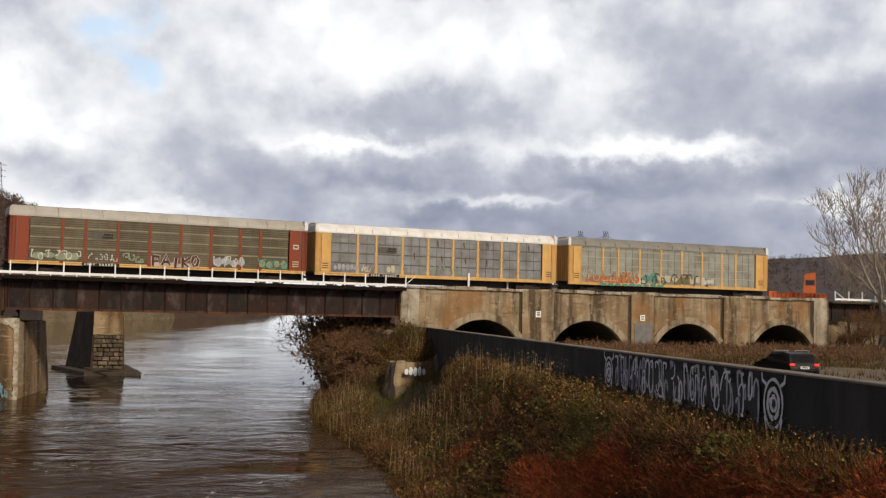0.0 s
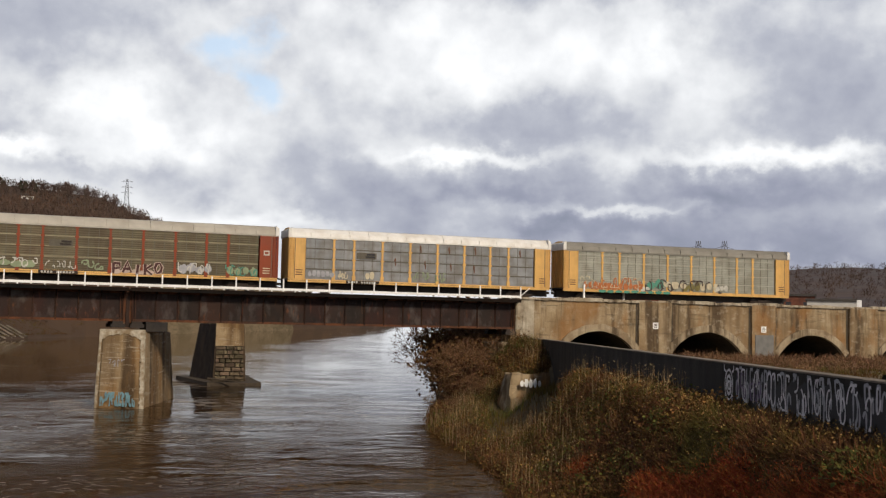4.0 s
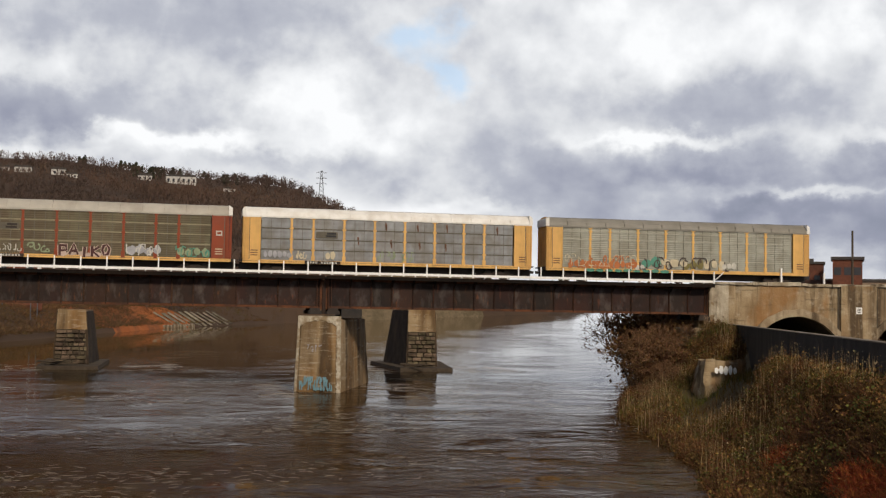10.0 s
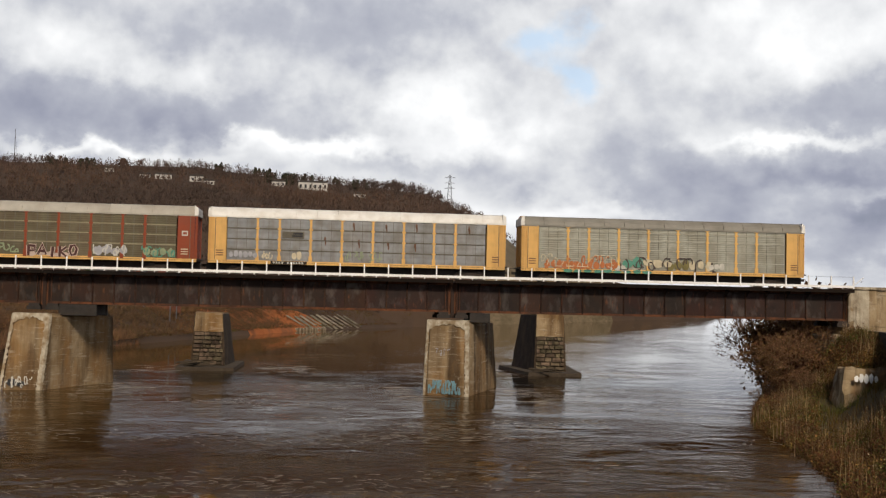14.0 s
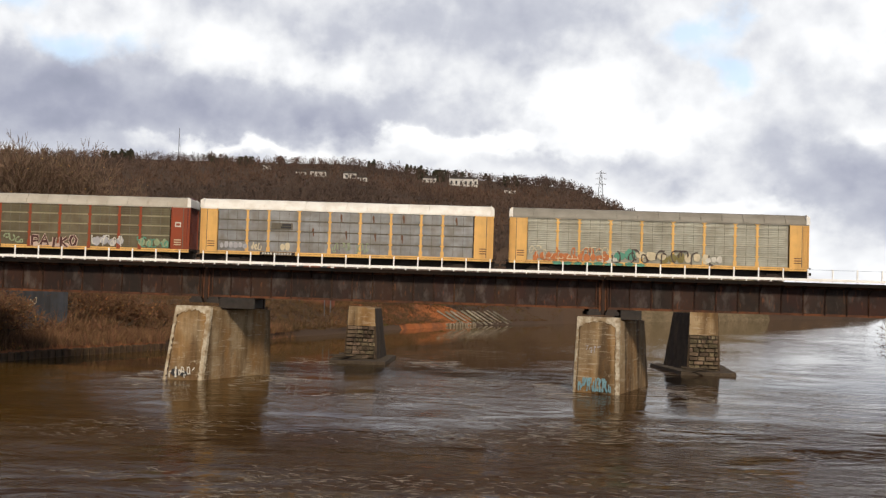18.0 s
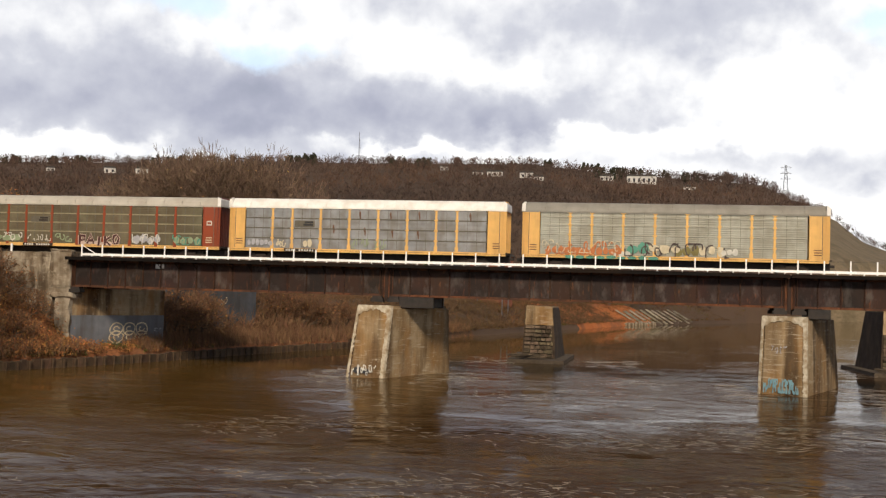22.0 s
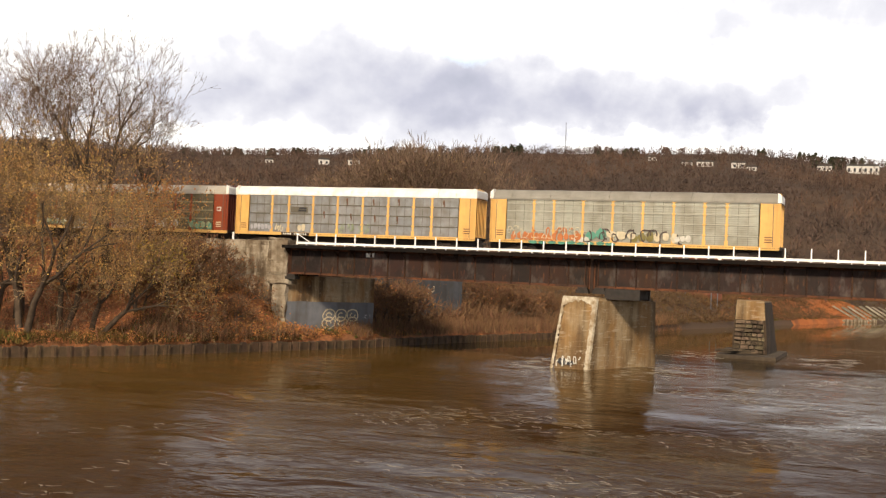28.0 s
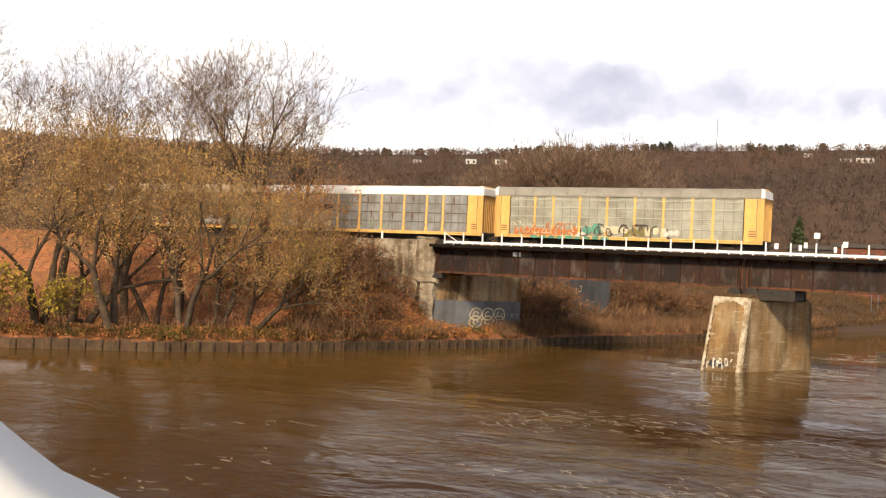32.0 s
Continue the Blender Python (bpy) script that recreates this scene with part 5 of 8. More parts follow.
def autorack(x, look_, body, panel, rib, roof, end_mat, label, sill_mat, rows):
    """look_: panel pattern; rows: heights of the bright ribs between panel rows."""
    t = thing("car_carrier", (x, TRACK_Y, RAIL_TOP), label, "rail car", "car carriers of the train")
    part("side_sill", B((0.05, CAR_LEN - 0.05, -HALF + 0.02, -HALF + 0.2, SILL - 0.32, SILL), bevel=0.015), sill_mat, t)
    part("side_sill", B((0.05, CAR_LEN - 0.05, HALF - 0.2, HALF - 0.02, SILL - 0.32, SILL), bevel=0.015), sill_mat, t)
    part("floor", B((0.0, CAR_LEN, -HALF + 0.2, HALF - 0.2, SILL - 0.25, SILL + 0.05)), DARK_STEEL, t)
    part("centre_sill", B((-0.2, CAR_LEN + 0.2, -0.35, 0.35, 0.45, SILL - 0.25)), DARK_STEEL, t)
    for side, y, s in (("near", -HALF, -1), ("far", HALF, 1)):
        for i in range(len(BAYS) - 1):
            a, b = BAYS[i] + 0.10, BAYS[i + 1] - 0.10
            bm = bmesh.new()
            # corrugated sheet in section: shallow steps up the height
            n = 20 if look_ != "plain" else 8
            prev = None
            for k in range(2 * n + 1):
                z = SILL + (EAVE - SILL) * k / (2 * n)
                d = (0.02 if look_ == "red" else 0.009) if k % 2 else 0.0
                row = [bm.verts.new((a, y - s * (0.07 - d), z)), bm.verts.new((b, y - s * (0.07 - d), z))]
                if prev:
                    bm.faces.new((prev[0], prev[1], row[1], row[0]))
                prev = row
            p = part("side_panel", bm, panel, t)
            for z in rows:
                part("panel_rib", B((a, b, min(y - s * 0.07, y - s * 0.02), max(y - s * 0.07, y - s * 0.02), z - (0.06 if look_ == "red" else 0.045), z + (0.06 if look_ == "red" else 0.045))), rib, p)
            if side == "near":
                m = max(1, round((b - a) / 0.9))
                for k in range(1, m):
                    xx = a + (b - a) * k / m
                    part("panel_joint", B((xx - (0.03 if look_ == "red" else 0.015), xx + (0.03 if look_ == "red" else 0.015), y + 0.03, y + 0.052, SILL + 0.05, EAVE - 0.05)), JOINT, p)
        for i, px in enumerate(BAYS[1:-1]):
            bm = B((px - 0.10, px + 0.10, min(y, y - s * 0.15), max(y, y - s * 0.15), SILL - 0.1, EAVE + 0.05))
            box(bm, px - 0.16, px + 0.16, min(y + s * 0.01, y - s * 0.1), max(y + s * 0.01, y - s * 0.1), SILL - 0.15, SILL + 0.45)
            box(bm, px - 0.2, px + 0.2, min(y + s * 0.01, y - s * 0.1), max(y + s * 0.01, y - s * 0.1), EAVE - 0.08, EAVE + 0.08)
            for z in rows:
                box(bm, px - 0.17, px + 0.17, min(y + s * 0.005, y - s * 0.1), max(y + s * 0.005, y - s * 0.1), z - 0.07, z + 0.07)
            part("side_post", bm, body, t)
        for a, b, in ((0.0, BAYS[0]), (BAYS[-1], CAR_LEN)):
            bm = B((a + 0.03, b, min(y, y - s * 0.1), max(y, y - s * 0.1), SILL - 0.02, EAVE), bevel=0.01)
            e = part("corner_panel", bm, body, t)
            xi = b - 0.06 if a < 1 else a + 0.02
            part("corner_stile", B((xi, xi + 0.1, min(y + s * 0.03, y), max(y + s * 0.03, y), SILL - 0.05, EAVE + 0.02)), body, e)
            xo = 0.62 if a < 1 else CAR_LEN - 0.68
            part("door_seam", B((xo, xo + 0.06, min(y + s * 0.004, y), max(y + s * 0.004, y), SILL, EAVE - 0.05)), JOINT, e)
        part("eave_rail", B((0.0, CAR_LEN, min(y + s * 0.02, y - s * 0.15), max(y + s * 0.02, y - s * 0.15), EAVE - 0.02, EAVE + 0.14)), roof, t)
        ladder(t, 0.32, y, body, s)
        ladder(t, CAR_LEN - 0.32, y, body, s)
    # arched roof, sheet by sheet, dented at its lower edge
    prof = [(-HALF - 0.02, EAVE + 0.10), (-HALF + 0.12, EAVE + 0.48), (-1.05, PEAK - 0.12), (-0.5, PEAK), (0.5, PEAK), (1.05, PEAK - 0.12), (HALF - 0.12, EAVE + 0.48), (HALF + 0.02, EAVE + 0.10)]
    for i in range(14):
        a, b = 0.25 + (CAR_LEN - 0.5) * i / 14, 0.25 + (CAR_LEN - 0.5) * (i + 1) / 14
        bm = bmesh.new()
        prev = None
        for xx in (a + 0.01, (a + b) / 2, b - 0.01):
            row = [bm.verts.new((xx, yy + 0.015 * noise.noise(Vector((xx, yy, x))), zz + 0.02 * noise.noise(Vector((xx * 0.9, yy, 3 + x))))) for yy, zz in prof]
            if prev:
                for k in range(len(prof) - 1):
                    bm.faces.new((prev[k], prev[k + 1], row[k + 1], row[k]))
            prev = row
        sh = part("roof_sheet", bm, roof, t)
        part("roof_seam", prism(bmesh.new(), [(b - 0.03, EAVE + 0.12), (b + 0.03, EAVE + 0.12), (b + 0.03, EAVE + 0.5), (b - 0.03, EAVE + 0.5)], -HALF - 0.04, -HALF + 0.05), roof, sh)
    for xe, s in ((0.0, -1), (CAR_LEN, 1)):
        bm = bmesh.new()
        ring = [(-HALF, SILL), *prof[:], (HALF, SILL)]
        vs = [bm.verts.new((xe - s * 0.12, yy * 0.985, zz)) for yy, zz in ring]
        vo = [bm.verts.new((xe - s * 0.28, yy, zz)) for yy, zz in ring]
        bm.faces.new(vs)
        for k in range(len(ring) - 1):
            bm.faces.new((vs[k], vs[k + 1], vo[k + 1], vo[k]))
        e = part("end_door", bm, end_mat, t)
        for k in range(-3, 4):
            part("door_rib", B((min(xe - s * 0.12, xe - s * 0.05), max(xe - s * 0.12, xe - s * 0.05), k * 0.42 - 0.05, k * 0.42 + 0.05, SILL + 0.05, EAVE)), end_mat, e)
        part("end_cap", prism(bmesh.new(), [(xe - s * 0.30, EAVE + 0.05), (xe + s * 0.05, EAVE + 0.05), (xe + s * 0.02, PEAK - 0.25), (xe - s * 0.30, PEAK - 0.03)], -HALF - 0.05, HALF + 0.05),
             ROOF_WHITE if look_ != "red" or s > 0 else roof, t, "white end cap of the roof")
        part("coupler", B((min(xe, xe + s * 0.62), max(xe, xe + s * 0.62), -0.12, 0.12, 0.72, 0.98), bevel=0.03), DARK_STEEL, t)
        part("end_platform", B((min(xe - s * 0.1, xe + s * 0.22), max(xe - s * 0.1, xe + s * 0.22), -1.45, 1.45, SILL - 0.1, SILL)), DARK_STEEL, t)
    truck(t, 3.2)
    truck(t, CAR_LEN - 3.2)
    MOVERS.append((t, x))
    return t


JOINT = mat("dark_sheet_joint", (0.10, 0.09, 0.07), (0.15, 0.135, 0.105), 2.0, 0.8, bump=0.0)
RIB_PALE = mat("pale_panel_rib", (0.34, 0.335, 0.28), (0.42, 0.41, 0.35), 1.2, 0.6, c=(0.24, 0.22, 0.17), cscale=0.6, bump=0.1)
NEAR = -HALF - 0.004
R4 = [SILL + 0.97, SILL + 1.94, SILL + 2.91]
car_a = autorack(-59.05, "red", RED, PANEL_BROWN, RIB_BROWN, ROOF_PALE, MAROON, "oxide red car carrier with brown panels, pale roof and graffiti", YELLOW, [SILL + 1.2, SILL + 2.1, SILL + 3.0])
car_b = autorack(-30.75, "plain", YELLOW, PANEL_GREY, JOINT, ROOF_WHITE, YELLOW, "yellow car carrier with grey side panels and a white roof", YELLOW, R4)
car_c = autorack(-1.95, "pale", YELLOW, PANEL_PALE, RIB_PALE, ROOF_GREY, YELLOW, "yellow car carrier with pale panels, grey roof and long graffiti", YELLOW, [SILL + 0.9, SILL + 1.85, SILL + 2.75, SILL + 3.5])


def spray_on(car, bm, m, x, z, label, dy=0.0):
    for o in sprayed("graffiti", bm, m, car, label):
        o.location = (x, NEAR - 0.02 - dy, z)


def blobs(n, w, h, seed):
    r = random.Random(seed)
    return [blob(bmesh.new(), w * (i + 0.5) / n, h * r.uniform(0.4, 0.6), w / n * r.uniform(0.45, 0.7), h * r.uniform(0.35, 0.55), seed + i, y=-0.0006 * i) for i in range(n)]


def graffiti():
    spray_on(car_a, blobs(4, 4.0, 0.9, 3), SPRAY_GREEN, 1.9, SILL + 0.05, "pale green sprayed letters")
    spray_on(car_a, tag_strokes(7, 4.2, 0.85, 31, 0.09), SPRAY_WHITE, 1.8, SILL + 0.1, "white sprayed outlines", 0.012)
    spray_on(car_a, tag_strokes(6, 2.6, 0.6, 32, 0.07), SPRAY_WHITE, 6.6, SILL + 0.2, "white scrawl", 0.012)
    spray_on(car_a, tag_strokes(3, 1.9, 0.75, 33, 0.12), SPRAY_GREEN, 9.6, SILL + 0.2, "pale green figures", 0.012)
    spray_on(car_a, blobs(6, 4.4, 0.55, 34), SPRAY_PINK, 12.4, SILL - 0.2, "white sprayed ground")
    glyphs = [[[(0.1, 0), (0.1, 1)], [(0.1, 1), (0.75, 0.95), (0.8, 0.55), (0.1, 0.45)]], [[(0, 0), (0.45, 1), (0.9, 0)], [(0.2, 0.35), (0.7, 0.35)]], [[(0.4, 0), (0.5, 1)]],
              [[(0.15, 0), (0.15, 1)], [(0.85, 0.95), (0.2, 0.5), (0.9, 0.0)]], [[(0.1, 0.5), (0.25, 0.9), (0.6, 1.0), (0.85, 0.6), (0.7, 0.1), (0.3, 0.0), (0.1, 0.5)]]]
    for dark in (False, True):
        letters = []
        for k, strokes in enumerate(glyphs):
            bm = bmesh.new()
            for st in strokes:
                ribbon(bm, [(k * 0.90 + q[0] * 0.82, q[1] * 0.92 + 0.12 * math.sin(k * 2.0)) for q in st], 0.21 if dark else 0.33)
            letters.append(bm)
        spray_on(car_a, letters, SPRAY_MAROON if dark else SPRAY_PINK, 12.4, SILL - 0.1, "dark block letters" if dark else "white outlines of block letters", 0.014 if dark else 0.008)
    spray_on(car_a, blobs(4, 3.0, 1.0, 36), SPRAY_PALE, 18.2, SILL + 0.05, "pale grey letters")
    spray_on(car_a, tag_strokes(6, 3.0, 0.95, 37, 0.09), SPRAY_WHITE, 18.2, SILL + 0.1, "white outlines", 0.012)
    spray_on(car_a, blobs(4, 2.9, 0.95, 38), SPRAY_GREEN, 23.0 - 0.5, SILL + 0.05, "pale green letters")
    spray_on(car_a, tag_strokes(6, 2.8, 0.9, 39, 0.09), SPRAY_TEAL, 22.5, SILL + 0.1, "green outlines", 0.012)
    for car, x, n in ((car_a, 6.4, 11), (car_b, 5.9, 11)):
        part("number_panel", B((x - 0.2, x + 3.1, NEAR - 0.018, NEAR + 0.05, SILL - 0.30, SILL - 0.02)), DARK_STEEL, car, "black panel with pale bars")
        for k in range(n):
            if k != 4:
                part("number_bar", B((x + k * 0.26, x + k * 0.26 + 0.17, NEAR - 0.022, NEAR, SILL - 0.25, SILL - 0.08)), SPRAY_WHITE, car)
    # white placard and small stencil bars on the corner panels
    part("placard", B((25.95, 26.5, NEAR - 0.008, NEAR + 0.02, SILL + 2.05, SILL + 2.5)), SPRAY_WHITE, car_a, "white placard")
    part("placard_bar", B((26.05, 26.4, NEAR - 0.014, NEAR, SILL + 2.17, SILL + 2.38)), RED, car_a)
    for car, x in ((car_a, 25.9), (car_b, 26.1), (car_c, 26.0), (car_c, 0.75), (car_b, 0.75)):
        for k in range(3):
            part("stencil_bar", B((x, x + 0.65, NEAR - 0.006, NEAR + 0.02, SILL + 0.35 + k * 0.22, SILL + 0.44 + k * 0.22)), SPRAY_CREAM if car is car_a else SPRAY_RUST, car)
    # dark emblem board on the second panels
    for car, x in ((car_a, 7.0), (car_b, 6.7)):
        part("emblem_board", B((x, x + 2.0, NEAR + 0.0, NEAR + 0.05, SILL + 2.1, SILL + 2.7)), JOINT, car, "weathered emblem board")
        for k in range(2):
            part("emblem_bar", B((x + 0.9 + 0.1 * k, x + 1.85, NEAR - 0.008, NEAR, SILL + 2.2 + 0.24 * k, SILL + 2.38 + 0.24 * k)), SPRAY_BLACK if car is car_b else DARK_STEEL, car)
    spray_on(car_b, blobs(6, 2.6, 0.8, 41), SPRAY_PALE, 1.9, SILL + 0.1, "pale grey sprayed patch")
    spray_on(car_b, tag_strokes(4, 1.0, 0.7, 42, 0.09), SPRAY_CREAM, 4.8, SILL + 0.15, "cream figure", 0.012)
    spray_on(car_b, blobs(2, 0.9, 1.0, 43), SPRAY_CREAM, 7.6, SILL + 0.05, "cream patch")
    spray_on(car_b, tag_strokes(9, 3.8, 0.85, 44, 0.07), SPRAY_GREEN, 12.3, SILL + 0.15, "thin pale green scrawl", 0.012)
    for k, (x, z) in enumerate(((13.2, 3.45), (16.2, 3.4), (13.7, 1.9), (10.6, 2.1), (16.4, 1.8), (18.9, 1.7), (19.0, 3.5), (23.9, 3.4))):
        spray_on(car_b, blob(blob(bmesh.new(), 0, 0, 0.12, 0.3, k), 0.05, -0.3, 0.08, 0.35, k + 4.0), SPRAY_RUST, x, SILL + z, "rust bleed", -0.045)
    spray_on(car_c, blobs(12, 7.0, 0.8, 51), SPRAY_ORANGE, 2.2, SILL - 0.05, "orange sprayed letters")
    spray_on(car_c, tag_strokes(15, 7.2, 1.2, 52, 0.11), SPRAY_ORANGE, 2.0, SILL + 0.0, "orange outlines", 0.012)
    spray_on(car_c, tag_strokes(11, 7.2, 1.1, 53, 0.06), SPRAY_CREAM, 2.0, SILL + 0.2, "cream outlines", 0.018)
    spray_on(car_c, blobs(3, 1.6, 0.8, 54), SPRAY_WHITE, 8.4, SILL - 0.25, "white patch")
    spray_on(car_c, blobs(2, 1.9, 1.25, 55), SPRAY_TEAL, 9.7, SILL + 0.05, "teal round letters")
    spray_on(car_c, blobs(3, 2.9, 0.9, 56), SPRAY_CREAM, 11.6, SILL + 0.2, "cream letters")
    spray_on(car_c, blobs(3, 2.2, 1.2, 57), SPRAY_OLIVE, 13.9, SILL - 0.1, "olive letters")
    spray_on(car_c, blobs(3, 2.4, 1.1, 58), SPRAY_CREAM, 16.0, SILL + 0.0, "pale letters")
    spray_on(car_c, tag_strokes(10, 9.0, 1.2, 59, 0.12), SPRAY_DARK, 9.6, SILL + 0.0, "dark outlines", 0.012)
    spray_on(car_c, blobs(3, 1.5, 0.8, 60), SPRAY_WHITE, 18.0, SILL + 0.05, "white letters", 0.014)
    spray_on(car_c, blobs(9, 8.5, 0.4, 61), SPRAY_TEAL, 4.0, SILL - 0.4, "teal sprayed sill", 0.006)


SPRAY_MAROON = spray("maroon_spray", (0.085, 0.032, 0.030))
SPRAY_PINK = spray("pale_pink_spray", (0.60, 0.47, 0.40))
SPRAY_DARK = spray("dark_brown_spray", (0.075, 0.055, 0.05))
SPRAY_RUST = spray("rust_bleed", (0.17, 0.085, 0.05))
graffiti()


# ---- plants ----
BARK = mat("grey_bark", (0.052, 0.036, 0.025), (0.115, 0.082, 0.056), 2.0, 0.95, c=(0.06, 0.045, 0.032), bump=0.6, bscale=8)
BARK_PALE = mat("pale_bark", (0.24, 0.20, 0.155), (0.36, 0.31, 0.25), 2.0, 0.95, c=(0.17, 0.14, 0.10), bump=0.5, bscale=8)
TWIG = mat("brown_twigs", (0.145, 0.094, 0.062), (0.24, 0.162, 0.110), 0.5, 0.95, bump=0.0, island=0.35)
TWIG_TAN = mat("tan_twigs", (0.20, 0.130, 0.070), (0.34, 0.225, 0.120), 0.5, 0.95, bump=0.0, island=0.35)
TWIG_PALE = mat("pale_twigs", (0.27, 0.22, 0.17), (0.39, 0.32, 0.25), 0.5, 0.95, bump=0.0, island=0.3)
LEAF_OLIVE = mat("olive_yellow_leaves", (0.46, 0.275, 0.080), (0.63, 0.395, 0.130), 0.5, 0.8, c=(0.44, 0.215, 0.065), cscale=0.25, bump=0.0, island=0.4)
LEAF_YELLOW = mat("yellow_leaves", (0.26, 0.20, 0.025), (0.42, 0.29, 0.045), 0.5, 0.8, bump=0.0, island=0.35)
LEAF_ORANGE = mat("orange_brown_leaves", (0.30, 0.122, 0.038), (0.43, 0.185, 0.060), 0.5, 0.85, bump=0.0, island=0.4)
WEED_BROWN = mat("dry_weed", (0.054, 0.026, 0.008), (0.108, 0.054, 0.016), 0.25, 0.95, c=(0.082, 0.072, 0.016), cscale=0.09, camt=0.8, bump=0.0, island=0.5)
WEED_RED = mat("red_brush", (0.17, 0.036, 0.010), (0.28, 0.068, 0.018), 0.3, 0.95, c=(0.17, 0.065, 0.022), cscale=0.15, bump=0.0, island=0.45)
WEED_RUST = mat("rusty_weed", (0.080, 0.034, 0.013), (0.145, 0.066, 0.024), 0.3, 0.95, c=(0.05, 0.028, 0.012), cscale=0.4, bump=0.0, island=0.45)
WEED_GREEN = mat("green_grass", (0.055, 0.065, 0.012), (0.105, 0.110, 0.022), 0.3, 0.95, bump=0.0, island=0.4)
WEED_OLIVE = mat("olive_weed", (0.064, 0.041, 0.008), (0.125, 0.080, 0.016), 0.3, 0.95, c=(0.09, 0.085, 0.02), cscale=0.2, bump=0.0, island=0.5)
STALK = mat("pale_dead_stalk", (0.20, 0.135, 0.065), (0.32, 0.225, 0.12), 0.4, 0.95, bump=0.0, island=0.4)
SEED = mat("seed_heads", (0.20, 0.15, 0.07), (0.34, 0.27, 0.16), 0.5, 0.95, bump=0.0, island=0.4)
BANK_BRUSH = mat("brown_bank_brush", (0.075, 0.044, 0.023), (0.145, 0.090, 0.046), 0.4, 0.95, c=(0.16, 0.080, 0.032), cscale=0.05, camt=0.6, bump=0.0, island=0.4)
SHRUB_TWIG = mat("reddish_shrub_twigs", (0.125, 0.066, 0.036), (0.21, 0.118, 0.062), 0.4, 0.95, bump=0.0, island=0.4)
EVERGREEN = mat("evergreen", (0.030, 0.032, 0.018), (0.050, 0.052, 0.030), 0.2, 0.95, bump=0.0, island=0.3)


def stuff(name, V, Fs, m, label, category, parent=None):
    o = new(name, mesh_of(name, V, Fs, m))
    if parent:
        o.parent = parent
        return tagged(o, label, kind="stuff") if label else o
    return tagged(o, label, category, kind="stuff")


def blades(spots, seed, n, h, w, lean, spread):
    """Tufts of narrow blades standing on the spots."""
    r = np.random.RandomState(seed)
    P = np.repeat(np.array(spots, float), n, axis=0)
    k = len(P)
    P[:, :2] += r.normal(0, spread, (k, 2))
    hh = r.uniform(h[0], h[1], k)
    a, b = r.uniform(0, 6.283, k), r.uniform(0, 6.283, k)
    ln = r.uniform(0, lean, k) * hh
    s = np.stack([np.cos(b), np.sin(b), np.zeros(k)], 1) * (w * r.uniform(0.6, 1.4, k))[:, None]
    tip = P + np.stack([np.cos(a) * ln, np.sin(a) * ln, hh], 1)
    P[:, 2] -= 0.08
    V = np.stack([P - s, P + s, tip], 1).reshape(-1, 3)
    return V.tolist(), [(3 * i, 3 * i + 1, 3 * i + 2) for i in range(k)]


def mounds(spots, seed, n, r0, r1, w, inner=(0.45, 0.88)):
    """Low bushes: short crossing twigs that make up a rounded, ragged top."""
    r = np.random.RandomState(seed)
    S = np.array(spots, float)
    k = len(S) * n
    P = np.repeat(S, n, axis=0)
    R = np.repeat(r.uniform(r0, r1, len(S)), n)
    a, e = r.uniform(0, 6.283, k), np.arcsin(r.uniform(0.05, 1.0, k))
    f = r.uniform(0.55, 1.05, k)
    d = np.stack([np.cos(a) * np.cos(e), np.sin(a) * np.cos(e), np.sin(e) * 1.05], 1)
    tip = P + d * (R * f)[:, None]
    mid = P + d * (R * f * r.uniform(*inner, k))[:, None]
    tip += r.normal(0, 0.36 * (1 - inner[0]) * 0.8, (k, 3)) * R[:, None]
    u = np.cross(d, r.normal(0, 1, (k, 3)))
    u *= (w * r.uniform(0.6, 1.6, k) / np.linalg.norm(u, axis=1))[:, None]
    V = np.stack([mid - u, mid + u, tip], 1).reshape(-1, 3)
    return V.tolist(), [(3 * i, 3 * i + 1, 3 * i + 2) for i in range(k)]


def leafy(spots, seed, n, r0, r1, size):
    """Low leafy clumps: small leaves on and under a rounded, uneven top."""
    r = np.random.RandomState(seed)
    S = np.array(spots, float)
    k = len(S) * n
    P = np.repeat(S, n, axis=0)
    R = np.repeat(r.uniform(r0, r1, len(S)) * r.uniform(0.6, 1.2, len(S)), n)
    a, e = r.uniform(0, 6.283, k), np.arcsin(r.uniform(0.0, 1.0, k))
    f = R * r.uniform(0.55, 1.05, k)
    P = P + np.stack([np.cos(a) * np.cos(e) * f, np.sin(a) * np.cos(e) * f, np.sin(e) * f * 1.15], 1)
    return flakes(P, seed + 1, size)


def flakes(spots, seed, size):
    """Small leaves or seed heads at the spots, each turned its own way."""
    r = np.random.RandomState(seed)
    P = np.array(spots, float)
    k = len(P)
    u = r.normal(0, 1, (k, 3))
    u /= np.linalg.norm(u, axis=1)[:, None]
    v = np.cross(u, r.normal(0, 1, (k, 3)))
    v /= np.linalg.norm(v, axis=1)[:, None]
    s = (size * r.uniform(0.6, 1.4, k))[:, None]
    V = np.stack([P - u * s, P + v * s * 0.6, P + u * s, P - v * s * 0.6], 1).reshape(-1, 3)
    return V.tolist(), [(4 * i, 4 * i + 1, 4 * i + 2, 4 * i + 3) for i in range(k)]


def twist(d, rng, amount):
    return (d + Vector((rng.gauss(0, amount), rng.gauss(0, amount), rng.gauss(0, amount)))).normalized()


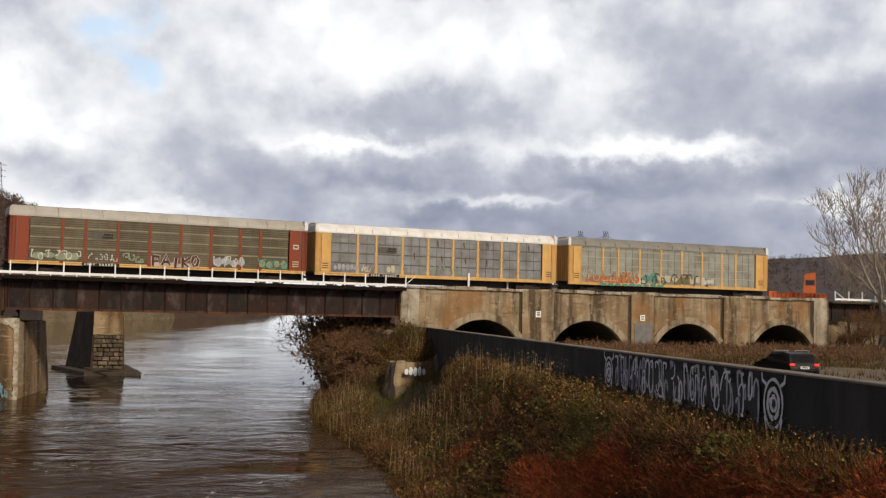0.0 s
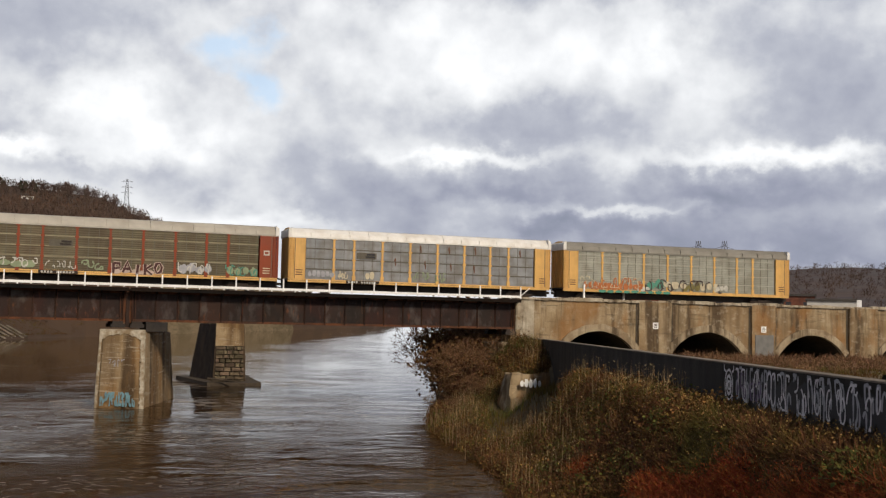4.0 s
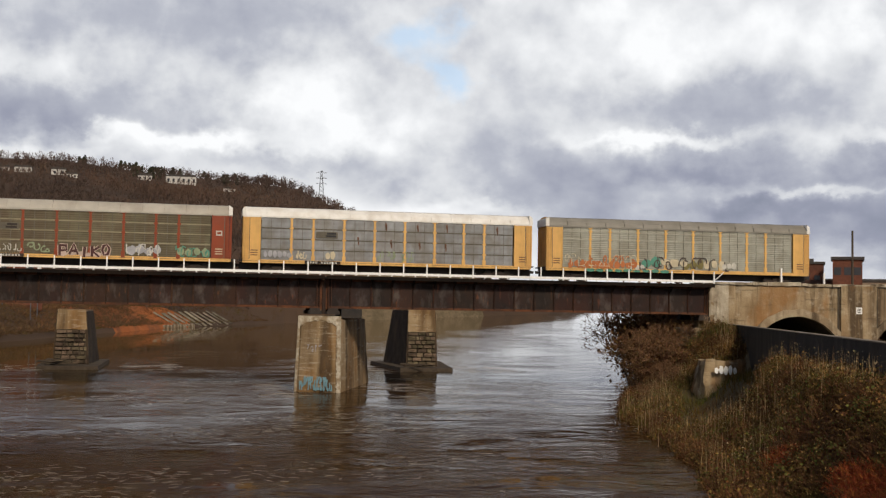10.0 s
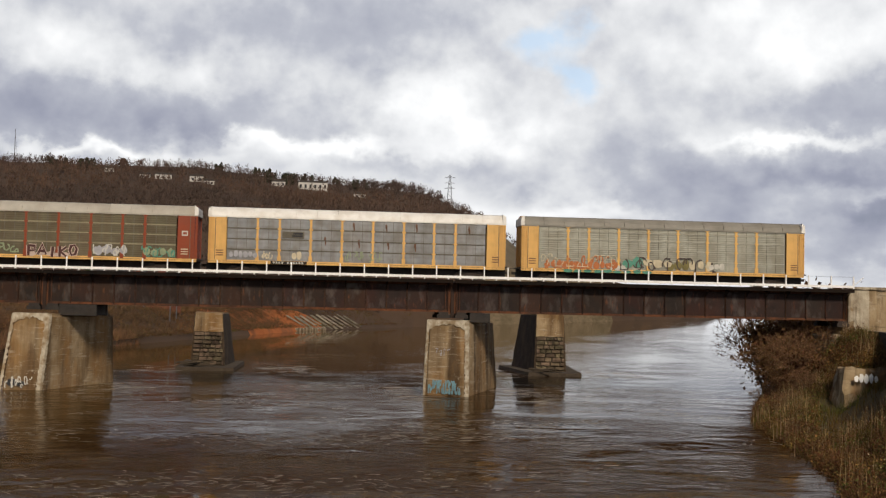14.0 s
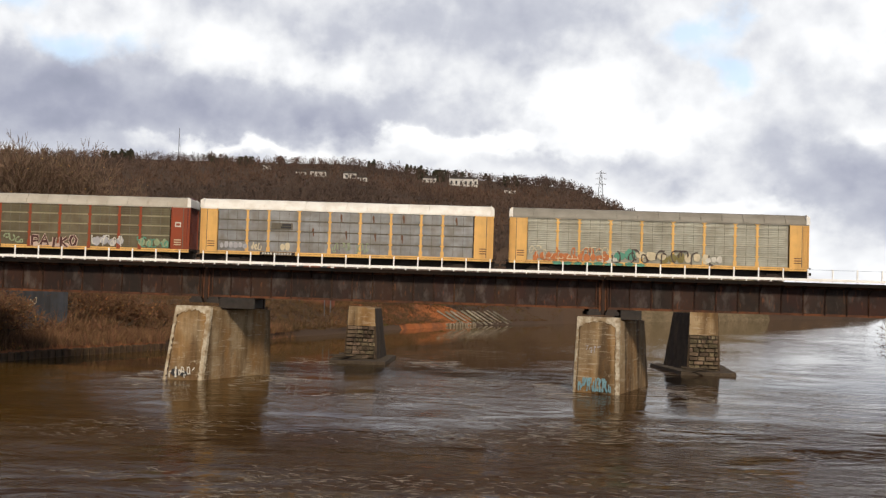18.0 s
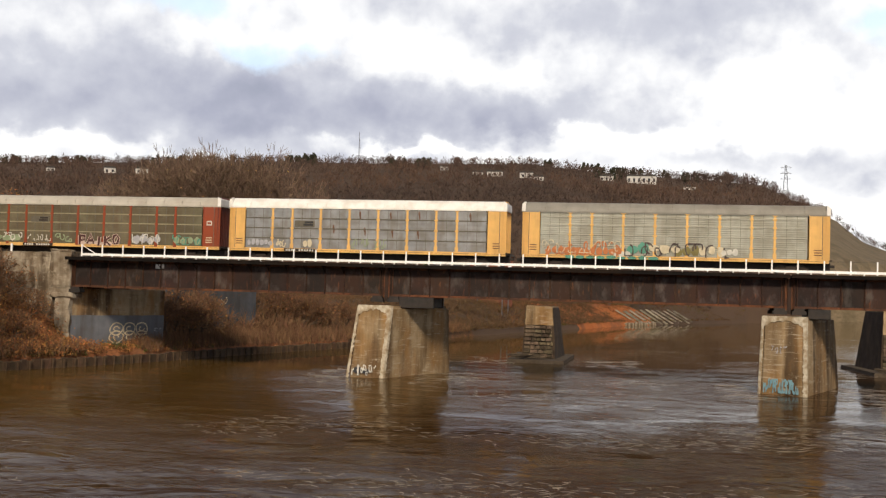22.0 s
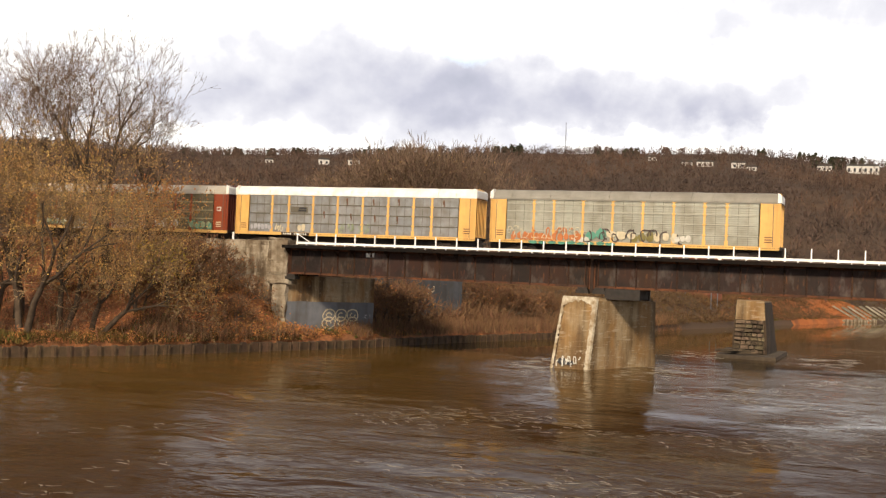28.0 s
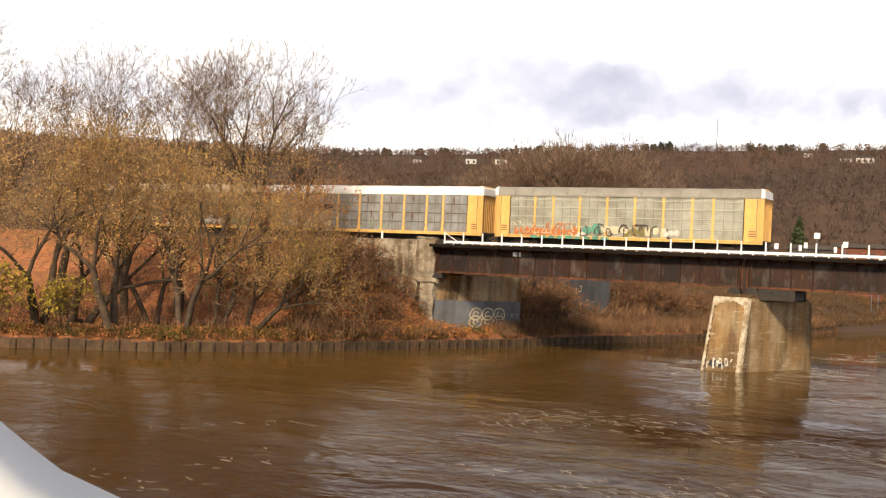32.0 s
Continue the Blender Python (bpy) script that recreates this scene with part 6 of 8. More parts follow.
def limb(V, Fs, p, q, r0, r1, n):
    d = (q - p).normalized()
    u = d.orthogonal().normalized()
    w = d.cross(u)
    b = len(V)
    for c, r in ((p, r0), (q, r1)):
        for k in range(n):
            a = k * 6.2832 / n
            V.append(c + u * (math.cos(a) * r) + w * (math.sin(a) * r))
    for k in range(n):
        Fs.append((b + k, b + (k + 1) % n, b + n + (k + 1) % n, b + n + k))


def tree(x, y, height, seed, label, spread=0.55, rise=0.35, bark=None, twig=None, leaf=None, leaves=0, leaf_zone=(0.3, 0.9), lean=(0, 0), first=0.28, leaf_size=0.13, fork=1, z=None, group="", girth=1.0, fine=1.0):
    """Trunk and limbs that fork again and again; a thin crown of twigs, with leaves where it still has them."""
    bark, twig = bark or BARK, twig or TWIG
    rng = random.Random(seed)
    z = land(x, y)[0] - 0.15 if z is None else z
    t = thing("tree", (x, y, z), label, "tree", group)
    TV, TF, CV, CF, tips = [], [], [], [], []

    last = 8 if height > 24 else 7 if height > 12 or fork < 3 else 6 if height > 5 else 5
    low_fork = first < 0.15

    def bough(p, d, length, r, depth):
        """One stretch of wood that bends upwards, throws side shoots and splits at its end."""
        n = 3 if depth < 2 else 2 if depth < last - 1 else 1
        for k in range(n):
            q = p + d * (length / n)
            r2 = r * (0.90 if depth < 2 else 0.84)
            if r > 0.032 and depth < 5:
                limb(TV, TF, p, q, r, r2, 7 if depth == 0 else 5 if depth < 3 else 4)
            else:
                limb(CV, CF, p, q, max(r, 0.016) * fine, max(r2, 0.009) * fine, 3)
            if depth and depth < last and rng.random() < 0.55:
                side = Vector((rng.gauss(0, 1), rng.gauss(0, 1), rng.gauss(0.2, 0.5))).normalized()
                bough(q, (d * 0.55 + side * 0.75 + Vector((0, 0, rise * 0.35))).normalized(), length * rng.uniform(0.4, 0.6), r2 * 0.42, min(last, depth + 2))
            p, r = q, r2
            d = (twist(d, rng, 0.10 + 0.02 * depth) + Vector((0, 0, rise * 0.10))).normalized()
        if depth >= last:
            tips.append(p.copy())
            return
        if depth >= last - 2:
            tips.append(p.copy())
        kids = 3 if rng.random() < (0.45 if depth < 3 else 0.22) else 2
        u = d.orthogonal().normalized()
        turn0 = rng.uniform(0, 6.283)
        for j in range(kids):
            a = turn0 + j * 6.283 / kids + rng.gauss(0, 0.3)
            w = (u * math.cos(a) + d.cross(u) * math.sin(a)).normalized()
            ang = (0.26 + 0.52 * spread) * rng.uniform(0.55, 1.2)
            nd = (d * math.cos(ang) + w * math.sin(ang) + Vector((0, 0, rise * 0.22))).normalized()
            bough(p, nd, length * rng.uniform(0.66, 0.88), r * rng.uniform(0.60, 0.78), depth + 1)

    for f in range(fork):
        a = f * 2.4 + seed
        out = 0.30 if fork > 1 else 0.0
        d = Vector((lean[0] + out * math.cos(a), lean[1] + out * math.sin(a), 1)).normalized()
        bough(Vector((out * 0.8 * math.cos(a), out * 0.8 * math.sin(a), 0)), d, height * (0.14 if low_fork else 0.24) * rng.uniform(0.85, 1.1), (height * 0.0125 / (fork ** 0.4) + 0.03) * girth, 0)
    # to its true height
    grown = height / max(p.z for p in tips)
    for pool_ in (TV, CV, tips):
        for v in pool_:
            v *= grown
    limb(TV, TF, Vector((0, 0, -0.3)), Vector((0, 0, 0.35)), height * 0.02 + 0.05, height * 0.013 + 0.03, 7)
    o = new("trunk", mesh_of("trunk", TV, TF, bark, True))
    o.parent = t
    o = new("crown", mesh_of("crown", CV, CF, twig))
    o.parent = t
    tagged(o, "bare fine twigs")
    if leaf and leaves:
        low, high = leaf_zone
        top = max(p.z for p in tips)
        pool = [p for p in tips if low * top <= p.z <= high * top] or tips
        spots = []
        for _ in range(leaves):
            p = rng.choice(pool)
            spots.append((p.x + rng.gauss(0, 0.28), p.y + rng.gauss(0, 0.28), p.z + rng.gauss(0, 0.24)))
        V, Fs = flakes(spots, seed, leaf_size)
        o = new("leaves", mesh_of("leaves", V, Fs, leaf))
        o.parent = t
        tagged(o, "thin autumn leaves")
    return t


def at(az, d):
    return d * math.sin(radians(az)), d * math.cos(radians(az))


def stand(rows, uniques, grow):
    """A stand of alike trees: a few grown one by one, the rest copied from them, turned and scaled."""
    made = []
    for i, (x, y, h) in enumerate(rows):
        if i < uniques:
            made.append((grow(x, y, h, i), h))
        else:
            src, h0 = made[i % uniques]
            s = h / h0
            copy_thing(src, Matrix.Translation((x, y, land(x, y)[0] - 0.15)) @ Matrix.Rotation(i * 2.1, 4, "Z") @ Matrix.Scale(s, 4))


def left_trees():
    tall = "tall bare grey-brown tree on the railway embankment"
    olive = "leaning bank tree with thin olive-yellow autumn leaves"
    rows = [(*at(az, d), h) for az, d, h in [(-47.3, 114, 29.2), (-41.8, 115, 28.0), (-37.9, 116, 27.4), (-50.5, 112, 29.5), (-44.4, 118, 28.5), (-40.0, 121, 27.0), (-54.5, 110, 29.5), (-36.2, 122, 21)]]
    stand(rows, 4, lambda x, y, h, i: tree(x, y, h, 10 + i, tall, 0.30, 0.50, first=0.22, group="bare trees on the embankment", girth=1.5, leaf=LEAF_OLIVE, leaves=700, leaf_zone=(0.15, 0.5), leaf_size=0.10))
    rows = [(*at(az, d), h) for az, d, h in [(-44.8, 99.5, 20), (-41.5, 102, 20), (-38.3, 105, 13.5), (-48.3, 101, 21), (-51.8, 104, 20), (-43.0, 108, 18), (-46.4, 107, 19), (-54.5, 106, 19), (-39.9, 109, 16)]]
    lean = (-0.12, 0.15, 0.50, -0.1)
    stand(rows, 4, lambda x, y, h, i: tree(x, y, h, 40 + i, olive, 0.60, 0.34, twig=TWIG_TAN, fine=0.6, leaf=LEAF_OLIVE, leaves=8200, leaf_zone=(0.25, 1.0), lean=(lean[i], 0), first=0.05, fork=2, group="bank trees with olive leaves", leaf_size=0.054, girth=0.95))
    rows = [(*at(az, d), h) for az, d, h in [(-46.9, 99, 5.0), (-50.5, 99, 6.0)]]
    stand(rows, 1, lambda x, y, h, i: tree(x, y, h, 60 + i, "small tree with bright yellow leaves on the slope", 0.6, 0.3, leaf=LEAF_YELLOW, leaves=1500, leaf_zone=(0.3, 1.0), first=0.2, leaf_size=0.12, group="small yellow trees"))
    tree(*at(-35.3, 117), 12, 66, "orange-brown leafed tree beside the track", 0.6, 0.3, leaf=LEAF_ORANGE, leaves=1600)
    tree(*at(-35.0, 111.5), 6.5, 67, "small yellow-leafed shrub beside the abutment", 0.6, 0.3, leaf=LEAF_YELLOW, leaves=1300, first=0.1, leaf_size=0.12)
    # twiggy shrubs against the abutment and along the bank
    rows = [(*at(az, d), h) for az, d, h in [(-34.2, 116, 6.0), (-35.4, 113, 6.0), (-36.4, 109, 5.5), (-33.0, 115, 4.5), (-31.9, 113, 3.2), (-33.4, 119, 5.8), (-32.4, 119.5, 4.8), (-31.3, 117.5, 3.6), (-23.46, 135.5, 6.0), (-24.6, 131.5, 5.0), (-23.6, 139, 6.0), (-25.5, 150, 8.0), (-23.0, 156, 8.0), (-24.3, 146, 7.0), (-23.5, 143, 6.0), (-19.9, 161, 7.5), (-19.0, 165, 7.0), (-24.0, 138, 5.0), (-21.9, 140, 2.0), (-18.2, 162, 6.0), (-17.2, 166, 6.0), (-16.2, 170, 5.5)]]
    stand(rows, 3, lambda x, y, h, i: tree(x, y, h, 80 + i, "tangled leafless shrub on the far bank", 0.75, 0.25, twig=SHRUB_TWIG, first=0.05, fork=3, leaf=LEAF_ORANGE, leaves=160, leaf_size=0.10, group="leafless bank shrubs"))
    # far side of the track, seen over the train
    rows = [(*at(az, d), h) for az, d, h in [(-23.6, 172, 28), (-22.6, 176, 29), (-21.6, 174, 27.5), (-24.8, 170, 27), (-20.9, 178, 26), (-25.7, 174, 24), (-24.2, 178, 28.5)]]
    stand(rows, 2, lambda x, y, h, i: tree(x, y, h, 100 + i, "dense upright brown tree behind the track", 0.38, 0.8, fine=1.4, first=0.05, fork=3, group="upright trees behind the track", leaf=LEAF_OLIVE, leaves=200))
    rows = [(*at(az, d), h) for az, d, h in [(-31.8, 185, 20), (-33.6, 180, 21), (-30.3, 190, 19), (-28.6, 200, 18), (-27.2, 196, 17), (-35.0, 186, 20), (-26.0, 205, 17)]]
    stand(rows, 2, lambda x, y, h, i: tree(x, y, h, 110 + i, "golden brown tree behind the track", 0.55, 0.4, leaf=LEAF_ORANGE, leaves=1800, first=0.1, leaf_size=0.16, group="golden trees behind the track"))


def right_trees():
    rows = [(*at(az, d), h) for az, d, h in [(47.9, 150, 23), (49.2, 147, 20), (46.8, 156, 13)]]
    stand(rows, 2, lambda x, y, h, i: tree(x, y, h, 130 + i, "bare pale-barked tree beyond the viaduct", 0.18, 0.75, bark=BARK_PALE, twig=TWIG_PALE, first=0.1, group="bare pale trees", z=4.8, fork=2))
    # low growth round the river bank under the bridge
    rows = [(39.5, 97, 2.6), (44.0, 113, 8.5), (47.0, 119, 9.5), (50.5, 124, 9.5), (53.0, 131, 4.5), (57.5, 140, 4.0), (41.5, 100, 5.5), (47.5, 112, 9.0), (52, 118, 9.5), (62, 152, 4.5), (67, 168, 4.5), (73, 184, 5.0), (79, 198, 5.0), (43.0, 102.6, 2.2), (36.0, 90.0, 1.8), (40.0, 102.5, 5.5), (42.5, 108, 7.0), (45.0, 106.0, 6.5), (39.0, 92.0, 2.6), (38.2, 100, 2.2), (41.0, 96.5, 3.4), (106, 99, 5.0), (110, 100, 6.0), (114, 98, 5.5), (103, 97, 2.6), (118, 100, 6.0), (112, 95, 4.0)]
    stand(rows, 4, lambda x, y, h, i: tree(x, y, h, 150 + i, "dark thicket with withered leaves on the river bank", 0.5, 0.3, twig=SHRUB_TWIG, first=0.02, fork=3, leaf=LEAF_OCHRE if i % 2 else LEAF_DULL, leaves=2600, leaf_zone=(0.05, 1.0), leaf_size=0.075, group="thickets on the right bank"))


LEAF_WITHER = mat("withered_leaves", (0.20, 0.125, 0.040), (0.34, 0.22, 0.075), 0.5, 0.9, bump=0.0, island=0.5)
LEAF_LITTER = mat("fallen_orange_leaves", (0.36, 0.135, 0.045), (0.66, 0.30, 0.12), 0.8, 0.85, c=(0.20, 0.085, 0.040), cscale=0.4, camt=0.6, bump=0.0, island=0.5)
LEAF_OCHRE = mat("ochre_weed_leaves", (0.145, 0.075, 0.018), (0.27, 0.155, 0.043), 0.5, 0.9, c=(0.055, 0.030, 0.010), cscale=0.55, camt=0.85, bump=0.0, island=0.5)
LEAF_MOSS = mat("mossy_weed_leaves", (0.055, 0.062, 0.012), (0.11, 0.115, 0.025), 0.5, 0.9, bump=0.0, island=0.4)
LEAF_RED = mat("rust_red_leaves", (0.20, 0.044, 0.011), (0.34, 0.085, 0.022), 0.5, 0.9, c=(0.14, 0.04, 0.014), cscale=0.7, camt=0.7, bump=0.0, island=0.5)
LEAF_DULL = mat("dull_brown_leaves", (0.092, 0.043, 0.015), (0.165, 0.080, 0.028), 0.5, 0.85, c=(0.045, 0.026, 0.012), cscale=0.5, camt=0.8, bump=0.0, island=0.4)


def bank_weeds():
    rng = random.Random(77)
    brown, green, stalk, seeds, behind, tall, wall, rank = [], [], [], [], [], [], [], []
    heap = {"brown": [], "red": [], "olive": [], "rust": []}
    for _ in range(30000):
        y = 6 + 97 * rng.random() ** 1.15
        x0, x1 = ip(RIGHT_SHORE, y) - 0.2, wall_x(y) - 0.35
        x = rng.uniform(x0, x1)
        az, d = math.degrees(math.atan2(x, y)), math.hypot(x, y)
        z = land(x, y)[0]
        g = noise.noise(Vector((x / 6, y / 6, 8.0)))
        g2 = noise.noise(Vector((x / 3, y / 3, 2.0)))
        clear = 23.3 < az < 27.6 and 66 < y < 89
        # rust-red brush on the low near slope
        near = 7.3 - z > (0.120 + 0.03 * g + 0.012 * g2) * d and x > x0 + 3.0 + 2 * g
        if rng.random() < (0.42 if d < 64 else 0.22) and not clear:
            kind = "red" if near else "olive" if g2 > 0.22 else "rust" if g2 < -0.22 or x - x0 < 2.0 else "brown"
            heap[kind].append((x, y, z))
        if clear and rng.random() < 0.75:
            continue
        if x1 - x < 1.6 and d > 52 and rng.random() < 0.5:
            wall.append((x, y, z))
            if d < 48 and rng.random() < 0.25:
                heap["olive" if g2 > 0 else "brown"].append((x, y, z + 0.1))
        if near or d < 50 or rng.random() < 0.5:
            continue
        (green if g > 0.20 and rng.random() < 0.75 else rank if g2 > 0.12 else brown).append((x, y, z))
        if rng.random() < 0.045 * (1 + 2 * (g2 > 0.05)) and not clear:
            stalk.append((x, y, z))
            tall.append((x, y, z, rng.uniform(0.9, 1.9)))
    for _ in range(420):
        y = 14 + 36 * rng.random() ** 1.4
        x = wall_x(y) - rng.uniform(0.3, 2.2)
        heap[rng.choice(("brown", "brown", "olive", "rust"))].append((x, y, land(x, y)[0]))
    for x, y, z, h in tall:
        for k in range(2):
            seeds.append((x + rng.gauss(0, 0.12), y + rng.gauss(0, 0.12), z + h * rng.uniform(0.75, 1.0)))
    for _ in range(9000):
        y = rng.uniform(20, 103.6)
        x = wall_x(y) + 0.5 + rng.random() ** 1.5 * 70
        if 32 < math.degrees(math.atan2(x, y)) < 60 and not (y < 60 and x < 62 and rng.random() < 0.8):
            behind.append((x, y, land(x, y)[0]))
    for _ in range(5000):
        y = rng.uniform(103, 200)
        x = ip(RIGHT_SHORE, y) + rng.random() ** 1.4 * 16
        if y > 109.5 or x < 45:
            behind.append((x, y, land(x, y)[0]))
    stuff("dry_weeds", *blades(brown, 1, 5, (0.2, 0.75), 0.024, 0.6, 0.3), WEED_BROWN, "dense brown dry weeds on the right bank", "weeds")
    stuff("rank_weeds", *blades(rank, 2, 5, (0.3, 0.9), 0.026, 0.5, 0.25), WEED_OLIVE, "taller olive-brown weeds in clumps", "weeds")
    stuff("green_grass", *blades(green, 3, 8, (0.25, 0.8), 0.03, 0.7, 0.2), WEED_GREEN, "patches of olive green grass", "grass")
    stuff("wall_weeds", *blades(wall, 8, 5, (0.3, 0.8), 0.028, 0.5, 0.25), WEED_BROWN, "tall weeds along the foot of the flood wall", "weeds")
    stuff("dead_stalks", *blades(stalk, 4, 3, (0.9, 2.0), 0.022, 0.12, 0.3), STALK, "tall pale dead weed stalks", "weeds")
    stuff("seed_heads", *flakes(seeds, 5, 0.042), SEED, "pale tufted seed heads on the stalks", "weeds")
    stuff("far_weeds", *blades(behind, 6, 7, (0.15, 0.5), 0.04, 0.7, 0.3), WEED_BROWN, "brown weeds behind the flood wall", "weeds")
    hedge = []
    for _ in range(900):
        y = rng.uniform(70, 103.2)
        x = wall_x(y) + 1.0 + rng.random() * 62
        if y < 103.2 - 0.5 * max(0, 60 - x) or x > 60:
            hedge.append((x, y, land(x, y)[0]))
    stuff("viaduct_brush", *mounds(hedge, 29, 60, 0.45, 1.15, 0.026), SHRUB_TWIG, "reddish brown brush along the foot of the viaduct", "brush")
    stuff("red_brush", *mounds(heap["red"], 21, 200, 0.45, 1.15, 0.009, (0.74, 0.97)), WEED_RED, "rust-red low brush in the foreground", "brush")
    stuff("brown_bushes", *mounds(heap["brown"], 22, 60, 0.35, 1.1, 0.015, (0.68, 0.95)), WEED_BROWN, "low brown bushes on the right bank", "bushes")
    stuff("olive_bushes", *mounds(heap["olive"], 23, 60, 0.35, 1.1, 0.016, (0.68, 0.95)), WEED_OLIVE, "low olive-yellow bushes on the right bank", "bushes")
    stuff("rust_bushes", *mounds(heap["rust"], 24, 45, 0.5, 1.2, 0.018, (0.6, 0.95)), WEED_RUST, "low reddish brown bushes at the water", "bushes")
    far = [p for p in heap["brown"] + heap["olive"] + heap["rust"] if math.hypot(p[0], p[1]) > 44]
    for seed, (name, m, label) in enumerate((("ochre_leaf_clumps", LEAF_OCHRE, "low clumps with withered ochre leaves on the bank"), ("brown_leaf_clumps", LEAF_DULL, "low clumps with dull brown leaves on the bank"),
                                             ("green_leaf_clumps", LEAF_MOSS, "low clumps with olive green leaves on the bank"))):
        pick = [p for i, p in enumerate(far) if (noise.noise(Vector((p[0] / 4.5, p[1] / 4.5, 1.0))) + 0.25 * math.sin(i * 1.7) > 0.12) == (seed == 0) and (seed < 2) and i % 2 == 0 or seed == 2 and i % 9 == 0]
        if seed == 2:
            gx, gy = at(42.6, 29.0)
            pick += [(gx + rng.gauss(0, 0.7), gy + rng.gauss(0, 0.8), land(gx, gy)[0]) for _ in range(26)]
        stuff(name, *leafy(pick, 61 + 3 * seed, 64, 0.35, 1.05, 0.068), m, label, "weeds")
    stuff("red_leaf_clumps", *leafy([p for i, p in enumerate(heap["red"]) if i % 2 == 0], 75, 110, 0.4, 1.1, 0.026), LEAF_RED, "rust-red leaves on the low foreground brush", "brush")
    leaf = [(x + rng.gauss(0, 0.5), y + rng.gauss(0, 0.5), z + rng.uniform(0.4, 1.1)) for x, y, z in heap["olive"] + heap["rust"] + heap["brown"] for _ in range(2)]
    stuff("weed_leaves", *flakes(leaf, 7, 0.030), LEAF_WITHER, "small withered yellow leaves among the weeds", "leaves")
    # far bank: litter, tufts and fallen sticks
    litter, tuft, low = [], [], []
    for _ in range(26000):
        y = rng.uniform(45, 118)
        x = ip(LEFT_SHORE, y) - 0.5 - rng.random() ** 1.2 * 42
        if abs(y - 106) < 5.2 or x < -118 or y > 104 and x > -58:
            continue
        z = land(x, y)[0]
        litter.append((x, y, z + 0.04))
        u = ip(LEFT_SHORE, y) - x
        if u < 4.5 and y > 84 and rng.random() < 0.35:
            low.append((x, y, z))
        if u < 5 and rng.random() < 0.75:
            tuft.append((x, y, z))
        elif rng.random() < 0.04:
            low.append((x, y, z))
    for _ in range(9000):
        y = rng.uniform(110, 212)
        x = ip(LEFT_SHORE, y) - 0.5 - rng.random() ** 1.3 * 30
        low.append((x, y, land(x, y)[0]))
    for _ in range(7000):
        y = rng.uniform(205, 470)
        x = ip(LEFT_SHORE, y) - rng.random() * 30
        tuft.append((x, y, land(x, y)[0]))
    brush = []
    slope = []
    for _ in range(430):
        y = rng.uniform(90, 104)
        x = ip(LEFT_SHORE, y) - 1.0 - rng.random() * 20
        slope.append((x, y, land(x, y)[0]))
    edge = []
    for _ in range(900):
        y = rng.uniform(55, 122)
        x = ip(LEFT_SHORE, y) - 0.5 - rng.random() ** 1.4 * 6.0
        edge.append((x, y, land(x, y)[0] - 0.1))
    for k, (name, m, label) in enumerate((("bank_ochre_clumps", LEAF_OCHRE, "ochre weeds hanging over the bulkhead"), ("bank_orange_clumps", LEAF_ORANGE, "orange-brown weeds along the bulkhead"), ("bank_green_clumps", LEAF_MOSS, "olive green weeds along the bulkhead"))):
        stuff(name, *leafy(edge[k * 300:k * 300 + 300] if k < 2 else edge[600:750], 90 + 2 * k, 60, 0.35, 0.9, 0.075), m, label, "weeds")
    stuff("slope_brush", *mounds(slope, 26, 50, 0.5, 1.3, 0.03), SHRUB_TWIG, "tangled brown brush before the far abutment", "brush")
    stuff("slope_leaves", *flakes([(x + rng.gauss(0, 0.6), y + rng.gauss(0, 0.6), z + rng.uniform(0.2, 1.1)) for x, y, z in slope for _ in range(26)], 27, 0.11), LEAF_ORANGE, "orange leaves caught in the brush", "leaves")
    for k in range(5200):
        y = rng.uniform(120, 335) if k < 1500 else rng.uniform(118, 215) if k < 3400 else rng.uniform(140, 300)
        u = rng.random() ** 1.2 * (26 if k < 1500 else 40 if k < 3400 else 75)
        if y < 158:
            u += 8.0 * sstep(158, 146, y)
        x = ip(LEFT_SHORE, y) - 0.8 - u
        if y < 150 and x > -62 + 0.432 * (y - 133):
            continue
        brush.append((x, y, land(x, y)[0] - 0.2))
    thick = []
    for _ in range(170):
        x, y = at(rng.uniform(-27, -18.5), rng.uniform(150, 171))
        thick.append((x, y, land(x, y)[0] - 0.3))
    stuff("tall_brush", *mounds(thick, 28, 110, 2.2, 4.2, 0.05), SHRUB_TWIG, "tall reddish brush under the trees behind the track", "brush")
    stuff("upstream_brush", *mounds(brush, 25, 44, 0.9, 2.1, 0.05), BANK_BRUSH, "reddish brown brush along the bank upstream", "brush")
    stuff("fallen_leaves", *flakes(litter, 11, 0.12), LEAF_LITTER, "carpet of fallen orange leaves on the slope", "leaves")
    stuff("bank_grass_tufts", *blades(tuft, 12, 6, (0.2, 0.7), 0.04, 0.7, 0.3), WEED_BROWN, "brown grass tufts along the bulkhead", "grass")
    stuff("bank_brambles", *blades(low, 13, 9, (0.4, 1.8), 0.04, 0.8, 0.4), SHRUB_TWIG, "reddish brambles on the far bank", "brambles")


LONG_HOUSE, SMALL_HOUSE, PALE_HOUSE = "long white flat-roofed house on the wooded hill", "small white house on the wooded hill", "low pale house half hidden by the woods"
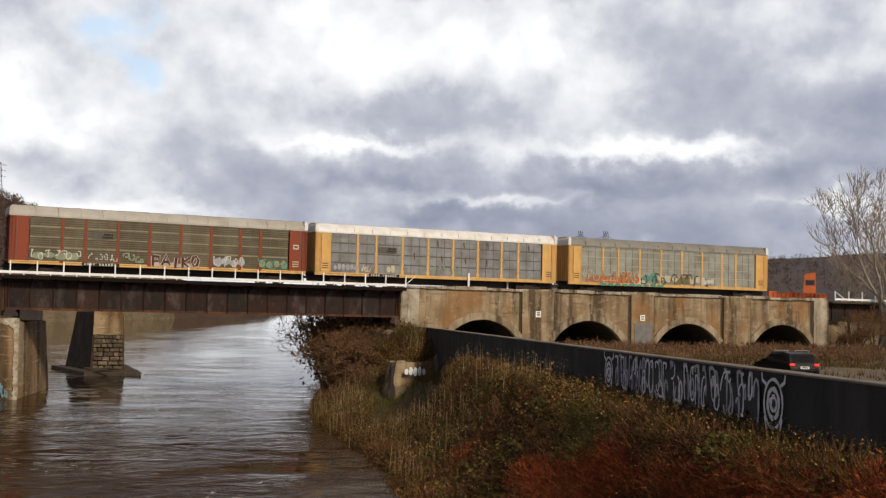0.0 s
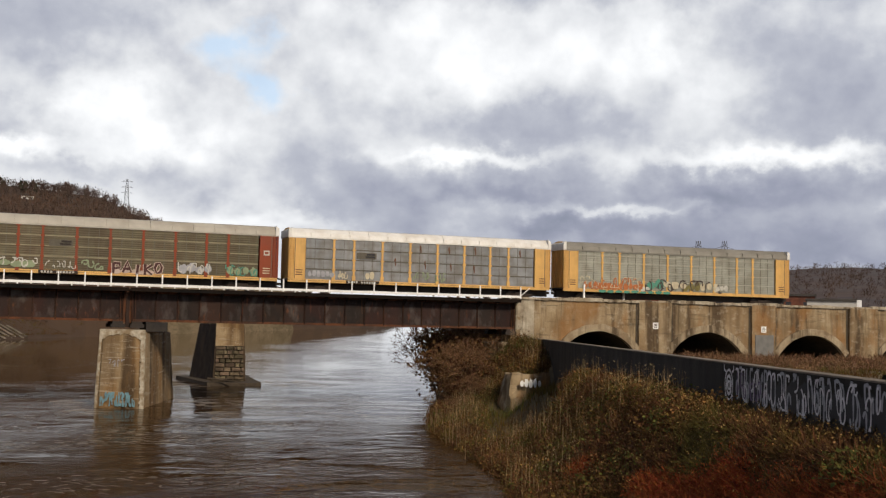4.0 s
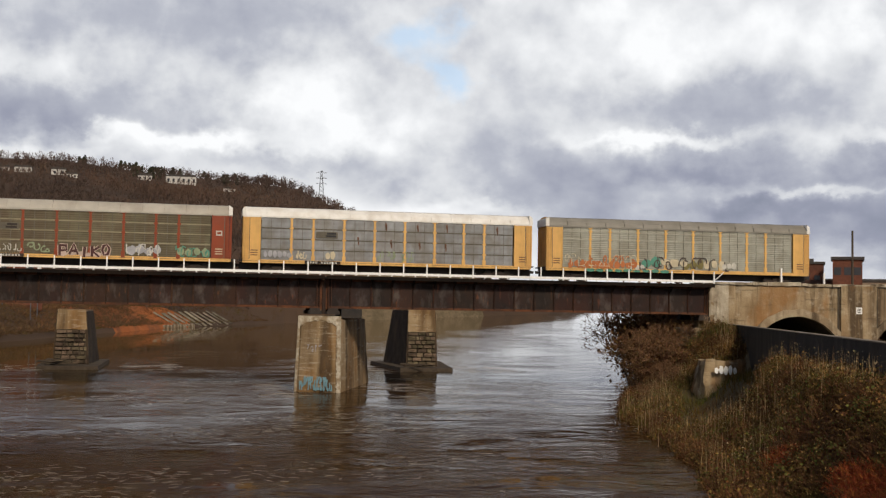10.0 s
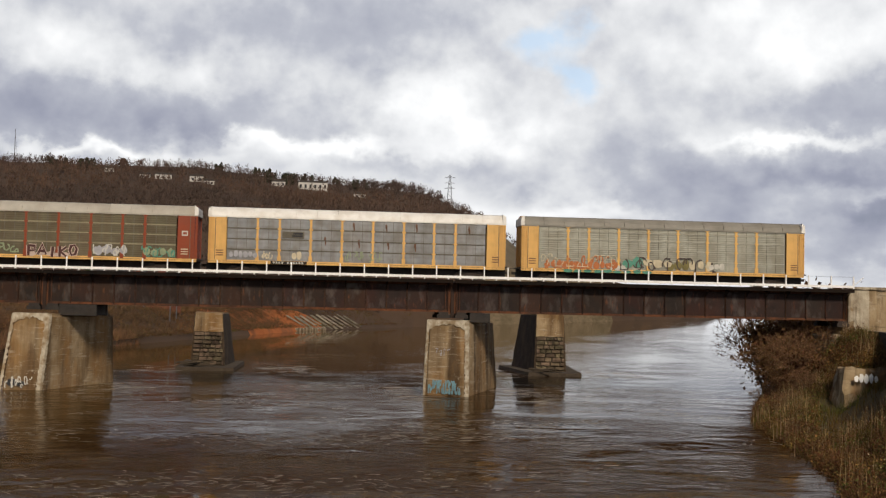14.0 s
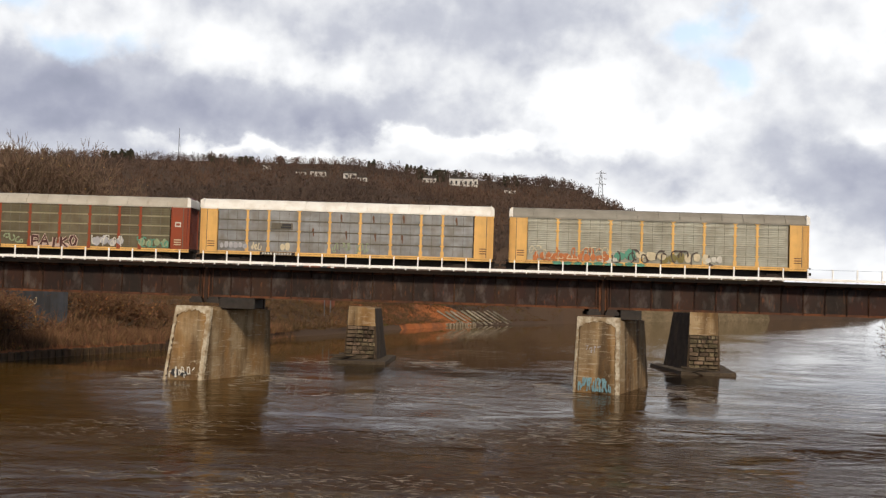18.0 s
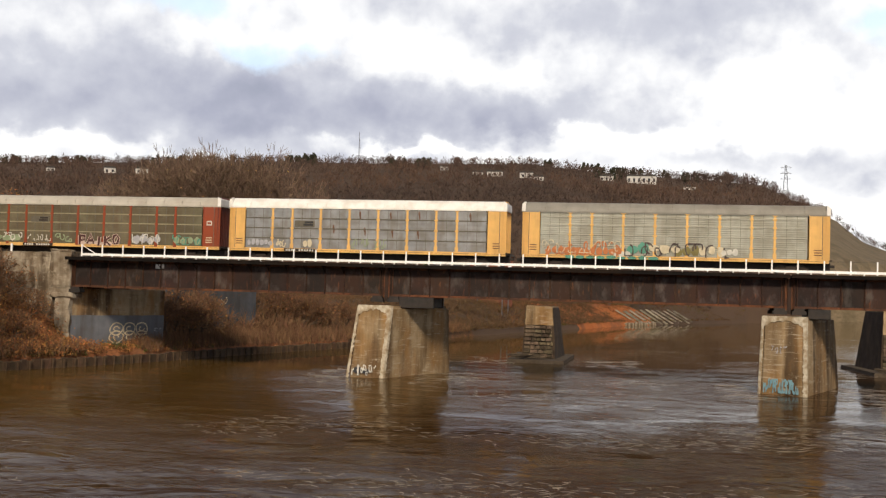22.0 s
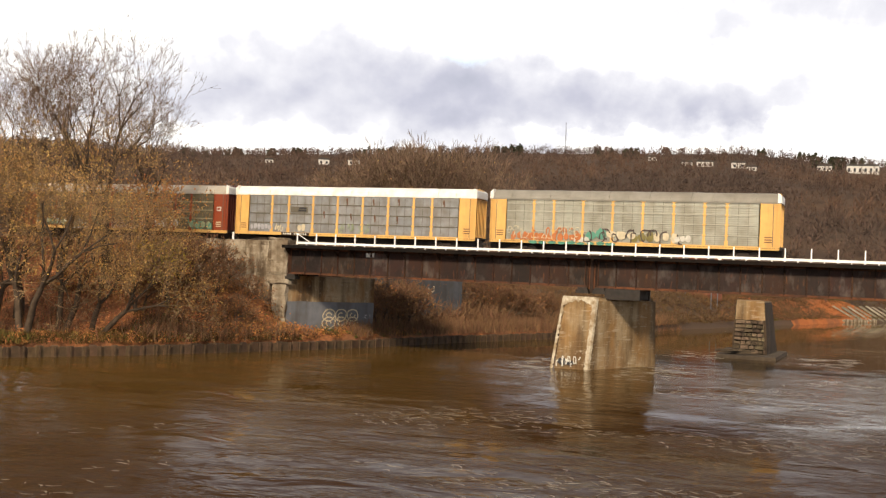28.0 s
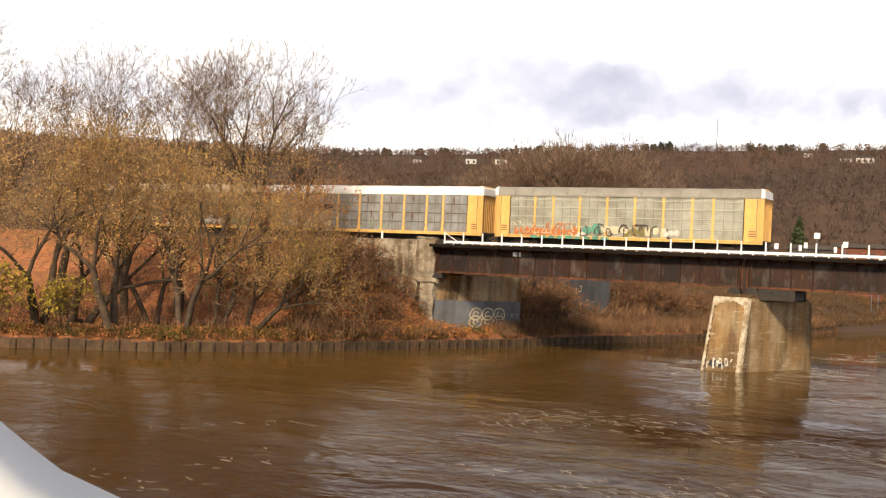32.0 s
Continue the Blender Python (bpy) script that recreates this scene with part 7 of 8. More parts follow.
# bearing, height over the eye's level in degrees, width, height
HOUSES = [(-1.43, 5.68, 23, 7.0, LONG_HOUSE), (-3.15, 5.82, 11, 4.5, SMALL_HOUSE), (-7.15, 5.86, 10, 5.0, SMALL_HOUSE), (-6.55, 5.78, 8, 3.5, PALE_HOUSE), (-8.75, 5.92, 12, 4.5, PALE_HOUSE), (-9.6, 5.95, 8, 3.5, PALE_HOUSE),
          (-11.3, 6.15, 7, 4.0, PALE_HOUSE), (0.94, 5.40, 10, 3.5, PALE_HOUSE), (-27.7, 5.30, 8, 4.5, SMALL_HOUSE), (-26.2, 5.36, 9, 4.5, SMALL_HOUSE), (-30.4, 5.26, 6, 3.0, PALE_HOUSE)]


def on_hill(az, el):
    """How far off the valley side reaches that height, seen from the bridge."""
    for d in range(450, 1046, 4):
        if math.degrees(math.atan2(land(*at(az, d))[0] - EYE[2], d)) > el:
            return d
    return 1040


def hill_woods():
    rng = np.random.RandomState(5)
    lots = [(a, on_hill(a, e), w) for a, e, w, _, _ in HOUSES]
    spots, ever, crest = [], [], []
    # bare old trees that stand out on the skyline, and knots of evergreens
    for az, wide, count in ((2.9, 1.5, 30), (6.6, 0.7, 9), (1.2, 0.4, 5), (-14.2, 0.6, 6), (-10.4, 1.0, 8), (-33.0, 2.5, 12), (-21.5, 1.6, 10)):
        for _ in range(count):
            x, y = at(az + rng.normal(0, wide * 0.55), rng.uniform(985, 1040))
            crest.append((x, y, land(x, y)[0] - 1.0))
    for az, wide, count in ((-18.7, 0.5, 9), (-6.1, 0.35, 7), (-29.0, 0.5, 8), (-30.4, 0.3, 4), (-1.7, 0.4, 5), (-2.4, 0.25, 4), (-12.0, 0.15, 2), (-24.0, 1.5, 6), (-0.3, 0.3, 3), (-4.3, 0.4, 4), (-31.8, 0.8, 6)):
        for _ in range(count):
            x, y = at(az + rng.normal(0, wide * 0.6), rng.uniform(1000, 1042))
            ever.append((x, y, land(x, y)[0] - 0.5))
    n = 0
    while n < 11000:
        az, d = rng.uniform(-62, 12.5), 300 + 780 * rng.random_sample() ** 0.75
        if az > 7.2 and d < 960:
            n += 1
            continue
        x, y = at(az, d)
        n += 1
        if ip(LEFT_SHORE, y) - 8 < x < ip(RIGHT_SHORE, y) + 4:
            continue
        if any(abs(az - a) < (w * 0.5 + 4.0) / dh * 57.3 and dh - 50 < d < dh + 10 for a, dh, w in lots):
            continue
        (ever if d > 930 and noise.noise(Vector((az / 2.2, 0.3, 0))) > 0.28 and rng.random_sample() < 0.2 else spots).append((x, y, land(x, y)[0]))
    for k in range(420):
        az, d = rng.uniform(14, 60), rng.uniform(330, 800)
        x, y = at(az, d)
        if x > ip(RIGHT_SHORE, y) + 6:
            spots.append((x, y, land(x, y)[0] - 4))
    for _ in range(1700):
        x, y = at(rng.uniform(30.5, 62), 1000 + 1290 * rng.random_sample() ** 0.8)
        spots.append((x, y, land(x, y)[0] - 2.0))
    tall = len(spots)
    S = np.array(spots + crest * 3)
    k, m = len(S), 26
    h = rng.uniform(5.5, 11.5, k) * np.where(np.hypot(S[:, 0], S[:, 1]) > 955, 0.75, 1.0)
    h[tall - 1700:tall] *= 1.7
    h[tall:] = np.tile(rng.uniform(7.0, 11.5, len(crest)), 3)
    h = np.repeat(h, m)
    P = np.repeat(S, m, axis=0)
    u = rng.normal(0, 1, (k * m, 3))
    u /= np.linalg.norm(u, axis=1)[:, None]
    u *= (rng.random_sample(k * m) ** 0.4)[:, None]
    C = P + np.stack([u[:, 0] * h * 0.36, u[:, 1] * h * 0.36, h * (0.46 + 0.5 * u[:, 2])], 1)
    d = u * 0.8 + np.array([0, 0, 0.7]) + rng.normal(0, 0.3, (k * m, 3))
    d *= (h * 0.13 / np.linalg.norm(d, axis=1))[:, None]
    b = rng.uniform(0, 6.283, k * m)
    w = np.stack([np.cos(b), np.sin(b), np.zeros(k * m)], 1) * (h * 0.030)[:, None]
    V = np.stack([C - d, C + w, C + d, C - w], 1).reshape(-1, 3)
    stuff("hillside_woods", V.tolist(), [(4 * i, 4 * i + 1, 4 * i + 2, 4 * i + 3) for i in range(k * m)], HILL_TWIG, "leafless brown woods covering the valley side", "woods")
    S = np.array(ever)
    k, m = len(S), 60
    P = np.repeat(S, m, axis=0)
    h = np.repeat(rng.uniform(4.5, 7.5, k), m)
    f = rng.random_sample(k * m)
    rad = h * 0.30 * (1 - f) ** 0.7 * rng.uniform(0.4, 1.0, k * m) + 0.3
    a = rng.uniform(0, 6.283, k * m)
    C = P + np.stack([np.cos(a) * rad, np.sin(a) * rad, h * (0.12 + 0.88 * f)], 1)
    V, Fs = flakes(C, 8, 1.1)
    stuff("hill_evergreens", V, Fs, EVERGREEN, "dark evergreen trees along the hilltop", "woods")


HILL_TWIG = mat("far_bare_woods", (0.056, 0.038, 0.031), (0.092, 0.062, 0.049), 0.02, 0.95, c=(0.135, 0.075, 0.045), cscale=0.008, camt=0.5, bump=0.0, island=0.25)
left_trees()
right_trees()
bank_weeds()
hill_woods()


# ---- flood wall, parked car and other things on the right bank ----
def flood_wall():
    t = thing("flood_wall", (0, 0, 0), "long dark concrete flood wall covered with pale graffiti", "wall")
    y0, y1, zt = 17.0, 103.4, 6.66
    d = Vector((wall_x(y1) - wall_x(y0), y1 - y0, 0))
    L = d.length
    d.normalize()
    n = Vector((d.y, -d.x, 0))
    a = Vector((wall_x(y0), y0, 0))
    rot = math.atan2(d.y, d.x)
    k = 12
    for i in range(k):
        s0, s1 = L * i / k, L * (i + 1) / k - 0.03
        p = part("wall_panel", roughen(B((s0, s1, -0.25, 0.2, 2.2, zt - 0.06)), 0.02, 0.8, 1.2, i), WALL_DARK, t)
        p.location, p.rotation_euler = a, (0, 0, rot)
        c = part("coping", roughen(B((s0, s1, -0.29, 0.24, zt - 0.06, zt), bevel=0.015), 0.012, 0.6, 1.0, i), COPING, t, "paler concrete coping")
        c.location, c.rotation_euler = a, (0, 0, rot)
    # lettering on the river side, between the two eyes
    def on_wall(bm, m, s, z, label, dy=0.0):
        for o in sprayed("graffiti", bm, m, t, label):
            o.location = a + d * s + side * (0.285 + dy) + Vector((0, 0, z))
            o.rotation_euler = (0, 0, rot + math.pi)

    side = Vector((-d.y, d.x, 0))
    def s_of(az):
        # where a bearing from the bridge meets the wall
        tx, ty = math.sin(radians(az)), math.cos(radians(az))
        m_ = (a.y - a.x * ty / tx) / (d.x * ty / tx - d.y)
        return m_
    e1, e2 = s_of(35.6), s_of(43.6)
    lo, hi = min(e1, e2), max(e1, e2)
    for s, big in ((e1, 0.80), (e2, 0.88)):
        bm = bmesh.new()
        for r, th in ((0.66, 0.09), (0.40, 0.13)):
            ribbon(bm, [(r * big * math.cos(q * 0.35), r * big * 1.1 * math.sin(q * 0.35)) for q in range(19)], th)
        blob(bm, 0.0, 0.0, 0.36 * big, 0.34 * big, s, y=0.003)
        for k in (-1, 1):
            ribbon(bm, [(k * 0.50 * big, 0.48), (k * 0.78 * big, 0.58), (k * 0.84 * big, 0.78)], 0.09)
            ribbon(bm, [(k * 0.62 * big, -0.35), (k * 0.40 * big, -0.85), (0, -1.05)], 0.09)
        on_wall(bm, SPRAY_WALLWHITE, s, zt - 0.86, "round eye with horns in white spray", 0.014)
        on_wall(blob(bmesh.new(), 0.06, 0.0, 0.17 * big, 0.18 * big, s + 2), SPRAY_BLACK, s, zt - 0.86, "black pupil", 0.024)
    w = hi - lo - 2.0
    gb = bmesh.new()
    ribbon(gb, [(w * k / 40, 0.46 + 0.05 * math.sin(k * 1.7)) for k in range(41)], 0.92)
    on_wall(gb, SPRAY_BLACK, hi - 1.0, zt - 1.32, "black sprayed ground")
    on_wall(tag_strokes(30, w, 1.25, 71, 0.11), SPRAY_PALE, hi - 1.0, zt - 1.4, "pale sprayed letters", 0.012)
    on_wall(tag_strokes(26, w, 1.15, 72, 0.08), SPRAY_WALLWHITE, hi - 1.0, zt - 1.35, "white sprayed outlines", 0.016)
    on_wall(tag_strokes(7, w * 0.22, 0.9, 73, 0.07), SPRAY_PURPLE, hi - 1.2, zt - 1.25, "purple letters", 0.02)
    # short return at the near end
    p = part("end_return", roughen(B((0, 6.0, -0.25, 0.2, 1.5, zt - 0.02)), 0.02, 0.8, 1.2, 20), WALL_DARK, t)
    p.location, p.rotation_euler = a, (0, 0, rot - math.pi * 0.62)


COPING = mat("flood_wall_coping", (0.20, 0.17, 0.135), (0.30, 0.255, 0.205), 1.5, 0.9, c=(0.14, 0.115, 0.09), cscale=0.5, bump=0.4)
SPRAY_WALLWHITE = spray("wall_white_spray", (0.78, 0.76, 0.78))
flood_wall()


def old_block():
    t = thing("concrete_block", (41.4, 87.5, 0.9), "broken pale concrete pier stump with a white sprayed mark", "concrete stump")
    bm = loft(bmesh.new(), [(-1.9, -1.3, -0.6), (2.1, -1.3, -0.6), (2.1, 1.5, -0.6), (-1.9, 1.5, -0.6)], [(-1.7, -1.0, 2.9), (1.7, -0.9, 3.1), (2.0, 1.2, 2.6), (-1.4, 1.2, 2.9)])
    roughen(bm, 0.26, 0.8, 0.5, 3.0)
    part("stump", bm, CONCRETE, t)
    for o in sprayed("sprayed_mark", blobs(5, 2.0, 0.9, 75), WHITE_PAINT, t, "white sprayed letters"):
        o.location = (-1.2, -1.58, 1.75)
    for k, (x, y, z, s) in enumerate(((-0.6, 1.2, 0.2, 0.9),)):
        part("rubble", roughen(B((x - s, x + s, y, y + s, z - 0.4, z + 0.5), bevel=0.1), 0.12, 0.6, 0.5, k), CONCRETE_PALE, t)


old_block()
CAR_BLACK = mat("black_car_paint", (0.004, 0.004, 0.005), (0.007, 0.007, 0.008), 1.0, 0.3, spec=0.06, bump=0.0)
CAR_GLASS = mat("dark_car_glass", (0.008, 0.009, 0.010), (0.014, 0.015, 0.017), 1.0, 0.12, spec=0.12, bump=0.0)
TYRE = mat("black_tyre", (0.015, 0.015, 0.015), (0.025, 0.025, 0.025), 3.0, 0.9, bump=0.2)
CHROME = mat("grey_roof_rail", (0.35, 0.35, 0.36), (0.45, 0.45, 0.46), 2.0, 0.3, metal=0.8, bump=0.0)


def suv(x, y, z, turn):
    t = thing("parked_car", (x, y, z), "black sport utility car parked with red tail lights lit", "car", turn=turn)
    prof = [(-2.3, 0.35), (-2.32, 0.75), (-2.2, 1.05), (-1.95, 1.62), (-1.2, 1.72), (0.25, 1.68), (1.0, 1.12), (2.15, 0.98), (2.32, 0.75), (2.3, 0.35)]
    bm = prism(bmesh.new(), prof, -0.92, 0.92)
    for v in bm.verts:
        if v.co.z > 1.2:
            v.co.y *= 0.84
    bmesh.ops.bevel(bm, geom=list(bm.edges), offset=0.05, segments=2, affect="EDGES")
    part("body", bm, CAR_BLACK, t)
    for s in (-1, 1):
        bm = prism(bmesh.new(), [(-1.7, 1.14), (-1.62, 1.52), (-0.75, 1.56), (-0.75, 1.12)], s * 0.79 - 0.07, s * 0.79 + 0.07)
        prism(bm, [(-0.68, 1.12), (-0.68, 1.56), (0.2, 1.54), (0.75, 1.12)], s * 0.79 - 0.07, s * 0.79 + 0.07)
        part("side_window", bm, CAR_GLASS, t)
        bm = bmesh.new()
        tube(bm, (-1.6, s * 0.66, 1.80), (0.1, s * 0.66, 1.77), 0.025, n=6)
        for xx in (-1.5, 0.0):
            tube(bm, (xx, s * 0.66, 1.68), (xx, s * 0.66, 1.79), 0.02, n=5)
        part("roof_rail", bm, CHROME, t)
        part("tail_light", B((-2.345, -2.2, min(s * 0.62, s * 0.9), max(s * 0.62, s * 0.9), 0.95, 1.08), bevel=0.02), TAIL, t, "red tail light")
        part("mirror", B((0.75, 0.92, min(s * 0.92, s * 1.1), max(s * 0.92, s * 1.1), 1.1, 1.25), bevel=0.02), CAR_BLACK, t)
        for xx in (-1.42, 1.42):
            bm = bmesh.new()
            tube(bm, (xx, s * 0.70, 0.36), (xx, s * 0.95, 0.36), 0.36, n=20)
            w = part("wheel", bm, TYRE, t)
            bm = bmesh.new()
            tube(bm, (xx, s * 0.94, 0.36), (xx, s * 0.965, 0.36), 0.22, n=14)
            part("rim", bm, CHROME, w)
    part("rear_window", prism(bmesh.new(), [(-2.19, 1.13), (-2.0, 1.56), (-1.94, 1.58), (-2.1, 1.12)], -0.68, 0.68), CAR_GLASS, t)
    part("plate", B((-2.36, -2.3, -0.27, 0.27, 0.78, 0.92)), WHITE_PAINT, t, "pale plate with dark bars")
    part("plate_bar", B((-2.365, -2.35, -0.2, 0.2, 0.82, 0.88)), DARK_STEEL, t)
    part("bumper", B((-2.42, -2.25, -0.88, 0.88, 0.38, 0.62), bevel=0.04), CAR_BLACK, t)


TAIL = glow("tail_lamp_red", (0.85, 0.03, 0.02), 1.2)
suv(*at(43.65, 71.0), land(*at(43.65, 71.0))[0] - 0.25, radians(74))


def lattice_tower(x, y, z, h, label, arms):
    t = thing("power_pylon", (x, y, z), label, "pylon", "power pylons")
    bm = bmesh.new()
    w = h * 0.09
    for sx in (-1, 1):
        for sy in (-1, 1):
            tube(bm, (sx * w, sy * w, 0), (sx * w * 0.18, sy * w * 0.18, h), 0.22, 0.12, 4)
    steps = 9
    for k in range(steps):
        f0, f1 = k / steps, (k + 1) / steps
        a, b = w * (1 - 0.82 * f0), w * (1 - 0.82 * f1)
        for s in (-1, 1):
            tube(bm, (-a, s * a, f0 * h), (b, s * b, f1 * h), 0.10, n=3)
            tube(bm, (a, s * a, f0 * h), (-b, s * b, f1 * h), 0.10, n=3)
    part("tower", bm, PYLON, t)
    for f in arms:
        bm = bmesh.new()
        tube(bm, (-h * 0.16, 0, f * h), (h * 0.16, 0, f * h), 0.18, n=4)
        tube(bm, (-h * 0.16, 0, f * h), (0, 0, f * h + h * 0.05), 0.12, n=4)
        tube(bm, (h * 0.16, 0, f * h), (0, 0, f * h + h * 0.05), 0.12, n=4)
        part("cross_arm", bm, PYLON, t)


PYLON = mat("pylon_steel", (0.10, 0.10, 0.11), (0.15, 0.15, 0.16), 1.0, 0.7, metal=0.3, bump=0.0)
for az in (33.75, 35.0):
    lattice_tower(*at(az, 600), 6.0, 47.0, "grey lattice power pylon beyond the rail yard", (0.62, 0.76, 0.90))
px, py = at(5.45, 1000)
lattice_tower(px, py, land(px, py)[0] - 2, 30.0, "grey lattice power pylon on the hill shoulder", (0.6, 0.76, 0.92))
px, py = at(-15.62, 1040)
m = thing("radio_mast", (px, py, land(px, py)[0]), "thin radio mast on the hilltop", "mast")
bm = bmesh.new()
tube(bm, (0, 0, 0), (0, 0, 28), 0.4, 0.2, 5)
part("mast", bm, PYLON, m)
for k in range(3):
    bm = bmesh.new()
    tube(bm, (0, 0, 8 + 8 * k), (4 - k, 3, 0), 0.06, n=3)
    part("guy_wire", bm, PYLON, m)

BRICK = mat("red_brick", (0.12, 0.042, 0.026), (0.20, 0.075, 0.045), 1.5, 0.9, c=(0.08, 0.035, 0.025), cscale=0.2, streak=0.3, scol=(0.05, 0.03, 0.025), bump=0.3)
BRICK_DARK = mat("sooty_brick", (0.045, 0.026, 0.022), (0.085, 0.045, 0.035), 1.0, 0.9, c=(0.12, 0.05, 0.03), cscale=0.2, bump=0.3)
TAN_WALL = mat("tan_wall", (0.24, 0.17, 0.12), (0.33, 0.25, 0.18), 0.4, 0.9, c=(0.19, 0.12, 0.085), cscale=0.08, bump=0.2)
HOUSE_WHITE = mat("white_siding", (0.46, 0.44, 0.41), (0.56, 0.54, 0.51), 0.4, 0.7, bump=0.0)
HOUSE_DARK = mat("dark_window", (0.03, 0.03, 0.035), (0.05, 0.05, 0.055), 0.5, 0.2, bump=0.0)
ROOF_DARK = mat("dark_roof", (0.05, 0.045, 0.042), (0.08, 0.07, 0.065), 0.5, 0.9, bump=0.1)


def facing(az, d, z):
    x, y = at(az, d)
    return (x, y, z), -radians(az)


def works():
    """Old brick power house and sheds of the rail yard."""
    p, r = facing(28.7, 262, 5.5)
    t = thing("power_house", p, "derelict dark brick power house with chimneys", "building", turn=r)
    part("wall", B((-7.5, -1.0, 0, 12, 0, 14.0), bevel=0.1), BRICK_DARK, t)
    part("wall", B((-1.0, 6.6, 1, 13, 0, 13.0), bevel=0.1), BRICK, t)
    part("annex", B((-1.2, 9.5, -2, 1, 0, 9.4), bevel=0.1), BRICK_DARK, t)
    part("roof", B((-7.8, -0.8, -0.3, 12.3, 14.0, 14.5)), ROOF_DARK, t)
    part("roof", B((-1.0, 6.9, 0.7, 13.3, 13.0, 13.5), (1.0, 4.5, 2, 8, 13.5, 14.2)), ROOF_DARK, t)
    for x, h, w in ((-2.9, 21.0, 0.32), (-1.2, 19.6, 0.6), (0.3, 16.6, 0.4)):
        bm = bmesh.new()
        tube(bm, (x, 2, 12), (x, 2, h), w, w * 0.9, 10)
        tube(bm, (x, 2, h - 0.5), (x, 2, h), w * 1.15, w * 1.15, 10)
        part("chimney", bm, BRICK_DARK, t)
    for x, z in ((-5.9, 9.0), (-4.0, 9.0), (0.8, 9.6), (3.0, 9.6), (5.2, 9.6), (4.2, 6.5), (7.0, 6.5)):
        part("window", B((x - 0.6, x + 0.6, -2.08 if z < 8 else -0.06 if x < -1 else 0.94, 1.2, z - 0.9, z + 0.9)), HOUSE_DARK, t)
    for az, d, w, h, m, lab in ((31.2, 250, 5.8, 13.4, BRICK, "square red brick shed with a flat roof"), (31.9, 300, 26, 10.2, TAN_WALL, "long low tan shed in the rail yard"),
                                (35.6, 240, 10.5, 10.4, TAN_WALL, "low tan shed with a pale roof strip"), (38.0, 330, 14, 12.0, BRICK, "low brick works building"), (40.0, 300, 12, 10.0, HOUSE_WHITE, "pale works building in the yard")):
        p, r = facing(az, d, 5.5)
        b = thing("yard_shed", p, lab, "building", "yard sheds", turn=r)
        part("wall", B((-w / 2, w / 2, 0, 10, 0, h)), m, b)
        part("roof", B((-w / 2 - 0.4, w / 2 + 0.4, -0.4, 10.4, h, h + 0.6)), ROOF_DARK, b)
        for k in range(3):
            x = -w / 2 + w * (k + 0.5) / 3
            part("window", B((x - 0.7, x + 0.7, -0.05, 0.2, h - 3.2, h - 1.6)), HOUSE_DARK, b)
        if az == 35.6:
            part("roof_light", B((1.0, 4.8, -0.5, 0.0, h - 0.5, h + 0.1)), WHITE_PAINT, b, "bright white strip")
    u = thing("utility_pole", (*at(31.42, 149.5), 9.8), "slim dark timber pole beside the track", "pole")
    bm = bmesh.new()
    tube(bm, (0, 0, 0), (0, 0, 8.3), 0.17, 0.12, 8)
    part("pole", bm, SLEEPER, u)
    # a few white yard signals and fittings seen past the end of the train
    for az, d, h in ((41.2, 230, 9.0), (42.4, 240, 8.0)):
        p, r = facing(az, d, 5.0)
        g = thing("yard_signal", p, "slim grey signal mast with a white head", "signal", "yard signals", turn=r)
        bm = bmesh.new()
        tube(bm, (0, 0, 0), (0, 0, h), 0.12, 0.1, 6)
        part("mast", bm, PYLON, g)
        part("head", B((-0.45, 0.45, -0.2, 0.2, h - 1.6, h), bevel=0.05), WHITE_PAINT, g)


works()


def conifer(x, y, h):
    t = thing("evergreen_tree", (x, y, land(x, y)[0]), "dark green evergreen tree among bare woods", "tree")
    bm = bmesh.new()
    tube(bm, (0, 0, -0.5), (0, 0, h * 0.95), 0.3, 0.06, 7)
    part("trunk", bm, BARK, t)
    r = random.Random(5)
    spots = []
    for _ in range(1500):
        f, a = r.random() ** 1.3, r.uniform(0, 6.283)
        q = h * 0.24 * (1 - f) ** 0.8 * r.uniform(0.3, 1.0)
        spots.append((q * math.cos(a), q * math.sin(a), h * (0.15 + 0.85 * f) + r.gauss(0, 0.2)))
    V, Fs = flakes(spots, 6, 0.5)
    o = new("crown", mesh_of("crown", V, Fs, LEAF_PINE))
    o.parent = t


LEAF_PINE = mat("pine_needles", (0.032, 0.046, 0.018), (0.055, 0.072, 0.028), 0.3, 0.9, bump=0.0, island=0.4)
conifer(*at(-11.6, 300), 19.0)


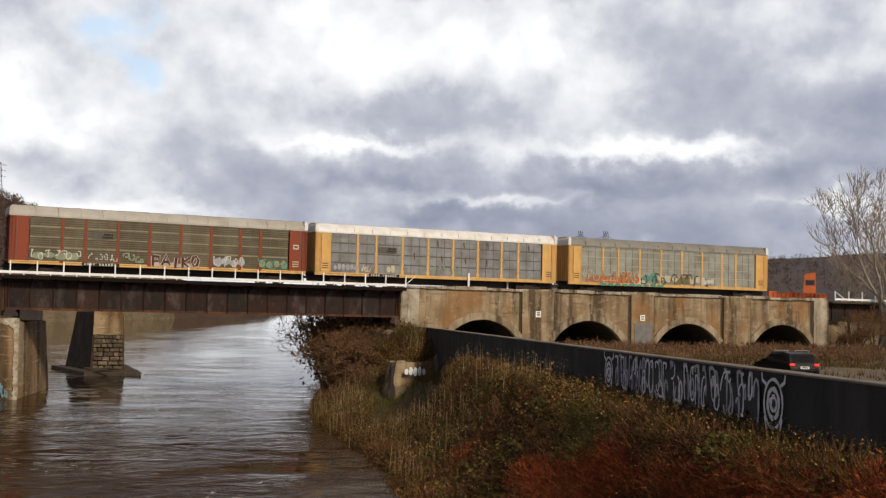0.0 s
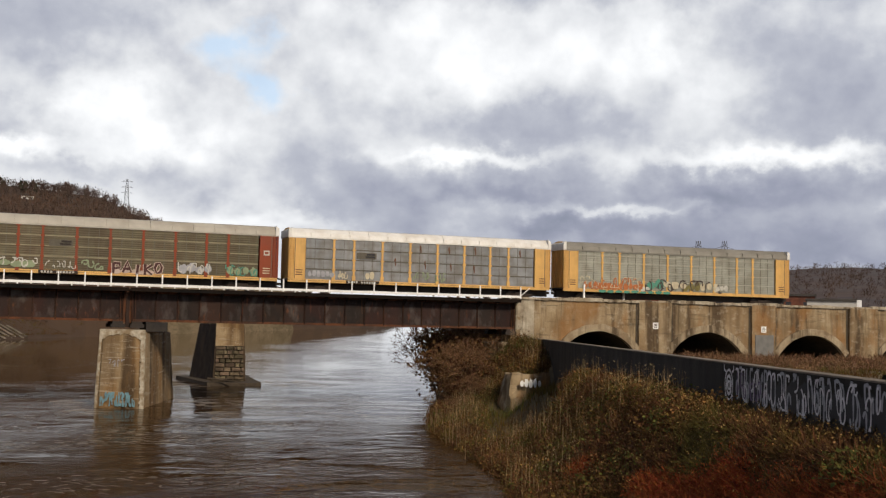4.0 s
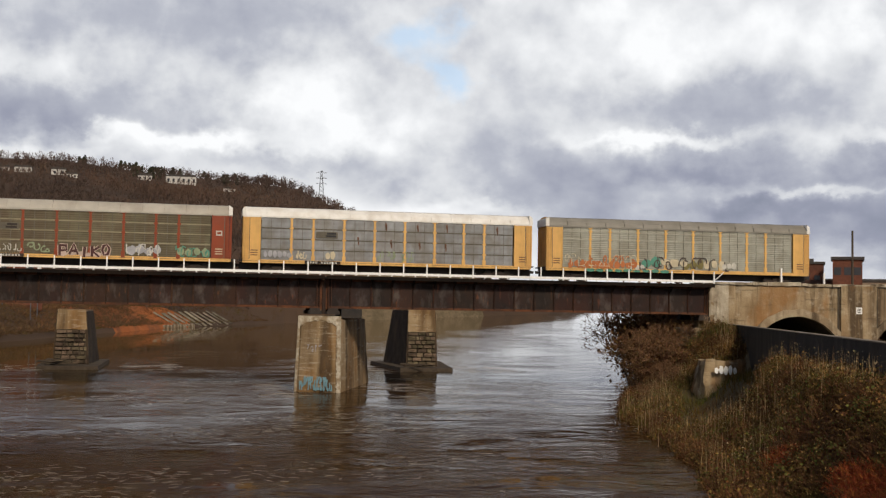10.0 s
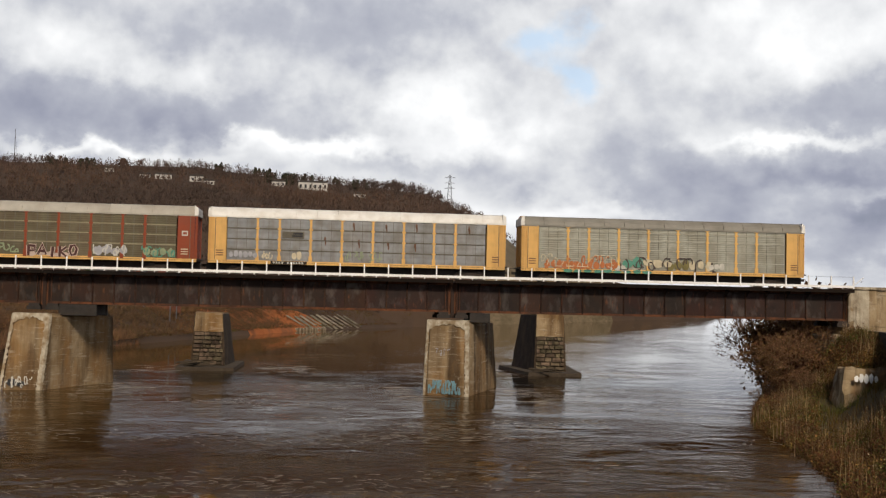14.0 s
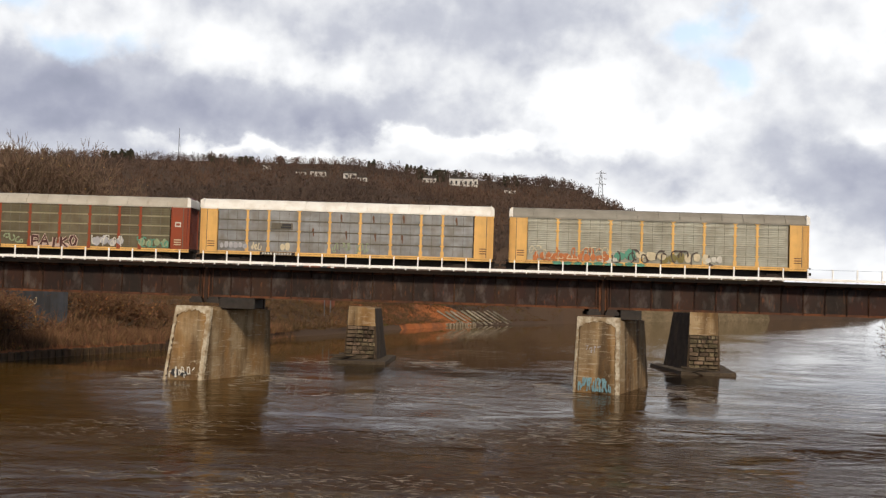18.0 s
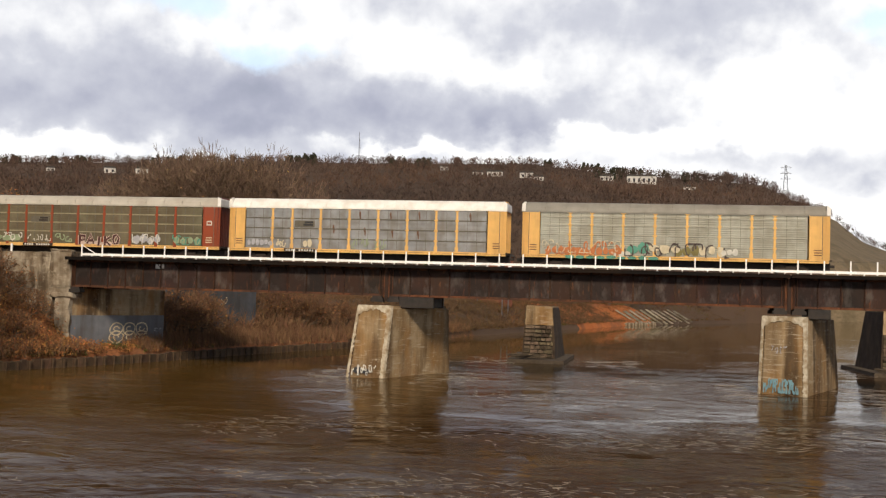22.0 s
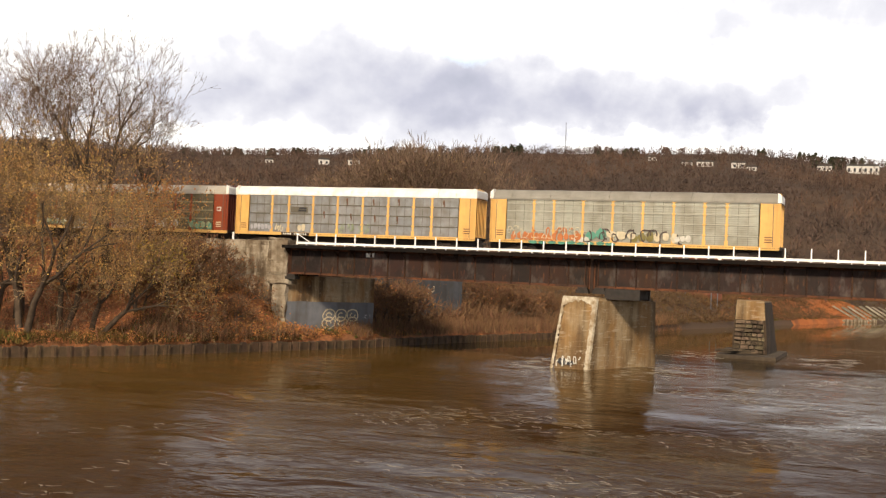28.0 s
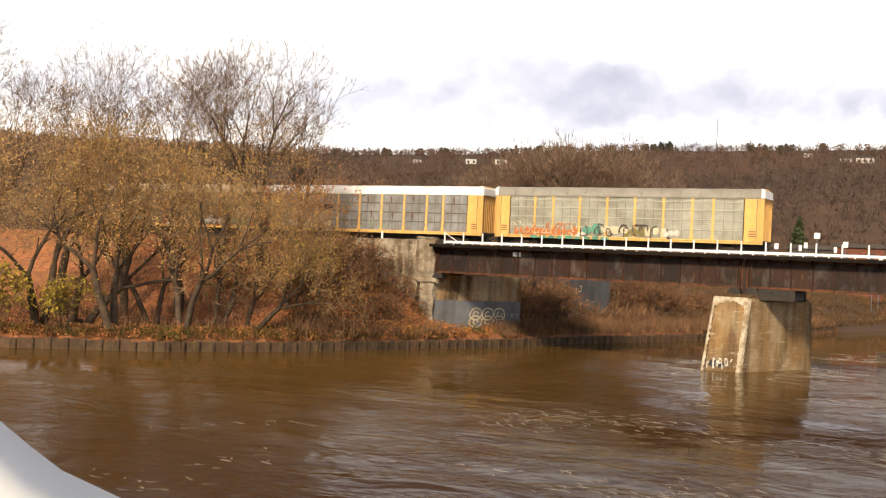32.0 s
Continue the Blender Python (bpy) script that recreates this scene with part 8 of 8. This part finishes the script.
def far_yard():
    """Low sheds, poles and white fittings on the far bank, seen over the deck."""
    for az, d, w, h, m, lab in ((-8.9, 262, 11, 10.6, BRICK, "low rust-red shed on the far bank"), (-11.0, 258, 9, 9.9, ROOF_DARK, "low dark shed on the far bank")):
        p, r = facing(az, d, land(*at(az, d))[0])
        b = thing("yard_shed", p, lab, "building", "yard sheds", turn=r)
        part("wall", B((-w / 2, w / 2, 0, 8, -1, h)), m, b)
        part("roof", prism(bmesh.new(), [(-w / 2 - 0.4, h), (w / 2 + 0.4, h), (w / 2 - 0.6, h + 0.9), (-w / 2 + 0.6, h + 0.9)], -0.4, 8.4), ROOF_DARK, b)
        for k in range(2):
            part("window", B((-w / 4 + k * w / 2 - 0.8, -w / 4 + k * w / 2 + 0.8, -0.06, 0.1, h - 2.6, h - 1.2)), HOUSE_DARK, b)
    for az, d, h, w in ((-12.6, 250, 10.6, 0.7), (-11.5, 250, 10.4, 0.5), (-11.25, 250, 11.0, 0.6), (-10.75, 252, 13.2, 1.0), (-9.45, 255, 11.6, 0.8), (-9.9, 250, 10.2, 0.5), (-8.2, 250, 10.2, 0.6), (-7.9, 254, 11.0, 0.4)):
        p, r = facing(az, d, land(*at(az, d))[0])
        g = thing("yard_signal", p, "slim grey signal mast with a white head", "signal", "yard signals", turn=r)
        bm = bmesh.new()
        tube(bm, (0, 0, 0), (0, 0, h), 0.12, 0.1, 6)
        part("mast", bm, PYLON, g)
        part("head", B((-w * 0.6, w * 0.6, -0.2, 0.2, h - 1.2, h), bevel=0.05), WHITE_PAINT, g)


far_yard()


def orange_site():
    t = thing("safety_fence", (0, 0, 0), "orange plastic safety fence behind the viaduct", "fence")
    rng = random.Random(2)
    for k in range(14):
        x = 103.0 + k * 0.72
        part("fence_panel", roughen(B((x, x + 0.71, 111.0, 111.06, 10.1, 11.75 + rng.uniform(-0.15, 0.1))), 0.05, 0.5, 0.6, k), ORANGE, t)
        part("fence_post", B((x - 0.03, x + 0.03, 110.9, 110.98, 10.0, 11.8)), ORANGE, t)
    x, y = at(44.75, 184)
    m = thing("orange_machine", (x, y, 10.0), "orange track machine with a tall cab and boom", "machine", turn=radians(-44))
    part("chassis", B((-2.2, 2.2, -1, 1, 0.6, 1.6), bevel=0.08), DARK_STEEL, m)
    bm = loft(bmesh.new(), [(-1.0, -0.9, 1.6), (0.9, -0.9, 1.6), (0.9, 0.9, 1.6), (-1.0, 0.9, 1.6)], [(-0.75, -0.7, 5.3), (0.85, -0.7, 5.6), (0.85, 0.7, 5.6), (-0.75, 0.7, 5.3)])
    part("cab", bm, ORANGE, m)
    part("cab_window", B((-0.6, 0.7, -0.86, -0.7, 3.6, 4.4)), HOUSE_DARK, m)
    for xx in (-1.5, 1.5):
        for s in (-1, 1):
            bm = bmesh.new()
            tube(bm, (xx, s * 0.65, 0.5), (xx, s * 0.9, 0.5), 0.48, n=14)
            part("wheel", bm, TYRE, m)


ORANGE = mat("orange_plastic", (0.55, 0.12, 0.035), (0.68, 0.17, 0.05), 1.0, 0.6, c=(0.42, 0.10, 0.03), cscale=0.4, bump=0.1)
orange_site()


def road_bridge_beyond():
    t = thing("second_bridge_span", (0, 0, 0), "short dark girder span beyond the viaduct with white rail", "bridge span")
    part("girder", B((106.6, 150, 104.2, 104.4, 8.2, 10.2), (106.6, 150, 104.0, 104.6, 10.2, 10.3), (106.6, 150, 104.0, 104.6, 8.1, 8.2)), RUST, t)
    part("deck", B((106.4, 150, 103.2, 109.4, 10.3, 10.5)), SLEEPER, t)
    part("abutment", roughen(B((106.4, 108.6, 104.6, 109.4, 4.0, 9.8)), 0.06, 0.8, 1.0), CONCRETE, t)
    for k in range(20):
        part("stiffener", B((107 + k * 2.2, 107.08 + k * 2.2, 104.05, 104.2, 8.2, 10.2)), RUST, t)
    swing(t)
    swing(handrail(106.6, 149, 103.1, 10.7))


road_bridge_beyond()


def house(az, el, w, h, label):
    x, y = at(az, on_hill(az, el))
    t = thing("hill_house", (x, y, land(x, y)[0] - 1.0), label, "house", "hillside houses", turn=-radians(az))
    part("wall", B((-w / 2, w / 2, 0, 8, -3, h)), HOUSE_WHITE, t)
    bm = prism(bmesh.new(), [(-w / 2 - 0.5, h), (w / 2 + 0.5, h), (w / 2 - 1.0, h + 1.4), (-w / 2 + 1.0, h + 1.4)], -0.5, 8.5)
    part("roof", bm, ROOF_DARK, t)
    n = max(2, int(w / 3.5))
    for k in range(n):
        xx = -w / 2 + w * (k + 0.5) / n
        part("window", B((xx - 0.8, xx + 0.8, -0.06, 0.1, h * 0.35, h * 0.75)), HOUSE_DARK, t)


for row in HOUSES:
    house(*row)


SLAB_GREY = mat("grey_bank_slab", (0.17, 0.145, 0.11), (0.31, 0.27, 0.21), 0.6, 0.95, c=(0.10, 0.075, 0.05), cscale=0.25, bump=0.8, bscale=3.0, rnd=0.35)


def riprap():
    """Sloping concrete slabs on the far bank upstream."""
    t = thing("slope_slabs", (0, 0, 0), "row of long pale concrete slabs laid down the far bank", "revetment")
    rng = random.Random(8)
    bm = B((-0.55, 0.55, -4.6, 4.6, -0.15, 0.15), bevel=0.04)
    me = bpy.data.meshes.new("slab")
    bm.to_mesh(me)
    bm.free()
    me.materials.append(SLAB_GREY)
    for k in range(11):
        y = 345 + k * 4.3
        x = ip(LEFT_SHORE, y)
        o = piece("slab", me, t, (x - 3.6, y, 2.4 + rng.uniform(-0.1, 0.1)), (0, 0, 0))
        o.rotation_euler = (radians(28), 0, radians(62 + rng.uniform(-9, 9)))
        o.scale = (rng.uniform(0.8, 1.5), rng.uniform(0.75, 1.0), 1.0)
    for k in range(14):
        y = 335 + k * 1.5
        x = ip(LEFT_SHORE, y) + rng.uniform(-0.5, 1.0)
        bm = roughen(B((-0.7, 0.7, -0.6, 0.6, -0.5, 0.5), bevel=0.15), 0.2, 0.7, 0.6, k)
        b = part("boulder", bm, CONCRETE_PALE, t)
        b.location = (x, y, 0.3)


riprap()


def near_parapet():
    """White parapet corner of the bridge on which the camera stands."""
    t = thing("white_parapet", (0, 0, 0), "bright white painted curved parapet of the near road bridge", "parapet")
    bm = bmesh.new()
    pts = []
    for az, el in ((-60, -3.0), (-55.0, -5.0), (-52.0, -6.6), (-49.7, -8.1), (-48.2, -9.35), (-46.8, -10.4), (-45.3, -11.1), (-43.9, -11.75), (-43.4, -14.0), (-43.0, -20.0)):
        r = 2.2
        pts.append((r * math.sin(radians(az)), r * math.cos(radians(az)), EYE[2] + r * math.tan(radians(el))))
    out = Vector((-0.72, 0.69, 0)) * -0.45
    a = [bm.verts.new(p) for p in pts]
    b = [bm.verts.new(Vector(p) + out + Vector((0, 0, -0.06))) for p in pts]
    c = [bm.verts.new((p[0], p[1], -1.5)) for p in pts]
    e = [bm.verts.new((p[0] + out.x, p[1] + out.y, -1.5)) for p in pts]
    for i in range(len(pts) - 1):
        bm.faces.new((a[i], a[i + 1], b[i + 1], b[i]))
        bm.faces.new((b[i], b[i + 1], e[i + 1], e[i]))
        bm.faces.new((a[i], c[i], c[i + 1], a[i + 1]))
    for f in bm.faces:
        f.smooth = True
    part("parapet", bm, WHITE_BRIGHT, t)


WHITE_BRIGHT = mat("bright_white_paint", (0.86, 0.85, 0.83), (0.92, 0.91, 0.89), 2.0, 0.5, bump=0.0)
near_parapet()


# ---- what moves ----
def motions():
    for t, x in MOVERS:
        rows = []
        for s in range(33):
            d = float(np.interp(s, [a for a, _ in TRAIN], [b for _, b in TRAIN]))
            a, b = x + d + 3.2, x + d + CAR_LEN - 3.2
            turn = math.atan2(bend(a) - bend(b), b - a)
            rows.append((float(s), Matrix.Translation((a - 3.2 * math.cos(turn), TRACK_Y - bend(a) - 3.2 * math.sin(turn), RAIL_TOP)) @ Matrix.Rotation(turn, 4, "Z")))
        walk(t, rows)
    # the stream carries its ripples down towards the near bridge
    for w in (RIVER, RIPPLES):
        walk(w, [(float(s), Matrix.Translation((-0.20 * s + 3.2, -0.55 * s + 8.8, 0.0))) for s in range(0, 33, 4)])
    steps = np.arange(0, 32.01, 0.16)
    shift = np.interp(steps, [a for a, _ in TRAIN], [b for _, b in TRAIN])
    for w, x in AXLES:
        walk(w, [(float(s), Matrix.Translation((x, 0, 0.46)) @ Matrix.Rotation(float(d) / 0.46, 4, "Y")) for s, d in zip(steps, shift)])


motions()
